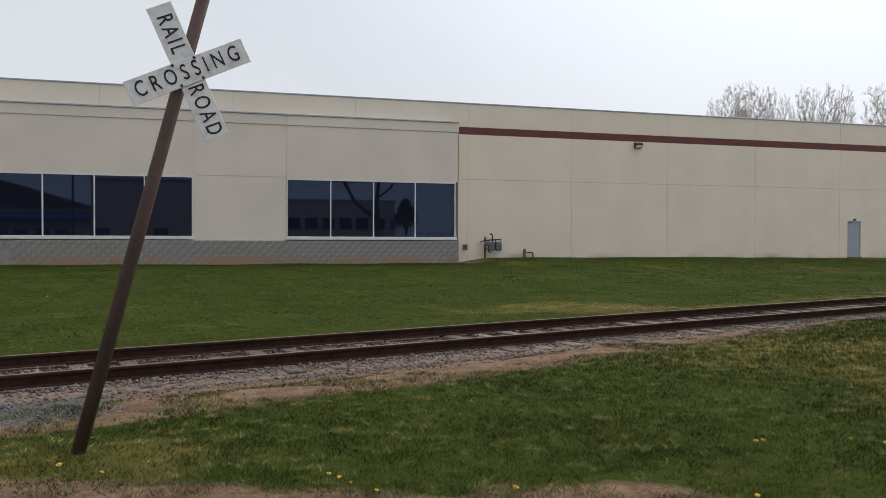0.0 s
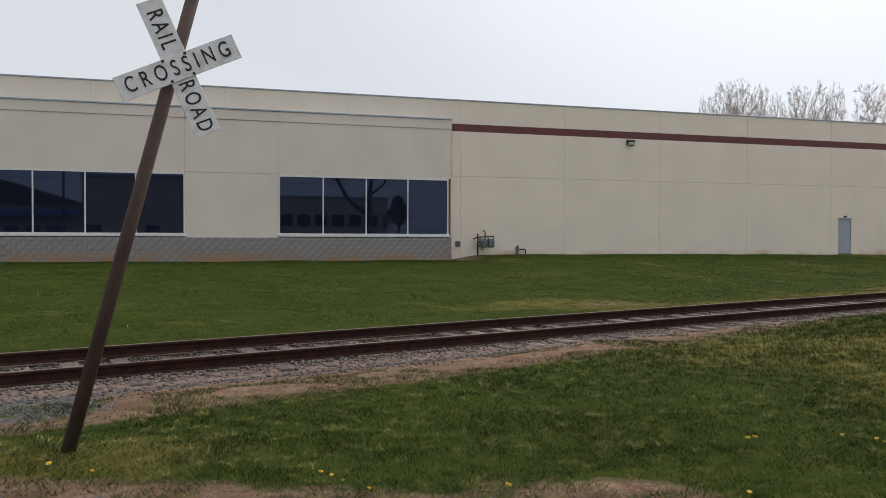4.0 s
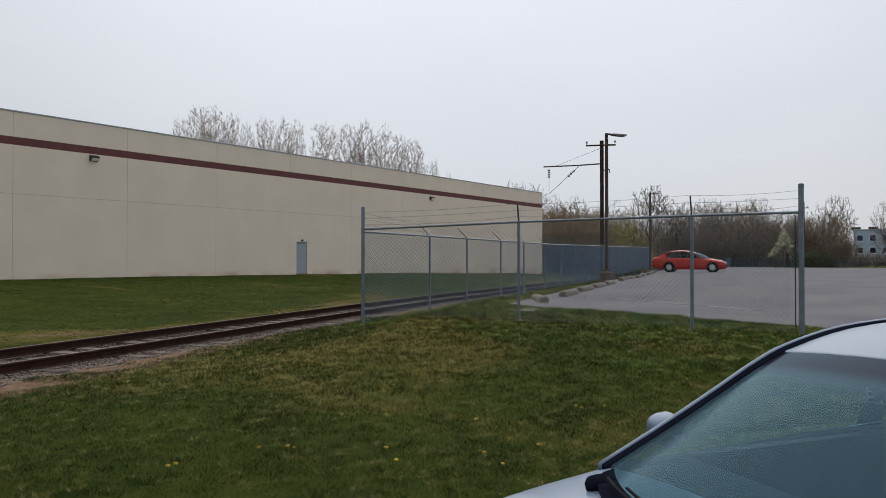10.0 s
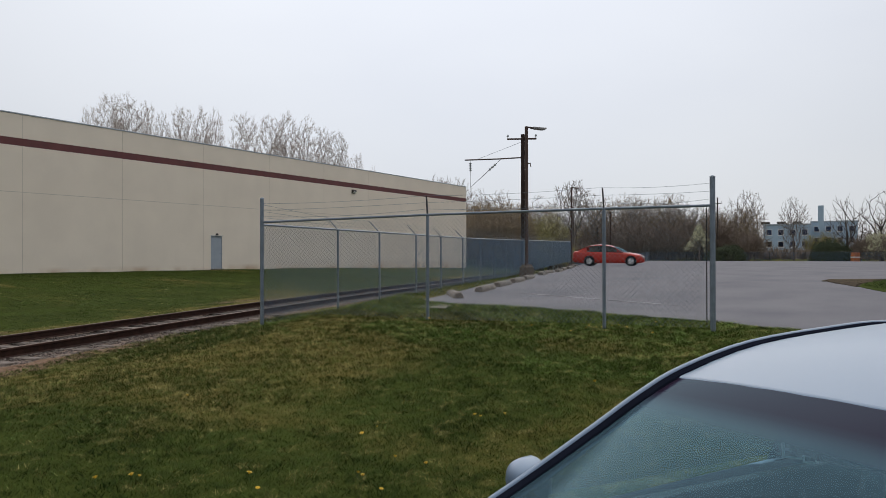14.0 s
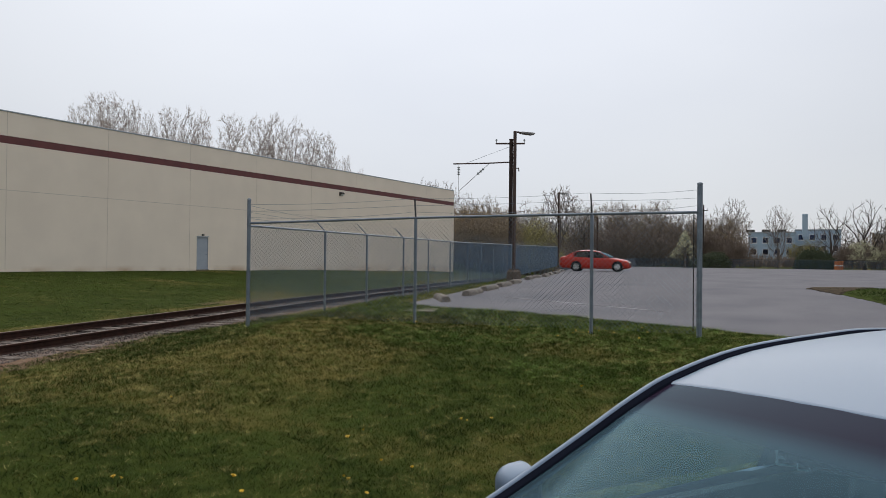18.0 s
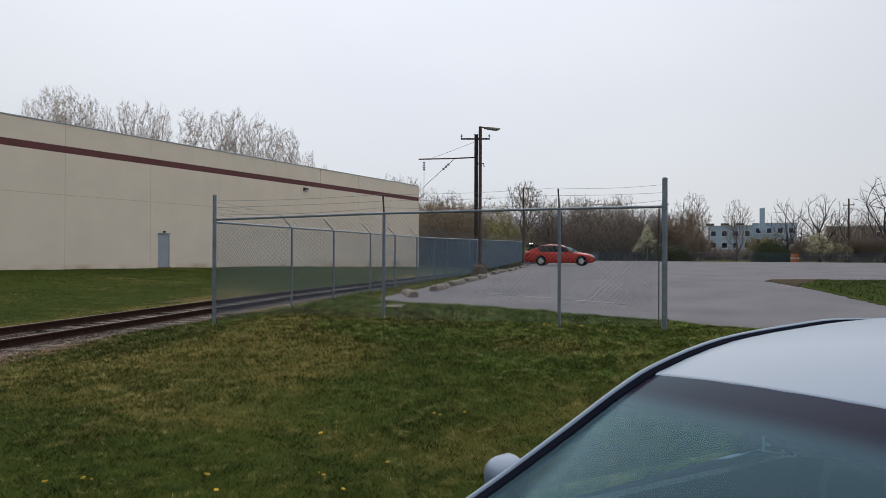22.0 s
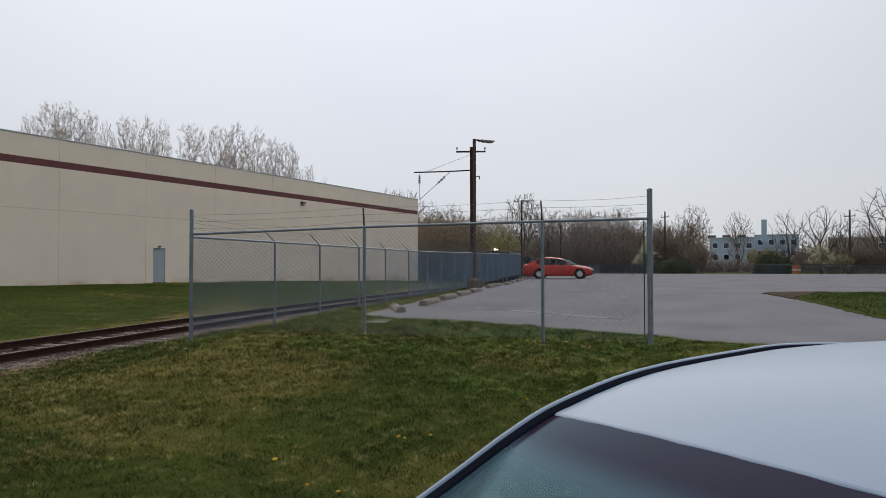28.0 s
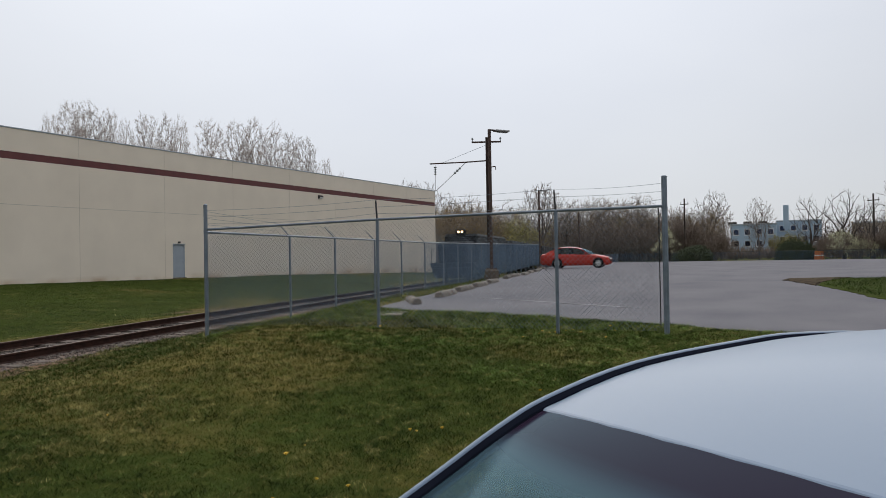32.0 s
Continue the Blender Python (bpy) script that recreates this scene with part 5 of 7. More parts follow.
silver = sedan(pose(-32.744, -35.965, -0.63, 0, 0, 147.0), SILVER, "silver saloon car parked on the gravel, seen over its hood")
STICKER = mat("pale_sticker_film", (0.84, 0.87, 0.84), (0.76, 0.80, 0.78), 20.0, 0.6)
STICKER_INK = mat("dark_sticker_print", (0.05, 0.075, 0.085), rough=0.7)
for ly, wide_ in ((-0.135, 0.022), (-0.096, 0.013)):
    on_glass = pose(-0.735, ly, 1.228, 0, 72, 38)
    label_ = part("windscreen_sticker", Shape().cbox(-0.026, 0.026, -wide_, wide_, -0.001, 0.001, 0.0008), STICKER, silver, "pale paper tag hanging inside the glass", at=on_glass)
    for row in range(3):
        part("print_bar", Shape().box(-0.022 + 0.017 * row, -0.012 + 0.017 * row, -wide_ * 0.75, wide_ * (0.75 - 0.3 * (row % 2)), 0.0011, 0.0016), STICKER_INK, label_)
red = sedan(pose(15.9 + 0.2 * 1.2, -21.15 - 0.98 * 1.2, lot_z(15.9, -21.15), 0, 0, -78.5), RED_PAINT, "bright red saloon car parked in the car park")

# ---- train ----
LOCO_BLACK = mat("black_locomotive_paint", (0.008, 0.009, 0.012), (0.014, 0.014, 0.016), 3.0, 0.75, spec=0.2)
CAR_DARK = mat("dark_freight_car_paint", (0.016, 0.018, 0.024), (0.035, 0.03, 0.028), 2.0, 0.8)
HEADLIGHT = glow("headlight_glow", (1.0, 0.45, 0.12), 2.0)
LAMP_CORE = glow("headlight_filament", (1.0, 0.80, 0.62), 30.0)


def bogie(parent, x, wheel_r=0.46):
    t = part("bogie", Shape().cbox(x - 1.25, x + 1.25, -0.95, -0.85, 0.38, 0.62, 0.03).cbox(x - 1.25, x + 1.25, 0.85, 0.95, 0.38, 0.62, 0.03).cbox(x - 0.2, x + 0.2, -0.9, 0.9, 0.4, 0.6, 0.03), CAR_DARK, parent)
    for dx in (-0.85, 0.85):
        part("wheelset", Shape().tube([(x + dx, -0.78, wheel_r), (x + dx, -0.68, wheel_r)], wheel_r, 20).tube([(x + dx, 0.68, wheel_r), (x + dx, 0.78, wheel_r)], wheel_r, 20).tube([(x + dx, -0.7, wheel_r), (x + dx, 0.7, wheel_r)], 0.08, 8), RUBBER, t)
    return t


def locomotive():
    """Nose at x = 2.4, headlamps at x = 0, both over the track's middle."""
    t = thing("locomotive", pose(0, 0, 0), "black diesel locomotive with two lit amber headlights", "locomotive")
    part("frame", Shape().cbox(-9.5, 2.4, -1.4, 1.4, 0.85, 1.15, 0.03), LOCO_BLACK, t)
    part("front_hood", Shape().cbox(0.1, 2.2, -0.95, 0.95, 1.15, 2.5, 0.12), LOCO_BLACK, t)
    part("hood", Shape().cbox(-9.2, 0.1, -1.15, 1.15, 1.15, 3.02, 0.15), LOCO_BLACK, t)
    h = part("headlight_housing", Shape().cbox(-0.02, 0.20, -0.34, 0.34, 2.90, 3.32, 0.06), LOCO_BLACK, t)
    for y in (-0.12, 0.12):
        part("headlight", Shape().tube([(0.19, y, 3.15), (0.225, y, 3.15)], [0.085, 0.07], 14), HEADLIGHT, h, "lit amber headlight")
        part("reflector_core", Shape().tube([(0.22, y, 3.15), (0.235, y, 3.15)], [0.045, 0.03], 12), LAMP_CORE, h, "glaring lamp centre")
    for y in (-1.36, 1.36):
        part("handrail", Shape().tube([(2.2, y, 1.15), (2.2, y, 2.05), (-9.2, y, 2.05), (-9.2, y, 1.15)], 0.02, 6), LOCO_BLACK, t)
    for k in range(6):
        part("side_grille", Shape().cbox(-8.6 + k * 1.4, -7.5 + k * 1.4, -1.17, -1.13, 1.5, 2.5, 0.01), CAR_DARK, t)
    part("pilot", Shape().loft([[(2.4, -1.3, 0.85), (2.4, 1.3, 0.85), (2.4, 1.2, 0.25), (2.4, -1.2, 0.25)], [(2.55, -1.1, 0.8), (2.55, 1.1, 0.8), (2.65, 0.9, 0.2), (2.65, -0.9, 0.2)]]), LOCO_BLACK, t)
    part("fuel_tank", Shape().cbox(-4.0, -1.2, -1.2, 1.2, 0.3, 0.85, 0.08), LOCO_BLACK, t)
    for x in (-7.2, 0.2):
        bogie(t, x)
    return t


def gondola():
    t = thing("freight_car", pose(0, 0, 0), "low dark open freight car in the train", "freight car", "freight cars of the train")
    part("frame", Shape().cbox(-6.9, 6.9, -1.3, 1.3, 0.85, 1.1, 0.03), CAR_DARK, t)
    for y in (-1.42, 1.42):
        part("side", Shape().cbox(-6.8, 6.8, y - 0.04, y + 0.04, 1.0, 2.80, 0.015), CAR_DARK, t)
        for k in range(11):
            part("rib", Shape().cbox(-6.5 + 1.3 * k - 0.06, -6.5 + 1.3 * k + 0.06, y * 1.03 - 0.05, y * 1.03 + 0.05, 1.0, 2.78, 0.01), CAR_DARK, t)
    for x in (-6.8, 6.8):
        part("end", Shape().cbox(x - 0.04, x + 0.04, -1.4, 1.4, 1.0, 2.80, 0.015), CAR_DARK, t)
    part("load", Shape().loft([[(x, y * k, 2.3 + 0.6 * k * (1 - abs(y) / 1.6)) for y in (-1.35, -0.7, 0, 0.7, 1.35)] for x, k in ((-6.6, 0.9), (-4, 1), (0, 0.95), (3, 1), (6.6, 0.9))], closed=False), CAR_DARK, t)
    for x in (-4.6, 4.6):
        bogie(t, x, 0.42)
    return t


loco = locomotive()
wagons = [gondola()]
for k in range(5):
    wagons.append(copy_thing(wagons[0], pose(0, 0, 0)))


# ---- trees and the far side ----
def grow(seed, height, trunk_r, forks=4, lean=0.35, first=0.25, twig=0.5, upward=0.25, depth=4, stems=1, spread_base=0.0):
    """Branches of a bare tree as tapered rods, and its fine twigs as thin slivers."""
    r = random.Random(seed)
    rods, slivers = [], []

    def branch(p, d, length, rad, level):
        steps = 3 if level < depth else 2
        q, dd = p, d
        for i in range(steps):
            dd = (dd + Vector((r.gauss(0, 0.10), r.gauss(0, 0.10), r.gauss(0.02, 0.08)))).normalized()
            n = q + dd * (length / steps)
            r0, r1 = rad * (1 - 0.22 * i), rad * (1 - 0.22 * (i + 1))
            rods.append((q, n, r0, max(r1, 0.006), level))
            q = n
            start = first if level == 0 else 0.2
            if level < depth and (i + 1) / steps > start:
                for _ in range(forks if level else forks - 1):
                    az, tilt = r.uniform(0, 2 * math.pi), r.uniform(0.6, 1.25) * lean * 2
                    a = dd.orthogonal().normalized()
                    side = a * math.cos(az) + dd.cross(a) * math.sin(az)
                    nd = (dd * math.cos(tilt) + side * math.sin(tilt) + Vector((0, 0, upward))).normalized()
                    branch(q, nd, length * r.uniform(0.5, 0.72), max(r1 * r.uniform(0.4, 0.6), 0.008), level + 1)
            if level >= depth - 1:
                for _ in range(5 if level == depth else 3):
                    td = (dd + Vector((r.gauss(0, 0.5), r.gauss(0, 0.5), r.gauss(0.15, 0.4)))).normalized()
                    slivers.append((q, q + td * twig * r.uniform(0.5, 1.3)))
        return q

    for s in range(stems):
        a = 2 * math.pi * s / stems + r.uniform(-0.4, 0.4)
        o = Vector((math.cos(a), math.sin(a), 0)) * spread_base * r.uniform(0.3, 1) if stems > 1 else Vector()
        d = (Vector((0, 0, 1)) + o * 0.35).normalized()
        branch(o, d, height * (0.42 if stems == 1 else r.uniform(0.38, 0.5)), trunk_r * (1 if stems == 1 else r.uniform(0.5, 1)), 0)
    return rods, slivers


def rods_mesh(name, rods, material, sides=4):
    verts, faces = [], []
    for a, b, r0, r1, _ in rods:
        d = (b - a).normalized()
        u = d.orthogonal().normalized()
        v = d.cross(u)
        k = len(verts)
        for c, rad in ((a, r0), (b, r1)):
            for s in range(sides):
                w = 2 * math.pi * s / sides
                verts.append(c + rad * (math.cos(w) * u + math.sin(w) * v))
        faces += [(k + s, k + (s + 1) % sides, k + sides + (s + 1) % sides, k + sides + s) for s in range(sides)]
    return quick_mesh(name, verts, faces, material)


def sliver_mesh(name, slivers, material, width, seed=0, leaf=0.0, leaves_each=0):
    """Thin twigs, or small leaves strewn along them."""
    r = random.Random(seed)
    verts, faces = [], []
    for a, b in slivers:
        d = (b - a).normalized()
        if leaf:
            for _ in range(leaves_each):
                c = a.lerp(b, r.uniform(0.1, 1.1)) + Vector((r.gauss(0, 0.08), r.gauss(0, 0.08), r.gauss(0, 0.08)))
                u = Vector((r.gauss(0, 1), r.gauss(0, 1), r.gauss(0, 1))).normalized()
                v = u.orthogonal().normalized()
                s = leaf * r.uniform(0.6, 1.4)
                k = len(verts)
                verts += [c - u * s, c + v * s * 0.6, c + u * s]
                faces.append((k, k + 1, k + 2))
        else:
            u = Vector((r.gauss(0, 1), r.gauss(0, 1), r.gauss(0, 0.3))).cross(d).normalized() * width
            k = len(verts)
            verts += [a - u, a + u, b]
            faces.append((k, k + 1, k + 2))
    return quick_mesh(name, verts, faces, material)


BARK_DARK = mat("dark_wet_bark", (0.11, 0.09, 0.08), (0.15, 0.125, 0.11), 3.0, 0.9)
TWIG_BROWN = island_mat("brown_twigs", (0.13, 0.10, 0.083), (0.265, 0.208, 0.165))
TWIG_GREY = island_mat("grey_brown_twigs", (0.18, 0.15, 0.13), (0.34, 0.29, 0.26))
BUD_GREEN = island_mat("yellow_green_leaves", (0.25, 0.23, 0.055), (0.44, 0.39, 0.12))
BUD_OLIVE = island_mat("olive_brown_buds", (0.22, 0.155, 0.07), (0.34, 0.25, 0.12))
LEAF_DARK = island_mat("dark_evergreen_leaves", (0.018, 0.026, 0.013), (0.055, 0.072, 0.030))
BARK_TALL = mat("grey_poplar_bark", (0.34, 0.305, 0.29), (0.27, 0.24, 0.225), 3.0, 0.9)
TWIG_TALL = island_mat("grey_budding_twigs", (0.36, 0.315, 0.29), (0.56, 0.50, 0.46))
BUD_TALL = island_mat("tan_buds", (0.44, 0.37, 0.33), (0.62, 0.54, 0.49))
BARK_BLACK = mat("nearly_black_bark", (0.045, 0.037, 0.033), (0.075, 0.062, 0.055), 3.0, 0.9)
BARK_WOOD = mat("brown_woodland_bark", (0.085, 0.066, 0.056), (0.12, 0.095, 0.08), 3.0, 0.9)
BLOSSOM = island_mat("pale_blossom", (0.30, 0.30, 0.17), (0.52, 0.51, 0.34))


def tree(label, category, seed, bark, twig_mat, height, trunk_r, bud=None, bud_size=0.06, bud_n=2, width=0.012, **kw):
    t = thing("tree", pose(0, 0, 0), label, category, "")
    rods, slivers = grow(seed, height, trunk_r, **kw)
    top = max(b.z for _, b in slivers)
    k = height / top
    rods = [(a * k, b * k, r0, r1, lv) for a, b, r0, r1, lv in rods]
    slivers = [(a * k, b * k) for a, b in slivers]
    stem = []
    for a, b, r0, r1, lv in [q for q in rods if q[4] == 0]:
        if stem and (stem[-1][1] - a).length < 1e-6:
            stem.append((a, b, r0, r1))
        else:
            if stem:
                part("trunk", Shape().tube([stem[0][0]] + [q[1] for q in stem], [stem[0][2]] + [q[3] for q in stem], 7), bark, t)
            stem = [(a, b, r0, r1)]
    part("trunk", Shape().tube([stem[0][0]] + [q[1] for q in stem], [stem[0][2]] + [q[3] for q in stem], 7), bark, t)
    part("branching", rods_mesh("branching", [q for q in rods if q[4] > 0], bark, 4), bark, t)["kind"] = "stuff"
    part("crown", sliver_mesh("crown", slivers, twig_mat, width, seed), twig_mat, t)
    if bud:
        part("foliage", sliver_mesh("foliage", slivers, bud, 0, seed + 1, bud_size, bud_n), bud, t)
    return t


def place(source, x, y, scale, turn, sink=0.05, wide=1.0):
    z = gz(x, y) if math.hypot(x + 20, y + 20) < 150 else -0.3
    m = Matrix.LocRotScale((x, y, z - sink), Euler((0, 0, radians(turn))), (scale * wide, scale * wide, scale))
    ob = copy_thing(source, m)
    ob.matrix_basis = m
    return ob


def crown_tree(label, seed, bark, twig_mat, height, trunk_r, crown_w, base=0.3, limbs=8, subs=5, twigs=6, sprays=5, width=0.016, cone=False, spray=1.0, bud=None, bud_size=0.06, bud_n=1, category="tree"):
    """A tree whose limbs fan out from the trunk and end on a rounded crown."""
    r = random.Random(seed)
    t = thing("tree", pose(0, 0, 0), label, category)
    zb = height * base
    mid, half = (height + zb) / 2, (height - zb) / 2

    def shell(d, k):
        p = Vector((d.x * crown_w / 2 * k, d.y * crown_w / 2 * k, mid + d.z * half * k))
        if cone:
            q = 1.25 * (1 - max(0.0, (p.z - zb) / (height - zb))) + 0.05
            p.x, p.y = p.x * q, p.y * q
        lump = 1 + 0.16 * noise.noise((d.x * 2.2 + seed, d.y * 2.2, d.z * 2.2))
        return Vector((p.x * lump, p.y * lump, zb + (p.z - zb) * (0.5 + 0.5 * lump)))

    def swerve(d, amount):
        return (d + Vector((r.gauss(0, amount), r.gauss(0, amount), r.gauss(0, amount)))).normalized()

    def arc(a, b, lift, n, r0, r1, out):
        c = a.lerp(b, 0.45) + Vector((r.gauss(0, 0.04), r.gauss(0, 0.04), lift)) * (b - a).length
        pts = [a * (1 - u) ** 2 + c * 2 * u * (1 - u) + b * u * u for u in [i / n for i in range(n + 1)]]
        for i in range(n):
            out.append((pts[i], pts[i + 1], r0 + (r1 - r0) * i / n, r0 + (r1 - r0) * (i + 1) / n, 1))
        return pts

    rods, slivers = [], []
    stem_top = height * (base + (1 - base) * 0.45)
    stem = [Vector((r.gauss(0, 0.01) * height * i / 4, r.gauss(0, 0.01) * height * i / 4, stem_top * i / 4)) for i in range(5)]
    for i in range(limbs):
        az = 2 * math.pi * (i + r.uniform(-0.35, 0.35)) / limbs
        el = r.uniform(-0.25, 1.3) if i else 1.5
        d = Vector((math.cos(az) * math.cos(el), math.sin(az) * math.cos(el), math.sin(el)))
        start = stem[4].lerp(stem[1], r.uniform(0.0, 0.75))
        limb = arc(start, shell(d, 0.55), -0.10, 4, trunk_r * 0.45, trunk_r * 0.2, rods)
        for _ in range(subs):
            d2 = swerve(d, 0.38)
            sub_ = arc(limb[r.choice((1, 2, 3, 4))], shell(d2, r.uniform(0.72, 0.98)), -0.06, 3, trunk_r * 0.2, trunk_r * 0.07, rods)
            for _ in range(twigs):
                tw = arc(sub_[r.choice((0, 1, 2, 3))], shell(swerve(d2, 0.24), r.uniform(0.82, 1.0)), -0.03, 2, trunk_r * 0.075, trunk_r * 0.03, rods)
                for _ in range(sprays):
                    o = tw[r.choice((1, 2))]
                    up = swerve((o - Vector((0, 0, zb))).normalized(), 0.5)
                    slivers.append((o, o + up * height * spray * r.uniform(0.03, 0.075)))
    part("trunk", Shape().tube(stem, [trunk_r * k for k in (1.15, 0.95, 0.8, 0.65, 0.5)], 7), bark, t)
    part("branching", rods_mesh("branching", rods, bark, 3), bark, t)["kind"] = "stuff"
    part("crown", sliver_mesh("crown", slivers, twig_mat, width, seed), twig_mat, t)
    if bud:
        part("foliage", sliver_mesh("foliage", slivers, bud, 0, seed + 1, bud_size, bud_n), bud, t)
    return t


def reach_tree(label, seed, bark, twig_mat, height, trunk_r, crown_w, base=0.35, points=420, fill=0.45, tip_r=0.010, bend=0.35, droop=0.0, twigs=3, twig=0.05, width=0.008, bud=None, bud_size=0.05, bud_n=2, category="tree"):
    """A leafless tree whose boughs part step by step to reach points spread through a rounded crown."""
    r = random.Random(seed)
    t = thing("tree", pose(0, 0, 0), label, category)
    zb = height * base
    mid, half = zb + (height - zb) * 0.48, (height - zb) * 0.52
    n_stem = 7
    stem_top = zb + (height - zb) * 0.28
    sway = [r.gauss(0, 0.010) * height for _ in range(2)]
    pos = [Vector((sway[0] * (i / n_stem) ** 2, sway[1] * (i / n_stem) ** 2, stem_top * i / n_stem)) for i in range(n_stem + 1)]
    up_from, way = [-1] + list(range(n_stem)), [Vector((0, 0, 1))] * (n_stem + 1)
    low = max(1, int(n_stem * zb / stem_top * 0.8))
    goals = []
    while len(goals) < points:
        d = Vector((r.gauss(0, 1), r.gauss(0, 1), r.gauss(0, 1))).normalized()
        lump = 1 + 0.20 * noise.noise((d.x * 1.9 + seed, d.y * 1.9, d.z * 1.9))
        k = r.random() ** fill * lump
        p = Vector((d.x * crown_w / 2 * k, d.y * crown_w / 2 * k, mid + d.z * half * k))
        if p.z > zb * 0.85 and p.z < height:
            goals.append(p)
    core = Vector((0, 0, zb * 0.75))
    goals.sort(key=lambda p: (p - core).length)
    tips = []
    for goal in goals:
        arr = np.array([tuple(p) for p in pos[low:]])
        v = np.array(goal) - arr
        dist = np.linalg.norm(v, axis=1) + 1e-6
        out = np.array((goal - core).normalized())
        ahead = (v @ out) / dist
        straight = (v * np.array([tuple(w) for w in way[low:]])).sum(1) / dist
        k = int(np.argmin(dist * (1 + 1.0 * (1 - ahead) + 3.6 * (1 - straight)))) + low
        a, length = pos[k], (goal - pos[k]).length
        c = a.lerp(goal, 0.5) + (way[k] * length - (goal - a)) * bend
        last = k
        for u in (0.34, 0.67, 1.0):
            q = a * (1 - u) ** 2 + c * 2 * u * (1 - u) + goal * u * u + Vector((r.gauss(0, 0.02), r.gauss(0, 0.02), r.gauss(0, 0.02) - droop * u)) * length
            pos.append(q), up_from.append(last), way.append((q - pos[last]).normalized())
            last = len(pos) - 1
        tips.append(last)
    load = [0] * len(pos)
    for k in tips:
        while k >= 0:
            load[k] += 1
            k = up_from[k]
    rad = [min(tip_r * max(1, n) ** 0.5, trunk_r * 0.7) for n in load]
    rods = [(pos[up_from[k]], pos[k], min(rad[up_from[k]], rad[k] * 1.25), rad[k], 1) for k in range(n_stem + 1, len(pos))]
    slivers = []
    for k in tips + [up_from[k] for k in tips]:
        for _ in range(twigs):
            d = (way[k] + Vector((r.gauss(0, 0.45), r.gauss(0, 0.45), r.gauss(0.15, 0.35)))).normalized()
            slivers.append((pos[k], pos[k] + d * height * twig * r.uniform(0.5, 1.2)))
    part("trunk", Shape().tube(pos[:n_stem + 1], [trunk_r * (1.2 - 0.6 * i / n_stem) for i in range(n_stem + 1)], 8), bark, t)
    part("branching", rods_mesh("branching", rods, bark, 3), bark, t)["kind"] = "stuff"
    part("crown", sliver_mesh("crown", slivers, twig_mat, width, seed), twig_mat, t)
    if bud:
        part("foliage", sliver_mesh("foliage", slivers, bud, 0, seed + 1, bud_size, bud_n), bud, t)
    return t


def polar(az, r):
    return -33.5 + r * math.sin(radians(az)), -36.45 + r * math.cos(radians(az))


tr = random.Random(21)


def stand(kinds, rows, high):
    """Places copies so that each crown shows at its bearing, height and width."""
    for i, (az, el, r, k, wide) in enumerate(rows):
        x, y = polar(az, r)
        z = gz(x, y) if math.hypot(x + 20, y + 20) < 150 else -0.3
        h = r * math.tan(radians(el)) + 1.03 - z
        m = Matrix.LocRotScale((x, y, z - 0.05), Euler((0, 0, 1.7 * i)), (h / high * wide, h / high * wide, h / high))
        if k not in stand_used:
            kinds[k].matrix_basis = m
            stand_used.add(k)
        else:
            copy_thing(kinds[k], m).matrix_basis = m
    stand_used.clear()


stand_used = set()
# tall budding trees behind the warehouse
tall = [reach_tree("tall bare tree with pale buds behind the warehouse", 100 + i, BARK_TALL, TWIG_TALL, 20.0, 0.24, 5.4, base=0.40, points=620, tip_r=0.0075, bend=0.08, twigs=8, twig=0.031, width=0.0065, bud=BUD_TALL, bud_size=0.038, bud_n=3) for i in range(4)]
TALL = [(34.57, 10.35, 108, 0, 0.52), (35.85, 11.1, 106, 1, 0.72), (37.2, 11.3, 110, 2, 0.84), (38.35, 10.8, 114, 3, 0.52), (39.4, 10.25, 116, 0, 0.42), (40.77, 10.65, 108, 3, 0.72), (42.15, 10.6, 106, 1, 0.55), (43.0, 10.55, 108, 2, 0.55), (45.2, 10.45, 104, 0, 0.86), (47.1, 10.4, 106, 3, 0.76), (48.25, 10.5, 108, 1, 0.72), (49.6, 10.35, 104, 2, 0.78), (51.0, 9.65, 108, 0, 0.66), (52.2, 9.35, 106, 3, 0.70), (53.6, 7.6, 110, 1, 0.55), (54.7, 6.7, 112, 2, 0.5), (36.5, 10.3, 120, 0, 0.6)]
stand(tall, TALL, 20.0)

# bare trees round the car park
bare = [reach_tree("bare grey-brown tree with a round twiggy crown", 200 + i, BARK_DARK, TWIG_GREY, 10.0, 0.17, 6.0, base=0.20, points=560, tip_r=0.009, bend=0.10, twigs=5, twig=0.042, width=0.010) for i in range(2)]
bare += [reach_tree("old leafless tree with crooked dark limbs", 262 + i, BARK_BLACK, TWIG_GREY, 10.0, 0.26, 7.8, base=0.16, points=230, fill=0.35, tip_r=0.021, bend=0.26, droop=0.04, twigs=6, twig=0.05, width=0.007) for i in range(2)]
bare.append(reach_tree("bare tree with a high rounded crown beside the lamp post", 281, BARK_DARK, TWIG_GREY, 10.0, 0.16, 4.6, base=0.46, points=520, tip_r=0.010, bend=0.10, twigs=5, twig=0.036, width=0.011))
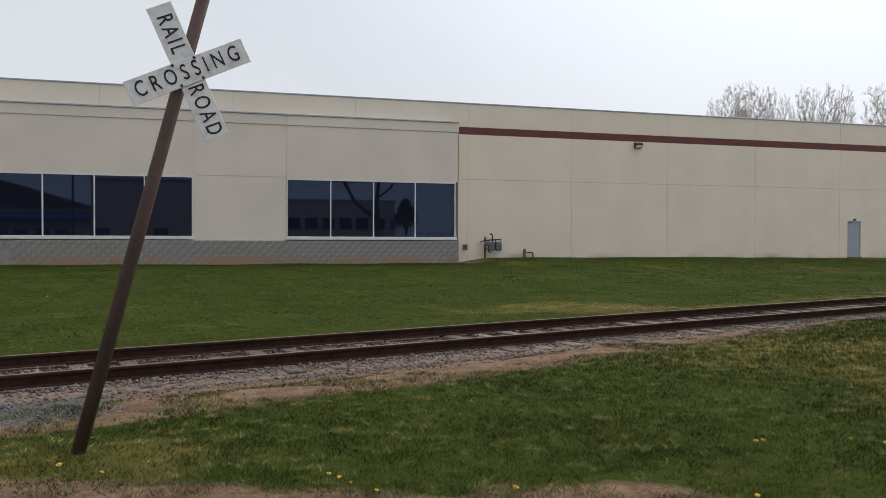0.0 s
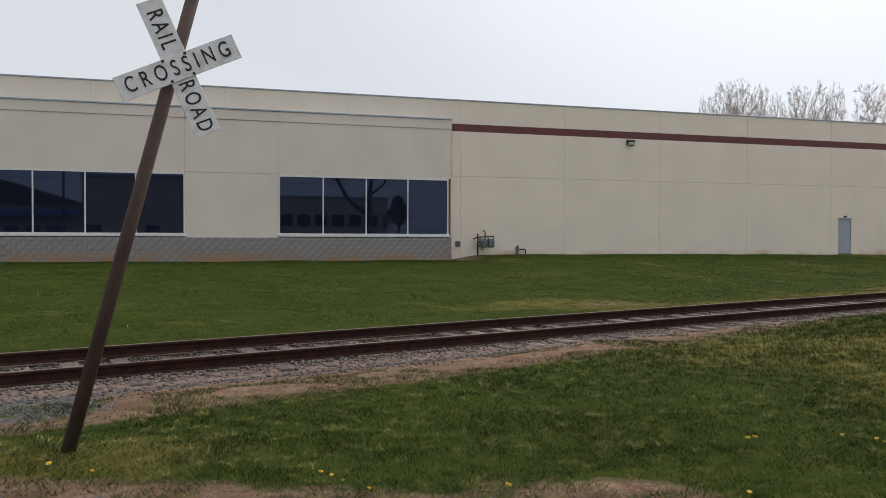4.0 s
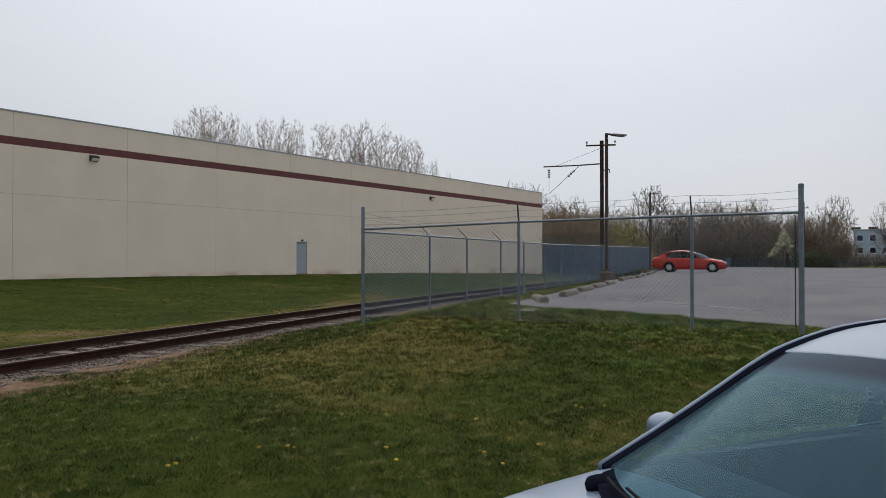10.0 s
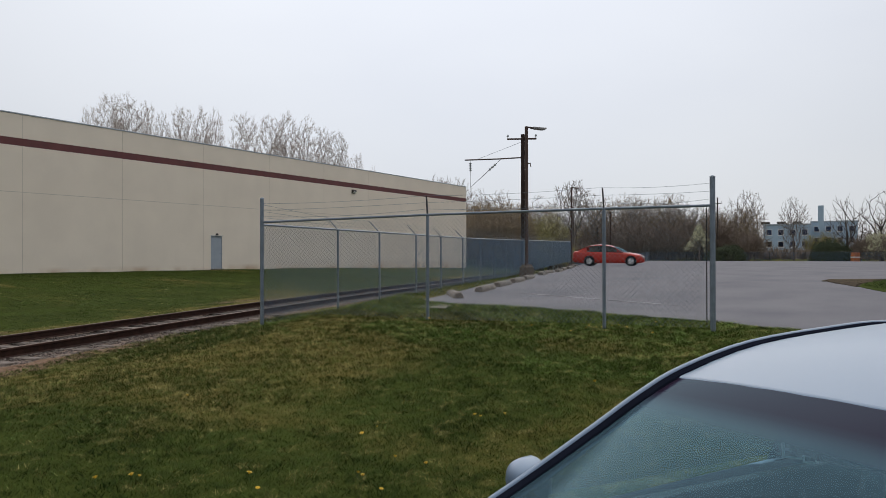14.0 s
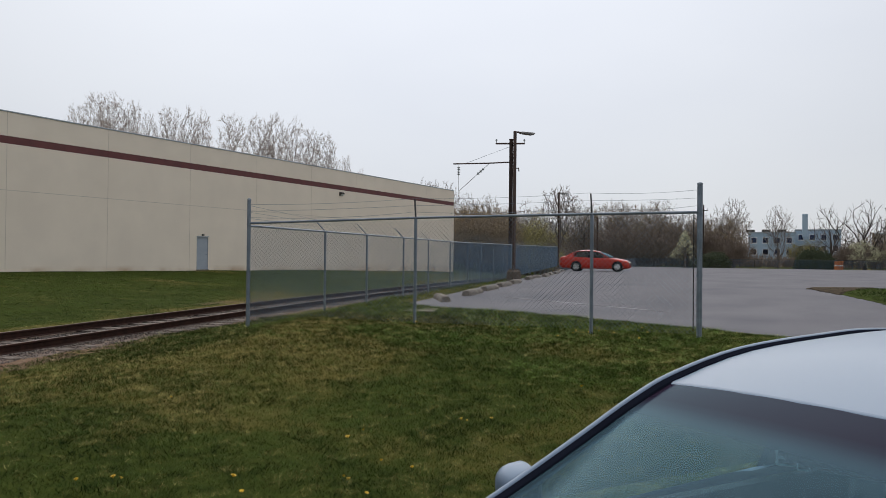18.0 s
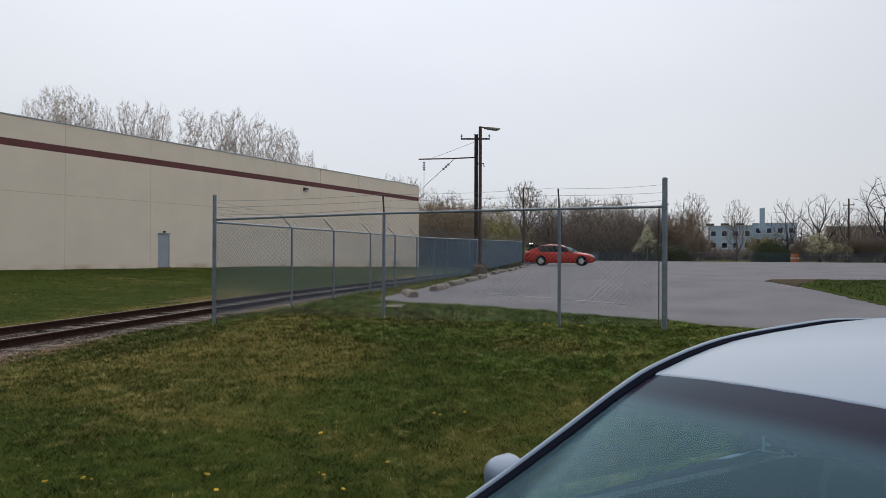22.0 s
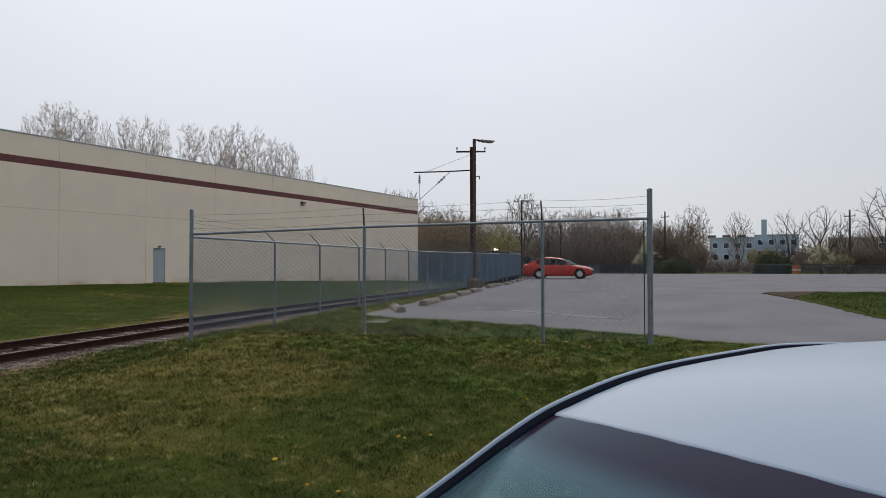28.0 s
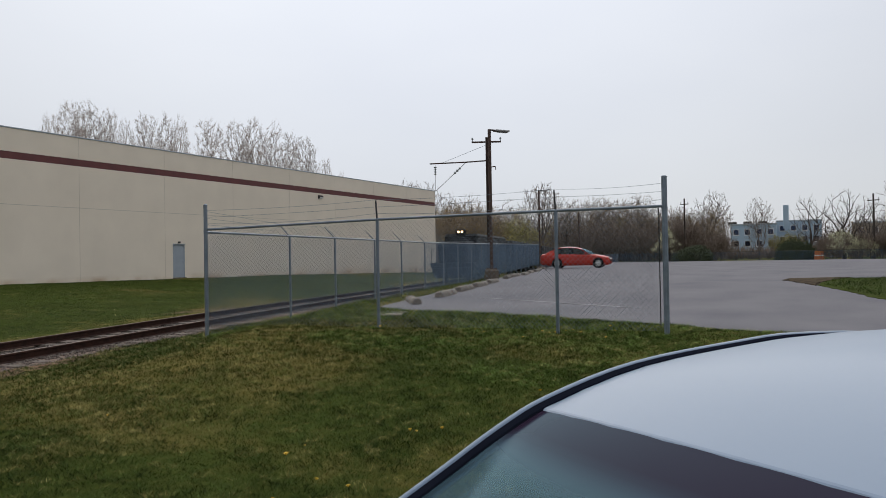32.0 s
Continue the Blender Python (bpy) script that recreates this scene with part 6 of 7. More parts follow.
BARE = [(59.7, 6.1, 118, 0, 0.9), (61.3, 5.9, 121, 1, 0.9), (70.2, 5.75, 92, 4, 0.95), (82.5, 4.55, 100, 0, 0.95), (85.6, 3.95, 96, 1, 0.85), (88.9, 3.9, 94, 2, 0.85), (90.95, 4.3, 90, 3, 0.85), (92.6, 3.5, 96, 2, 0.8), (93.9, 3.2, 105, 1, 0.9), (94.9, 5.4, 90, 3, 0.9), (97.0, 4.6, 95, 0, 1.0), (99.5, 4.2, 100, 2, 0.9), (74.7, 4.5, 98, 0, 0.8), (77.4, 4.45, 100, 1, 0.8), (80.2, 3.5, 100, 0, 0.85), (72.4, 4.2, 100, 2, 0.7)]
stand(bare, BARE, 10.0)
thin = [reach_tree("slim leafless tree in the brown belt of woods", 230 + i, BARK_WOOD, TWIG_BROWN, 10.0, 0.14, 4.8, base=0.12, points=260, tip_r=0.010, bend=0.12, twigs=5, twig=0.055, width=0.010, bud=BUD_OLIVE if i else None, bud_size=0.05, bud_n=2) for i in range(3)]
THIN = [(62.4 + 0.9 * i, tr.uniform(3.0, 4.3), 122 + tr.uniform(-4, 10), i % 3, tr.uniform(0.9, 1.25)) for i in range(21)] + [(62.9 + 0.42 * i, (4.75 if i < 6 else 3.7 if i < 20 else 4.4 if i < 37 else 3.5) * tr.uniform(0.80, 1.03), 104 + tr.uniform(-8, 16), i % 3, tr.uniform(0.8, 1.15)) for i in range(48)]
THIN += [(80.3 + 0.4 * i, tr.uniform(2.5, 3.5), 104 + tr.uniform(-6, 8), i % 3, tr.uniform(0.8, 1.1)) for i in range(8)] + [(90.2 + 0.7 * i, tr.uniform(1.6, 2.5), 112 + tr.uniform(-6, 8), i % 3, 1.1) for i in range(14)]
stand(thin, [q for q in THIN if abs(q[0] - 70.1) > 0.8], 10.0)

# brown thicket behind the car park, olive by the track
thicket = [tree("brown leafless thicket shrub behind the car park", "shrub", 300 + i, BARK_DARK, TWIG_BROWN, 7.0, 0.07, width=0.014, forks=4, lean=0.3, first=0.1, twig=0.7, upward=0.3, depth=2, stems=7, spread_base=1.1, bud=BUD_OLIVE if i == 2 else None, bud_size=0.06, bud_n=3) for i in range(3)]
first_used = [False] * 3
az = 62.6
while az < 101:
    for row in range(2):
        a2 = az + tr.uniform(-0.5, 0.5)
        kind = 2 if a2 < 66.0 else tr.choice((0, 1))
        el = 4.5 if a2 < 65.2 else 2.4 if a2 < 72 else 2.9 if a2 < 80 else 2.0 if a2 < 83.2 else 0.15 if a2 < 87.2 else 0.9 if a2 < 90 else 1.7
        r = (93 if row == 0 else 108) + tr.uniform(-5, 5)
        if a2 < 67:
            r = 88 + 6 * row
        h = (r * math.tan(radians(el)) + 0.9) * tr.uniform(0.75, 1.05)
        x, y = polar(a2, r)
        m = Matrix.LocRotScale((x, y, gz(x, y) - 0.1), Euler((0, 0, tr.uniform(0, 6))), (h / 7 * 1.25, h / 7 * 1.25, h / 7))
        if not first_used[kind]:
            thicket[kind].matrix_basis, first_used[kind] = m, True
        else:
            copy_thing(thicket[kind], m).matrix_basis = m
    az += 0.95
wood = []
for _ in range(24000):
    a2, r = tr.uniform(61, 103) if tr.random() < 0.6 else tr.uniform(61, 73), tr.uniform(112, 150)
    x, y = polar(a2, r)
    h = 1.3 + r * math.tan(radians((4.0 if a2 < 66 else 2.7 if a2 < 80.5 else 2.0 if a2 < 83.4 else 0.0 if a2 < 90 else 0.8))) * tr.random() ** 0.6
    o = Vector((x, y, tr.uniform(-0.5, 0.6 * h)))
    wood.append((o, o + Vector((tr.gauss(0, 0.5), tr.gauss(0, 0.5), 0.25 * h + tr.uniform(0.4, 1.6)))))
tagged(new("far_woods", sliver_mesh("far_woods", wood, TWIG_BROWN, 0.065, 6)), "dense brown leafless woods far behind the car park", "woods", kind="stuff")

# budding yellow-green trees near the track
green = tree("young tree with fresh yellow-green leaves", "tree", 410, BARK_DARK, TWIG_BROWN, 7.0, 0.12, bud=BUD_GREEN, bud_size=0.07, bud_n=4, width=0.015, forks=4, lean=0.36, first=0.15, twig=0.6, upward=0.12, depth=2, stems=3, spread_base=0.5)
GREEN = [(68.0, 4.5, 96), (67.2, 3.9, 92), (66.3, 2.8, 96), (68.7, 2.35, 84), (69.3, 1.9, 83), (64.9, 2.6, 90), (87.4, 1.7, 104), (76.2, 3.0, 104)]
for i, (az, el, r) in enumerate(GREEN):
    x, y = polar(az, r)
    h = r * math.tan(radians(el)) + 0.9
    m = Matrix.LocRotScale((x, y, gz(x, y) - 0.05), Euler((0, 0, i * 1.3)), (h / 7 * 1.2, h / 7 * 1.2, h / 7))
    if i == 0:
        green.matrix_basis = m
    else:
        copy_thing(green, m).matrix_basis = m

pear = [crown_tree("small conical tree in pale greenish-white blossom", 420, BARK_DARK, TWIG_GREY, 4.0, 0.07, 2.6, base=0.10, limbs=8, subs=5, twigs=5, sprays=4, width=0.008, cone=True, bud=BLOSSOM, bud_size=0.06, bud_n=4)]
stand(pear, [(79.3, 1.95, 78, 0, 1.45)], 4.0)
blossom = [crown_tree("low round tree in pale blossom by the far fence", 431, BARK_DARK, TWIG_GREY, 4.0, 0.07, 4.2, base=0.08, limbs=9, subs=5, twigs=5, sprays=4, width=0.008, bud=BLOSSOM, bud_size=0.06, bud_n=4)]
stand(blossom, [(90.8, 1.35, 84, 0, 0.95), (92.0, 0.75, 84, 0, 1.2)], 4.0)


def bush(seed):
    t = thing("bush", pose(0, 0, 0), "dark evergreen bush at the edge of the car park", "bush", "evergreen bushes")
    r = random.Random(seed)
    verts, faces = [], []
    for _ in range(9000):
        a, b = r.uniform(0, 2 * math.pi), math.acos(r.uniform(0, 1))
        lump = 1 + 0.22 * noise.noise((math.cos(a) * 2 + seed, math.sin(a) * 2, b * 2))
        rad = lump * r.uniform(0.72, 1.03)
        c = Vector((math.cos(a) * math.sin(b) * rad, math.sin(a) * math.sin(b) * rad, math.cos(b) * rad))
        u = Vector((r.gauss(0, 1), r.gauss(0, 1), r.gauss(0, 1))).normalized() * 0.026
        v = u.orthogonal().normalized() * 0.022
        k = len(verts)
        verts += [c - u, c + v, c + u, c - v]
        faces.append((k, k + 1, k + 2, k + 3))
    part("foliage", quick_mesh("foliage", verts, faces, LEAF_DARK), LEAF_DARK, t)
    stems = [(Vector((0, 0, 0)), Vector((0.5 * math.cos(a), 0.5 * math.sin(a), 0.6)), 0.03, 0.015, 1) for a in np.linspace(0, 6, 7)]
    part("stems", rods_mesh("stems", stems, BARK_DARK, 5), BARK_DARK, t)
    return t


for i, (az, el, r, w) in enumerate(((81.3, 0.75, 82, 1.8), (80.5, 0.45, 84, 1.3), (87.7, 1.05, 86, 1.7), (88.4, 0.8, 85, 1.5))):
    x, y = polar(az, r)
    ob = bush(50 + i)
    h = r * math.tan(radians(el)) + 0.75
    ob.matrix_basis = Matrix.LocRotScale((x, y, gz(x, y) - 0.05), None, (w, w, h))

# ---- far buildings ----
BLUE_WALL = mat("pale_blue_render", (0.37, 0.47, 0.58), (0.33, 0.43, 0.54), 0.4, 0.9)
TAN_WALL = mat("tan_brick_far", (0.36, 0.31, 0.25), (0.30, 0.26, 0.21), 0.4, 0.9)


def far_block(label, az, r, turn, w, d, h, wall, floors, cols, chimney=None):
    x, y = polar(az, r)
    t = thing("apartment_building", pose(x, y, -1.0, 0, 0, turn), label, "building")
    part("wall", Shape().box(0, d, -w / 2, w / 2, 0, h), wall, t)
    part("roof", Shape().cbox(-0.15, d + 0.15, -w / 2 - 0.15, w / 2 + 0.15, h, h + 0.35, 0.04), COPING, t)
    for fl in range(floors):
        for c in range(cols):
            yc, zc = -w / 2 + (c + 0.5) * w / cols, h - 1.75 - 2.9 * fl
            wn_ = part("window", Shape().cbox(-0.06, 0.02, yc - 0.68, yc + 0.68, zc - 0.75, zc + 0.75, 0.02), WHITE_FRAME, t)
            part("pane", Shape().box(-0.09, -0.05, yc - 0.58, yc + 0.58, zc - 0.65, zc + 0.65), WINDOW_GLASS, wn_)
            part("sill", Shape().cbox(-0.16, 0.0, yc - 0.75, yc + 0.75, zc - 0.85, zc - 0.75, 0.02), WHITE_FRAME, wn_)
    if chimney:
        cy, ch = chimney
        part("chimney", Shape().cbox(1.0, 3.0, cy - 0.62, cy + 0.62, h - 1, h + ch, 0.05), BLUE_WALL, t)
        for k in range(3):
            part("roof_vent", Shape().cbox(3, 4.5, -w / 2 + 2 + 3.6 * k, -w / 2 + 4 + 3.6 * k, h + 0.3, h + 1.0, 0.05), DARK_METAL, t)
    return t


far_block("pale blue three-storey block behind bare trees", 85.2, 200, 4, 10.6, 14, 8.7, BLUE_WALL, 3, 4, (-7.5, 4.7))
far_block("pale blue side wing of the far block", 88.15, 214, 4, 10.6, 14, 9.8, BLUE_WALL, 3, 4)
far_block("long tan building behind bare trees", 95.0, 190, -4, 24, 14, 8.0, TAN_WALL, 2, 8)


def utility_pole(az, r, el):
    x, y = polar(az, r)
    h = r * math.tan(radians(el)) + 1.2
    t = thing("utility_pole", pose(x, y, gz(x, y)), "weathered wooden utility pole with a crossarm", "pole", "utility poles")
    part("shaft", Shape().tube([(0, 0, -0.5), (0, 0, h)], [0.13, 0.08], 8), POLE_WOOD, t)
    part("crossarm", Shape().cbox(-0.6, 0.6, -0.05, 0.05, h - 0.72, h - 0.63, 0.01), POLE_WOOD, t, at=pose(0, 0, 0, 0, 0, 60))
    for u in (-0.52, 0.52):
        part("insulator", insulator(Shape(), (u * 0.5, u * 0.866, h - 0.6), (u * 0.5, u * 0.866, h - 0.4), 2, 0.06), GLASS_INS, t)
    return t


for az, r, el in ((80.6, 92, 3.85), (92.7, 88, 3.6), (72.0, 96, 2.6)):
    utility_pole(az, r, el)

# fence and orange barrels at the far edge of the car park
far_fence = thing("fence", pose(0, 0, 0), "low-contrast chain-link fence at the far edge of the car park", "fence", "fences")
FAR = [(26.8, -14.35), (46.5, -16.2)] + [(47 + 0.35 * k, -20 - 4 * k) for k in range(12)]
for (xa, ya), (xb, yb) in zip(FAR[:-1], FAR[1:]):
    za, zb = gz(xa, ya), gz(xb, yb)
    part("chain_link", fabric((xa, ya), (xb, yb), za, zb, 1.0, 0.10, 0.006, GALV_BLUE), GALV_BLUE, far_fence)
    part("top_rail", Shape().tube([(xa, ya, za + 1.02), (xb, yb, zb + 1.02)], 0.018, 5), DARK_METAL, far_fence)
    part("post", Shape().tube([(xb, yb, zb - 0.2), (xb, yb, zb + 1.04)], 0.025, 6), DARK_METAL, far_fence)
ORANGE = mat("orange_plastic", (0.55, 0.16, 0.03), rough=0.6)
for az, r in ((89.3, 84), (89.5, 84.6)):
    x, y = polar(az, r)
    bl = thing("traffic_barrel", pose(x, y, gz(x, y)), "orange plastic barrel by the far fence", "barrel", "orange barrels")
    part("drum", Shape().tube([(0, 0, 0), (0, 0, 0.3), (0, 0, 0.6), (0, 0, 0.95)], [0.32, 0.31, 0.29, 0.26], 14), ORANGE, bl)
    part("band", Shape().tube([(0, 0, 0.42), (0, 0, 0.55)], 0.306, 14), WHITE_FRAME, bl)

# ---- across the road behind the camera: what the dark windows mirror ----
SHOP_WALL = mat("light_tan_brick", (0.50, 0.41, 0.33), (0.42, 0.34, 0.27), 0.6, 0.9)
AWNING_BLUE = mat("blue_awning_cloth", (0.05, 0.10, 0.30), (0.04, 0.08, 0.25), 2.0, 0.8)
for ox, ow, oh, wz, ol in ((-20.0, 22, 8.0, 3.2, "tan flat-roofed building across the road"), (-50.4, 15, 10.9, 1.2, "large tan building across the road"), (-71.0, 26, 6.4, 1.0, "low shop with a gabled roof across the road")):
    opposite = thing("shop_building", pose(ox, -92, -0.6), ol, "building", "buildings across the road")
    part("wall", Shape().box(-ow / 2, ow / 2, -14, 0, 0, oh), SHOP_WALL, opposite)
    if oh > 7:
        part("parapet", Shape().cbox(-ow / 2 - 0.2, ow / 2 + 0.2, -14.2, 0.15, oh, oh + 0.4, 0.03), COPING, opposite)
    else:
        part("gable_roof", Shape().loft([[(-ow / 2 - 0.4, y, oh), (0, y, oh + 4.2), (ow / 2 + 0.4, y, oh)] for y in (0.6, -14.4)]), DARK_METAL, opposite)
        part("awning", Shape().loft([[(-ow / 2, 0.0, 5.6), (ow / 2, 0.0, 5.6), (ow / 2, 0.0, 5.2), (-ow / 2, 0.0, 5.2)], [(-ow / 2, 1.6, 4.9), (ow / 2, 1.6, 4.9), (ow / 2, 1.6, 4.4), (-ow / 2, 1.6, 4.4)]]), AWNING_BLUE, opposite, "blue shop awning")
    for k in range(int(ow / 2.9)):
        if oh > 9 and k % 3:
            continue
        x = -ow / 2 + 0.6 + 2.9 * k
        w_ = part("window", Shape().cbox(x, x + 2.3, -0.02, 0.06, wz, wz + 2.1, 0.02), COPING, opposite)
        part("pane", Shape().box(x + 0.1, x + 2.2, 0.06, 0.08, wz + 0.1, wz + 2.0), WINDOW_GLASS, w_)

street_tree = thing("tree", pose(-16.8, -66, gz(-16.8, -66)), "large bare tree with a heavy side limb across the road", "tree")
part("trunk", Shape().tube([(0, 0, -0.2), (0.1, 0, 3.0), (-0.05, 0, 6.5), (0.3, 0.2, 10.5), (0.2, 0, 14)], [0.42, 0.34, 0.29, 0.2, 0.1], 10), BARK_BLACK, street_tree, smooth=True)
part("limb", Shape().tube([(0, 0, 4.0), (-1.6, 0, 5.0), (-3.2, 0.1, 6.4), (-4.4, 0.1, 8.6), (-6.0, 0, 11.0)], [0.40, 0.34, 0.29, 0.22, 0.12], 8), BARK_BLACK, street_tree, smooth=True)
part("limb", Shape().tube([(0, 0, 6.8), (1.8, 0.3, 8.2), (3.0, 0.2, 10.5), (3.6, 0, 12.5)], [0.18, 0.15, 0.11, 0.06], 8), BARK_BLACK, street_tree, smooth=True)
st_rng = random.Random(77)
st_tw = []
for base_p in [Vector(p) for p in ((-4.4, 0.1, 8.6), (-6, 0, 11), (3, 0.2, 10.5), (3.6, 0, 12.5), (0.3, 0.2, 10.5), (0.2, 0, 14))]:
    for _ in range(40):
        d = Vector((st_rng.gauss(0, 1), st_rng.gauss(0, 1), st_rng.gauss(0.5, 0.7))).normalized()
        st_tw.append((base_p, base_p + d * st_rng.uniform(1.0, 3.2), 0.03, 0.008, 1))
part("branching", rods_mesh("branching", st_tw, BARK_BLACK, 3), BARK_BLACK, street_tree)["kind"] = "stuff"
spruce = crown_tree("dark conifer standing across the road", 471, BARK_DARK, TWIG_BROWN, 7.3, 0.12, 4.2, base=0.06, limbs=10, subs=5, twigs=5, sprays=4, width=0.03, cone=True, bud=LEAF_DARK, bud_size=0.12, bud_n=6)
spruce.matrix_basis = pose(-9.6, -80, gz(-9.6, -80)) @ Matrix.Diagonal((1.7, 1.7, 1.0, 1.0))
road_pole = thing("utility_pole", pose(-54.5, -62, gz(-54.5, -62)), "dark wooden utility pole across the road", "pole", "utility poles")
part("shaft", Shape().tube([(0, 0, -0.3), (0, 0, 11.0)], [0.17, 0.12], 8), POLE_WOOD, road_pole)
part("crossarm", Shape().cbox(-1.1, 1.1, -0.05, 0.05, 10.1, 10.25, 0.01), POLE_WOOD, road_pole)
wires = thing("overhead_line", pose(0, 0, 0), "overhead wires along the road", "overhead wires")
for z in (8.2, 9.0):
    part("wire", Shape().tube([(-90 + 12 * k, -62, z - 0.5 * math.sin(math.pi * (k % 4) / 4)) for k in range(12)], 0.03, 4), DARK_METAL, wires)


# ---- block base of the office front ----
block_me = Shape().cbox(-0.1985, 0.1985, -0.05, 0.05, -0.0985, 0.0985, 0.005)
block_me.v = [(x, y + (0.012 * noise.noise((x * 9, 3.1, z * 9)) if y < 0 else 0), z) for x, y, z in block_me.v]
block_me = block_me.mesh("block")
block_me.materials.append(BLOCK)
base_wall = thing("base_wall", pose(0, 0, 0), "split-face grey concrete block base under the office windows", "wall", kind="structure")
part("mortar_core", Shape().box(-52, -24.44, AY - 0.035, AY + 0.25, -1.0, 0.9), MORTAR, base_wall)
for course in range(6):
    for k in range(50):
        x = -24.64 - 0.4 * k - (0.2 if course % 2 else 0)
        part("block", block_me, BLOCK, base_wall, at=pose(x, AY - 0.03, 0.80 - 0.2 * course))
part("far_blocks", Shape().box(-52, -44.9, AY - 0.07, AY, -0.9, 0.9), BLOCK, base_wall)


# ---- grass, stones and dandelions ----
def mask_at(arr, x, y):
    i = np.clip(np.searchsorted(GY, y) - 1, 0, len(GY) - 1)
    j = np.clip(np.searchsorted(GX, x) - 1, 0, len(GX) - 1)
    return arr[i, j]


def height_at(x, y):
    i = np.clip(np.searchsorted(GY, y) - 1, 0, len(GY) - 2)
    j = np.clip(np.searchsorted(GX, x) - 1, 0, len(GX) - 2)
    u, v = (x - GX[j]) / (GX[j + 1] - GX[j]), (y - GY[i]) / (GY[i + 1] - GY[i])
    return gzz[i, j] * (1 - u) * (1 - v) + gzz[i, j + 1] * u * (1 - v) + gzz[i + 1, j] * (1 - u) * v + gzz[i + 1, j + 1] * u * v


nrng = np.random.default_rng(5)


def blades(x, y, tall, wide, lean):
    n = len(x)
    z = height_at(x, y)
    a = nrng.uniform(0, 2 * np.pi, n)
    h = tall * nrng.uniform(0.55, 1.3, n)
    w = wide * nrng.uniform(0.6, 1.3, n)
    lx, ly = nrng.normal(0, lean, n) * h, nrng.normal(0, lean, n) * h
    c, s = np.cos(a) * w / 2, np.sin(a) * w / 2
    v = np.stack([np.stack([x - c, y - s, z - 0.01], -1), np.stack([x + c, y + s, z - 0.01], -1), np.stack([x + lx, y + ly, z + h], -1)], 1)
    return v.reshape(-1, 3), np.arange(3 * n).reshape(-1, 3)


def lawn(name, count, turn, reach, tall, wide, pick, material, label, lean=1.25):
    a, r = nrng.uniform(*turn, count), nrng.uniform(*reach, count)
    x, y = -33.5 + r * np.sin(np.radians(a)), -36.4 + r * np.cos(np.radians(a))
    keep = pick(x, y)
    x, y, r = x[keep], y[keep], r[keep]
    hf = 0.5 + 1.0 * patches(x, y, 0.22, 9) * (0.6 + 0.8 * patches(x, y, 0.9, 19))
    v, f = blades(x, y, tall * hf * (0.7 + 0.05 * np.minimum(r, 14)), wide * (0.55 + 0.09 * r), lean)
    tagged(new(name, quick_mesh(name, v, f, material)), label, "grass", kind="stuff")


def green_spot(x, y):
    p = (y - track_y(x)) / 1.035
    bare_soil = mask_at(g_dirt, x, y) + 0.9 * patches(x, y, 0.5, 4) * 0.6
    stony = mask_at(g_gravel, x, y) + 0.5 * patches(x, y, 0.4, 7)
    lotside = (x > lot_front(y) + 0.04) & (y < fence_y(x) - 0.9)
    return (bare_soil < 1.05) & (stony < 1.0) & (np.abs(p) > 1.9) & ~lotside & ~((y > -0.6) | ((y > -0.75) & (x < -24.4)))


def dry_spot(x, y):
    d = mask_at(g_dry_lift, x, y) + 0.55 * patches(x, y, 0.9, 12) + 0.35 * patches(x, y, 0.3, 13)
    return green_spot(x, y) & (d + nrng.normal(0, 0.08, len(x)) > 0.78)


GRASS = grass_mat("green_grass_blades", (0.026, 0.045, 0.011), (0.078, 0.112, 0.029), (0.25, 0.22, 0.08), 0.545)
GRASS_DRY = grass_mat("straw_grass_blades", (0.098, 0.115, 0.032), (0.165, 0.17, 0.056), (0.34, 0.30, 0.13), 0.53)
lawn("lawn_grass", 800000, (-60, 108), (2.2, 19), 0.030, 0.0062, lambda x, y: green_spot(x, y) & (y < track_y(x)) & (x > -42), GRASS, "short mown green lawn grass")
# brighter blades added over the lawn to lift its tone beside the car park
lawn("edge_grass", 300000, (44, 108), (5, 19), 0.030, 0.0062, lambda x, y: green_spot(x, y) & (x > lot_front(y) - 6.8 + 5.6 * patches(x, y, 1.1, 41)) & (y < fence_y(x) + 0.8) & (y < track_y(x)), grass_mat("bright_grass_blades", (0.105, 0.165, 0.036), (0.165, 0.235, 0.060), (0.28, 0.28, 0.10), 0.56), "bright green grass along the edge of the car park", 2.6)
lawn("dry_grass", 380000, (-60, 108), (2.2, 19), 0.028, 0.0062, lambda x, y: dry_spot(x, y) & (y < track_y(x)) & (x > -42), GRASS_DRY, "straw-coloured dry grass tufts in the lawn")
GRASS_BANK = grass_mat("bank_grass_blades", (0.020, 0.043, 0.0085), (0.052, 0.088, 0.018), (0.16, 0.155, 0.05), 0.60, 0.8, 1.22, 0.45)
lawn("bank_grass", 460000, (-30, 72), (9, 50), 0.017, 0.0062, lambda x, y: green_spot(x, y) & (y > track_y(x)) & (x > -48), GRASS_BANK, "green grass on the bank below the warehouse", 2.4)
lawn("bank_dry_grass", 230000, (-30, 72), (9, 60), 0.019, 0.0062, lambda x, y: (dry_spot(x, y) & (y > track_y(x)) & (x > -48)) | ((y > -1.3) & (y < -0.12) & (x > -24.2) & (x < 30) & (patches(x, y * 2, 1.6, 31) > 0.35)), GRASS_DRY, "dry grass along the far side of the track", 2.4)
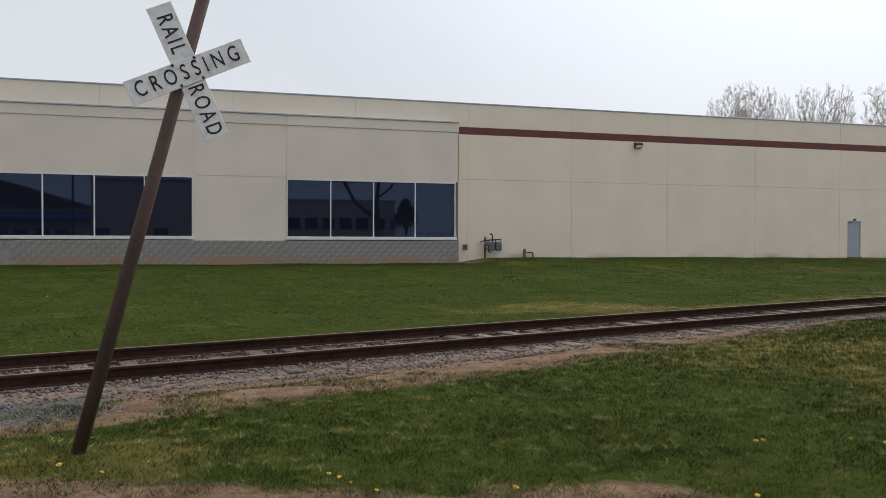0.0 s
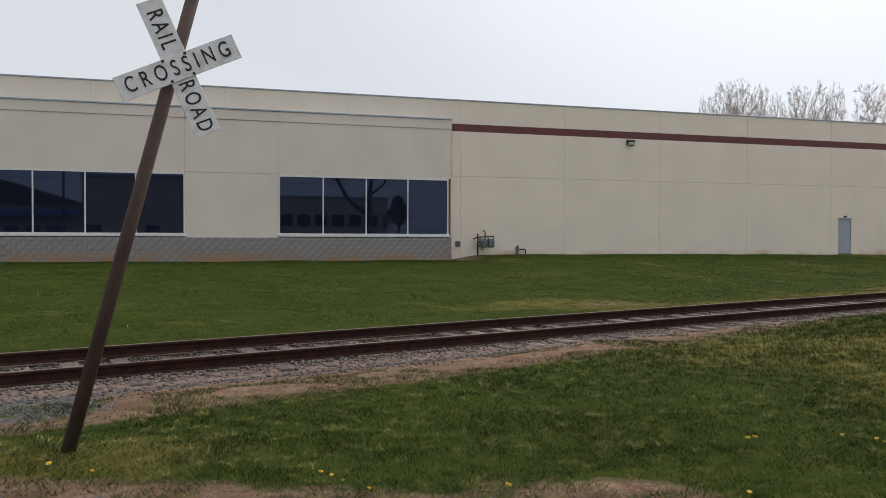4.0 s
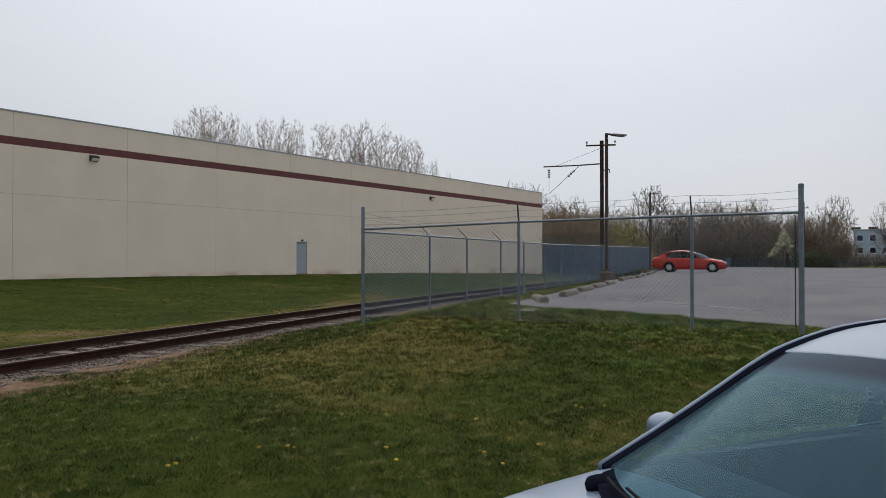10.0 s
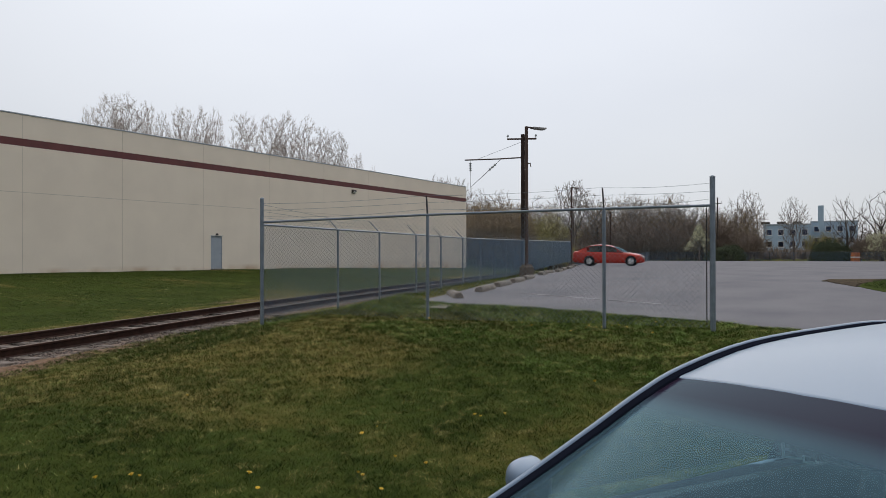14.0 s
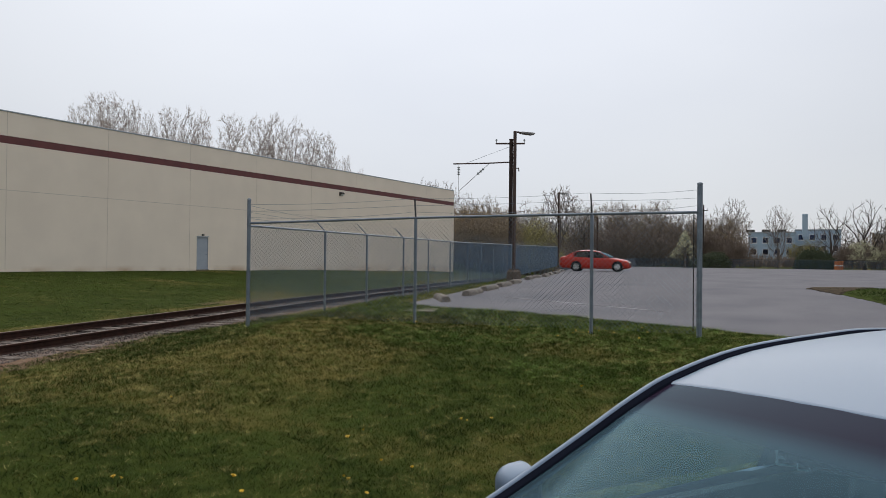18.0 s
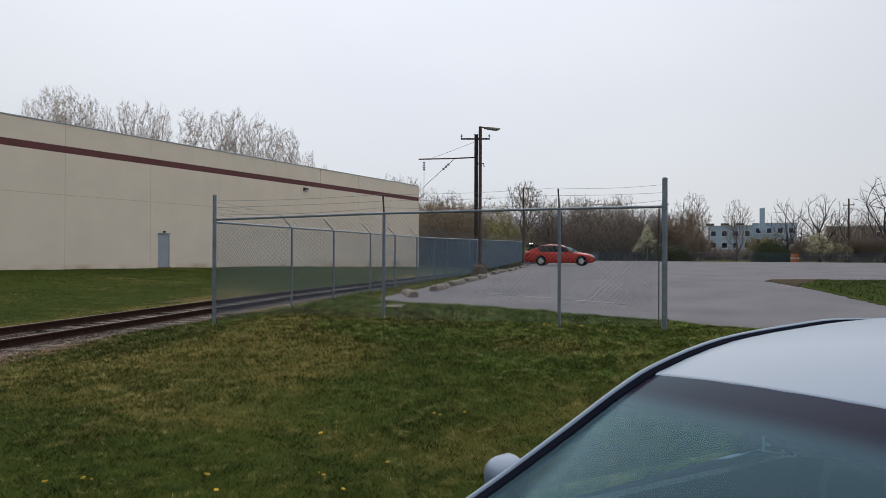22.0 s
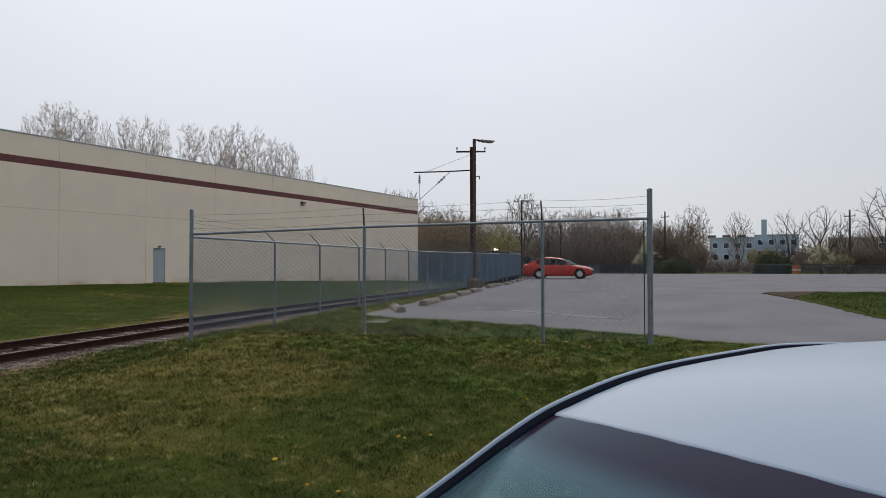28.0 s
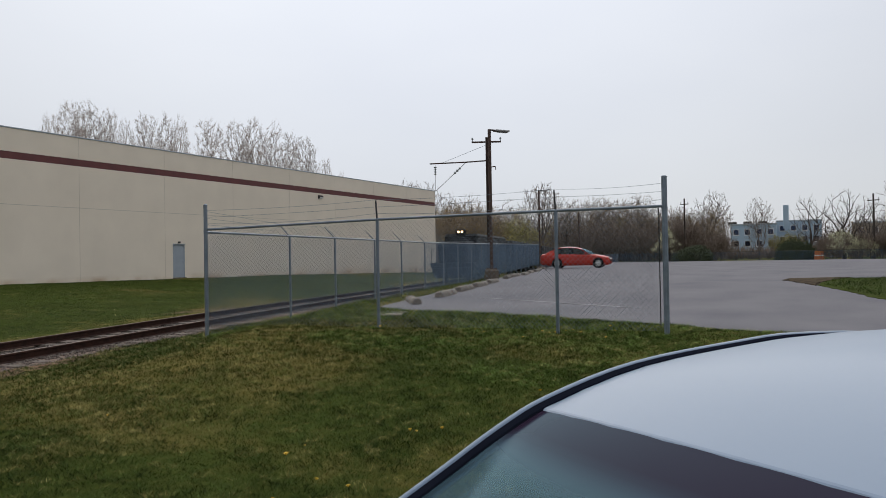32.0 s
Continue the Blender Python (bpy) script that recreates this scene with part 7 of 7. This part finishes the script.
lawn("verge_grass", 90000, (48, 70), (12, 70), 0.06, 0.0062, lambda x, y: (y < fence_y(x) + 1.2) & (y > fence_y(x) - 1.1), grass_mat("verge_grass_blades", (0.062, 0.088, 0.022), (0.13, 0.155, 0.042), (0.25, 0.22, 0.09), 0.56), "rough grass verge under the long fence")

# the strip in the car park
ik = 45000
iu, iv = nrng.random(ik), nrng.random(ik)
ia, ib, ic, id_ = [np.array(p) for p in ((-22.3, -39.2), (-8.1, -35.6), (1.8, -51.8), (-17.8, -57.8))]
ip = (ia + (ib - ia) * iu[:, None]) * (1 - iv[:, None]) + (id_ + (ic - id_) * iu[:, None]) * iv[:, None]
ip = ip[~((ip[:, 0] > -11) & (ip[:, 1] > -36.6)) | (nrng.random(ik) < 0.2)]
bv, bf = blades(ip[:, 0], ip[:, 1], 0.06, 0.016, 1.2)
bz = np.array([lot_z(x, y) for x, y in ip]) + 0.055
bv[:, 2] += np.repeat(bz - height_at(ip[:, 0], ip[:, 1]), 3)
tagged(new("strip_grass", quick_mesh("strip_grass", bv, bf, GRASS_BANK)), "short grass growing on the strip in the car park", "grass", kind="stuff")

# ballast
OCTA = np.array([(1, 0, 0), (-1, 0, 0), (0, 1, 0), (0, -1, 0), (0, 0, 1), (0, 0, -1)], float)
OFACE = np.array([(0, 2, 4), (2, 1, 4), (1, 3, 4), (3, 0, 4), (2, 0, 5), (1, 2, 5), (3, 1, 5), (0, 3, 5)])


def stones(name, x, y, z, size, label, material=STONE):
    n = len(x)
    k = OCTA[None] * (size[:, None, None] * nrng.uniform(0.55, 1.25, (n, 6, 3)))
    a = nrng.uniform(0, 6.28, n)
    c, s = np.cos(a)[:, None], np.sin(a)[:, None]
    t = nrng.uniform(-0.8, 0.8, n)[:, None]
    vx, vy, vz = k[..., 0] * c - k[..., 1] * s, k[..., 0] * s + k[..., 1] * c, k[..., 2]
    vx, vz = vx * np.cos(t) - vz * np.sin(t), vx * np.sin(t) + vz * np.cos(t)
    v = np.stack([vx + x[:, None], vy + y[:, None], vz * 0.8 + z[:, None]], -1).reshape(-1, 3)
    f = (np.arange(n)[:, None, None] * 6 + OFACE[None]).reshape(-1, 3)
    tagged(new(name, quick_mesh(name, v, f, material)), label, "gravel", kind="stuff")


sn = 76000
sx = nrng.uniform(-46, 8, sn)
sp = np.where(nrng.random(sn) < 0.45, nrng.uniform(-0.72, 0.72, sn), np.where(nrng.random(sn) < 0.62, -0.85 - np.abs(nrng.normal(0, 0.5, sn)), 0.85 + np.abs(nrng.normal(0, 0.3, sn))))
sy = track_y(sx) + sp * 1.035
inside = np.abs(sp) < 0.85
keep = nrng.random(sn) < np.where(inside, 0.42, 0.35 + 0.65 * patches(sx, sy, 1.3, 3))
sx, sy, sp = sx[keep], sy[keep], sp[keep]
sz = np.where(np.abs(sp) < 1.3, np.maximum(height_at(sx, sy), rail_z(sx) - np.where(np.abs(sp) < 0.85, nrng.uniform(0.165, 0.215, len(sx)), 0.155 + 0.11 * np.clip(np.abs(sp) - 0.95, 0, 1))), height_at(sx, sy)) + 0.005
stones("ballast", sx, sy, sz, nrng.uniform(0.012, 0.034, len(sx)) * (1 - 0.45 * smooth01(1.3, 2.2, np.abs(sp))), "grey crushed stone ballast between and beside the rails")
bed_rows = []
for x in np.arange(-60, 120, 2.0):
    dy = float(track_y(x + 0.5) - track_y(x - 0.5))
    nrm = Vector((-dy, 1, 0)).normalized()
    c = Vector((x, float(track_y(x)), float(rail_z(x))))
    bed_rows.append([c + nrm * u + Vector((0, 0, v)) for u, v in ((2.0, -0.44), (1.35, -0.185), (0.95, -0.162), (0.84, -0.175), (0.66, -0.215), (-0.66, -0.215), (-0.84, -0.175), (-0.95, -0.162), (-1.35, -0.185), (-2.0, -0.44))])
BED = mat("ballast_bed", (0.19, 0.125, 0.088), (0.095, 0.064, 0.049), 9.0, 0.95, bump=1.0, bump_scale=38)
tagged(part("ballast_bed", Shape().loft(bed_rows, closed=False), BED), "grey ballast bed of the railway track", "ballast", kind="structure")
gn = 90000
gx_, gy_ = nrng.uniform(-40, -30, gn), nrng.uniform(-37.5, -27.6, gn)
ok = (mask_at(g_gravel, gx_, gy_) + 0.5 * patches(gx_, gy_, 0.4, 7)) > 0.80
stones("gravel", gx_[ok], gy_[ok], height_at(gx_[ok], gy_[ok]), nrng.uniform(0.006, 0.017, int(ok.sum())), "loose blue-grey gravel at the roadside", island_mat("blue_grey_gravel", (0.045, 0.046, 0.051), (0.165, 0.164, 0.172), 0.9))

# dandelions
YELLOW = mat("dandelion_yellow", (0.72, 0.47, 0.02), (0.62, 0.38, 0.015), 30.0, 0.7)
STEM = mat("dandelion_stem", (0.09, 0.13, 0.04), rough=0.7)
FLOWERS = [(-34.5, -31.53), (-34.43, -31.56), (-34.38, -31.7), (-34.24, -31.86), (-31.31, -31.64), (-31.25, -31.65), (-30.57, -31.79), (-30.4, -31.94), (-30.36, -31.96), (-33.39, -32.02), (-31.98, -32.51), (-32.42, -32.63), (-36.23, -30.95), (-35.94, -31.12), (-29.94, -32.6), (-29.46, -33.2), (-29.5, -33.27), (-29.69, -33.55), (-28.62, -32.62), (-28.28, -32.55), (-28.99, -33.2), (-29.02, -33.5), (-28.43, -30.25), (-27.61, -33.19), (-27.57, -33.23), (-27.45, -33.42), (-22.68, -32.77), (-22.63, -32.84), (-22.44, -33.69), (-22.63, -31.51)]
FLOWERS += [(cx + random.Random(k).gauss(0, 0.35), cy + random.Random(k + 50).gauss(0, 0.3)) for k, (cx, cy) in enumerate([(-22.7, -32.8), (-22.75, -30.1), (-22.8, -33.6), (-22.9, -32.2)] * 3 + [(-29.6, -33.0), (-26.0, -33.6)])]
head_s = Shape()
for k in range(14):
    a = 2 * math.pi * k / 14
    for rad, lift, wd in ((0.024, 0.006, 0.007), (0.016, 0.012, 0.006)):
        u, v = Vector((math.cos(a), math.sin(a), 0)), Vector((-math.sin(a), math.cos(a), 0))
        head_s.add([v * wd, u * rad + v * wd * 0.8 + Vector((0, 0, lift)), u * rad - v * wd * 0.8 + Vector((0, 0, lift)), -v * wd], [(0, 1, 2, 3)])
head_s.tube([(0, 0, -0.008), (0, 0, 0.012)], [0.008, 0.012], 8)
flower = thing("dandelion", pose(*FLOWERS[0], 0), "yellow dandelion flower in the lawn", "flower", "dandelions")
part("flower_head", head_s, YELLOW, flower, at=pose(0, 0, 0.085, 12, 8, 0))
part("stem", Shape().tube([(0, 0, -0.02), (0.006, 0.003, 0.05), (0, 0, 0.085)], 0.0025, 5), STEM, flower)
frng = random.Random(8)
for i, (x, y) in enumerate(FLOWERS):
    z = float(height_at(np.array([x]), np.array([y]))[0])
    m = Matrix.LocRotScale((x, y, z - 0.01), Euler((radians(frng.uniform(-8, 8)), radians(frng.uniform(-8, 8)), frng.uniform(0, 6))), (frng.uniform(0.55, 0.9),) * 3)
    if i == 0:
        flower.matrix_basis = m
    else:
        copy_thing(flower, m).matrix_basis = m


# ---- what moves: the train, along the track towards the crossing ----
LIGHT_X = [(0.0, 128.0), (6.0, 106.5), (12.0, 85.0), (19.0, 60.4), (23.0, 46.8), (25.0, 40.2), (28.0, 28.4), (29.0, 24.4), (30.0, 20.0), (31.0, 15.4), (32.0, 10.2)]


def on_track(x):
    a = math.degrees(math.atan2(float(track_y(x - 3) - track_y(x + 3)), -6.0))
    pitch = math.degrees(math.atan2(float(rail_z(x - 3) - rail_z(x + 3)), 6.0))
    return pose(x, float(track_y(x)), float(rail_z(x)) + 0.002, 0, -pitch, a)


def motions():
    times = [t for t, _ in LIGHT_X] + [9.0, 15.0, 17.0, 21.0, 26.5]
    for back, ob in [(0.0, loco)] + [(17.2 + 14.6 * k, w) for k, w in enumerate(wagons)]:
        rows = []
        for t in sorted(times):
            x = float(np.interp(t, [r[0] for r in LIGHT_X], [r[1] for r in LIGHT_X])) + back
            rows.append((t, on_track(x)))
        walk(ob, rows)


motions()
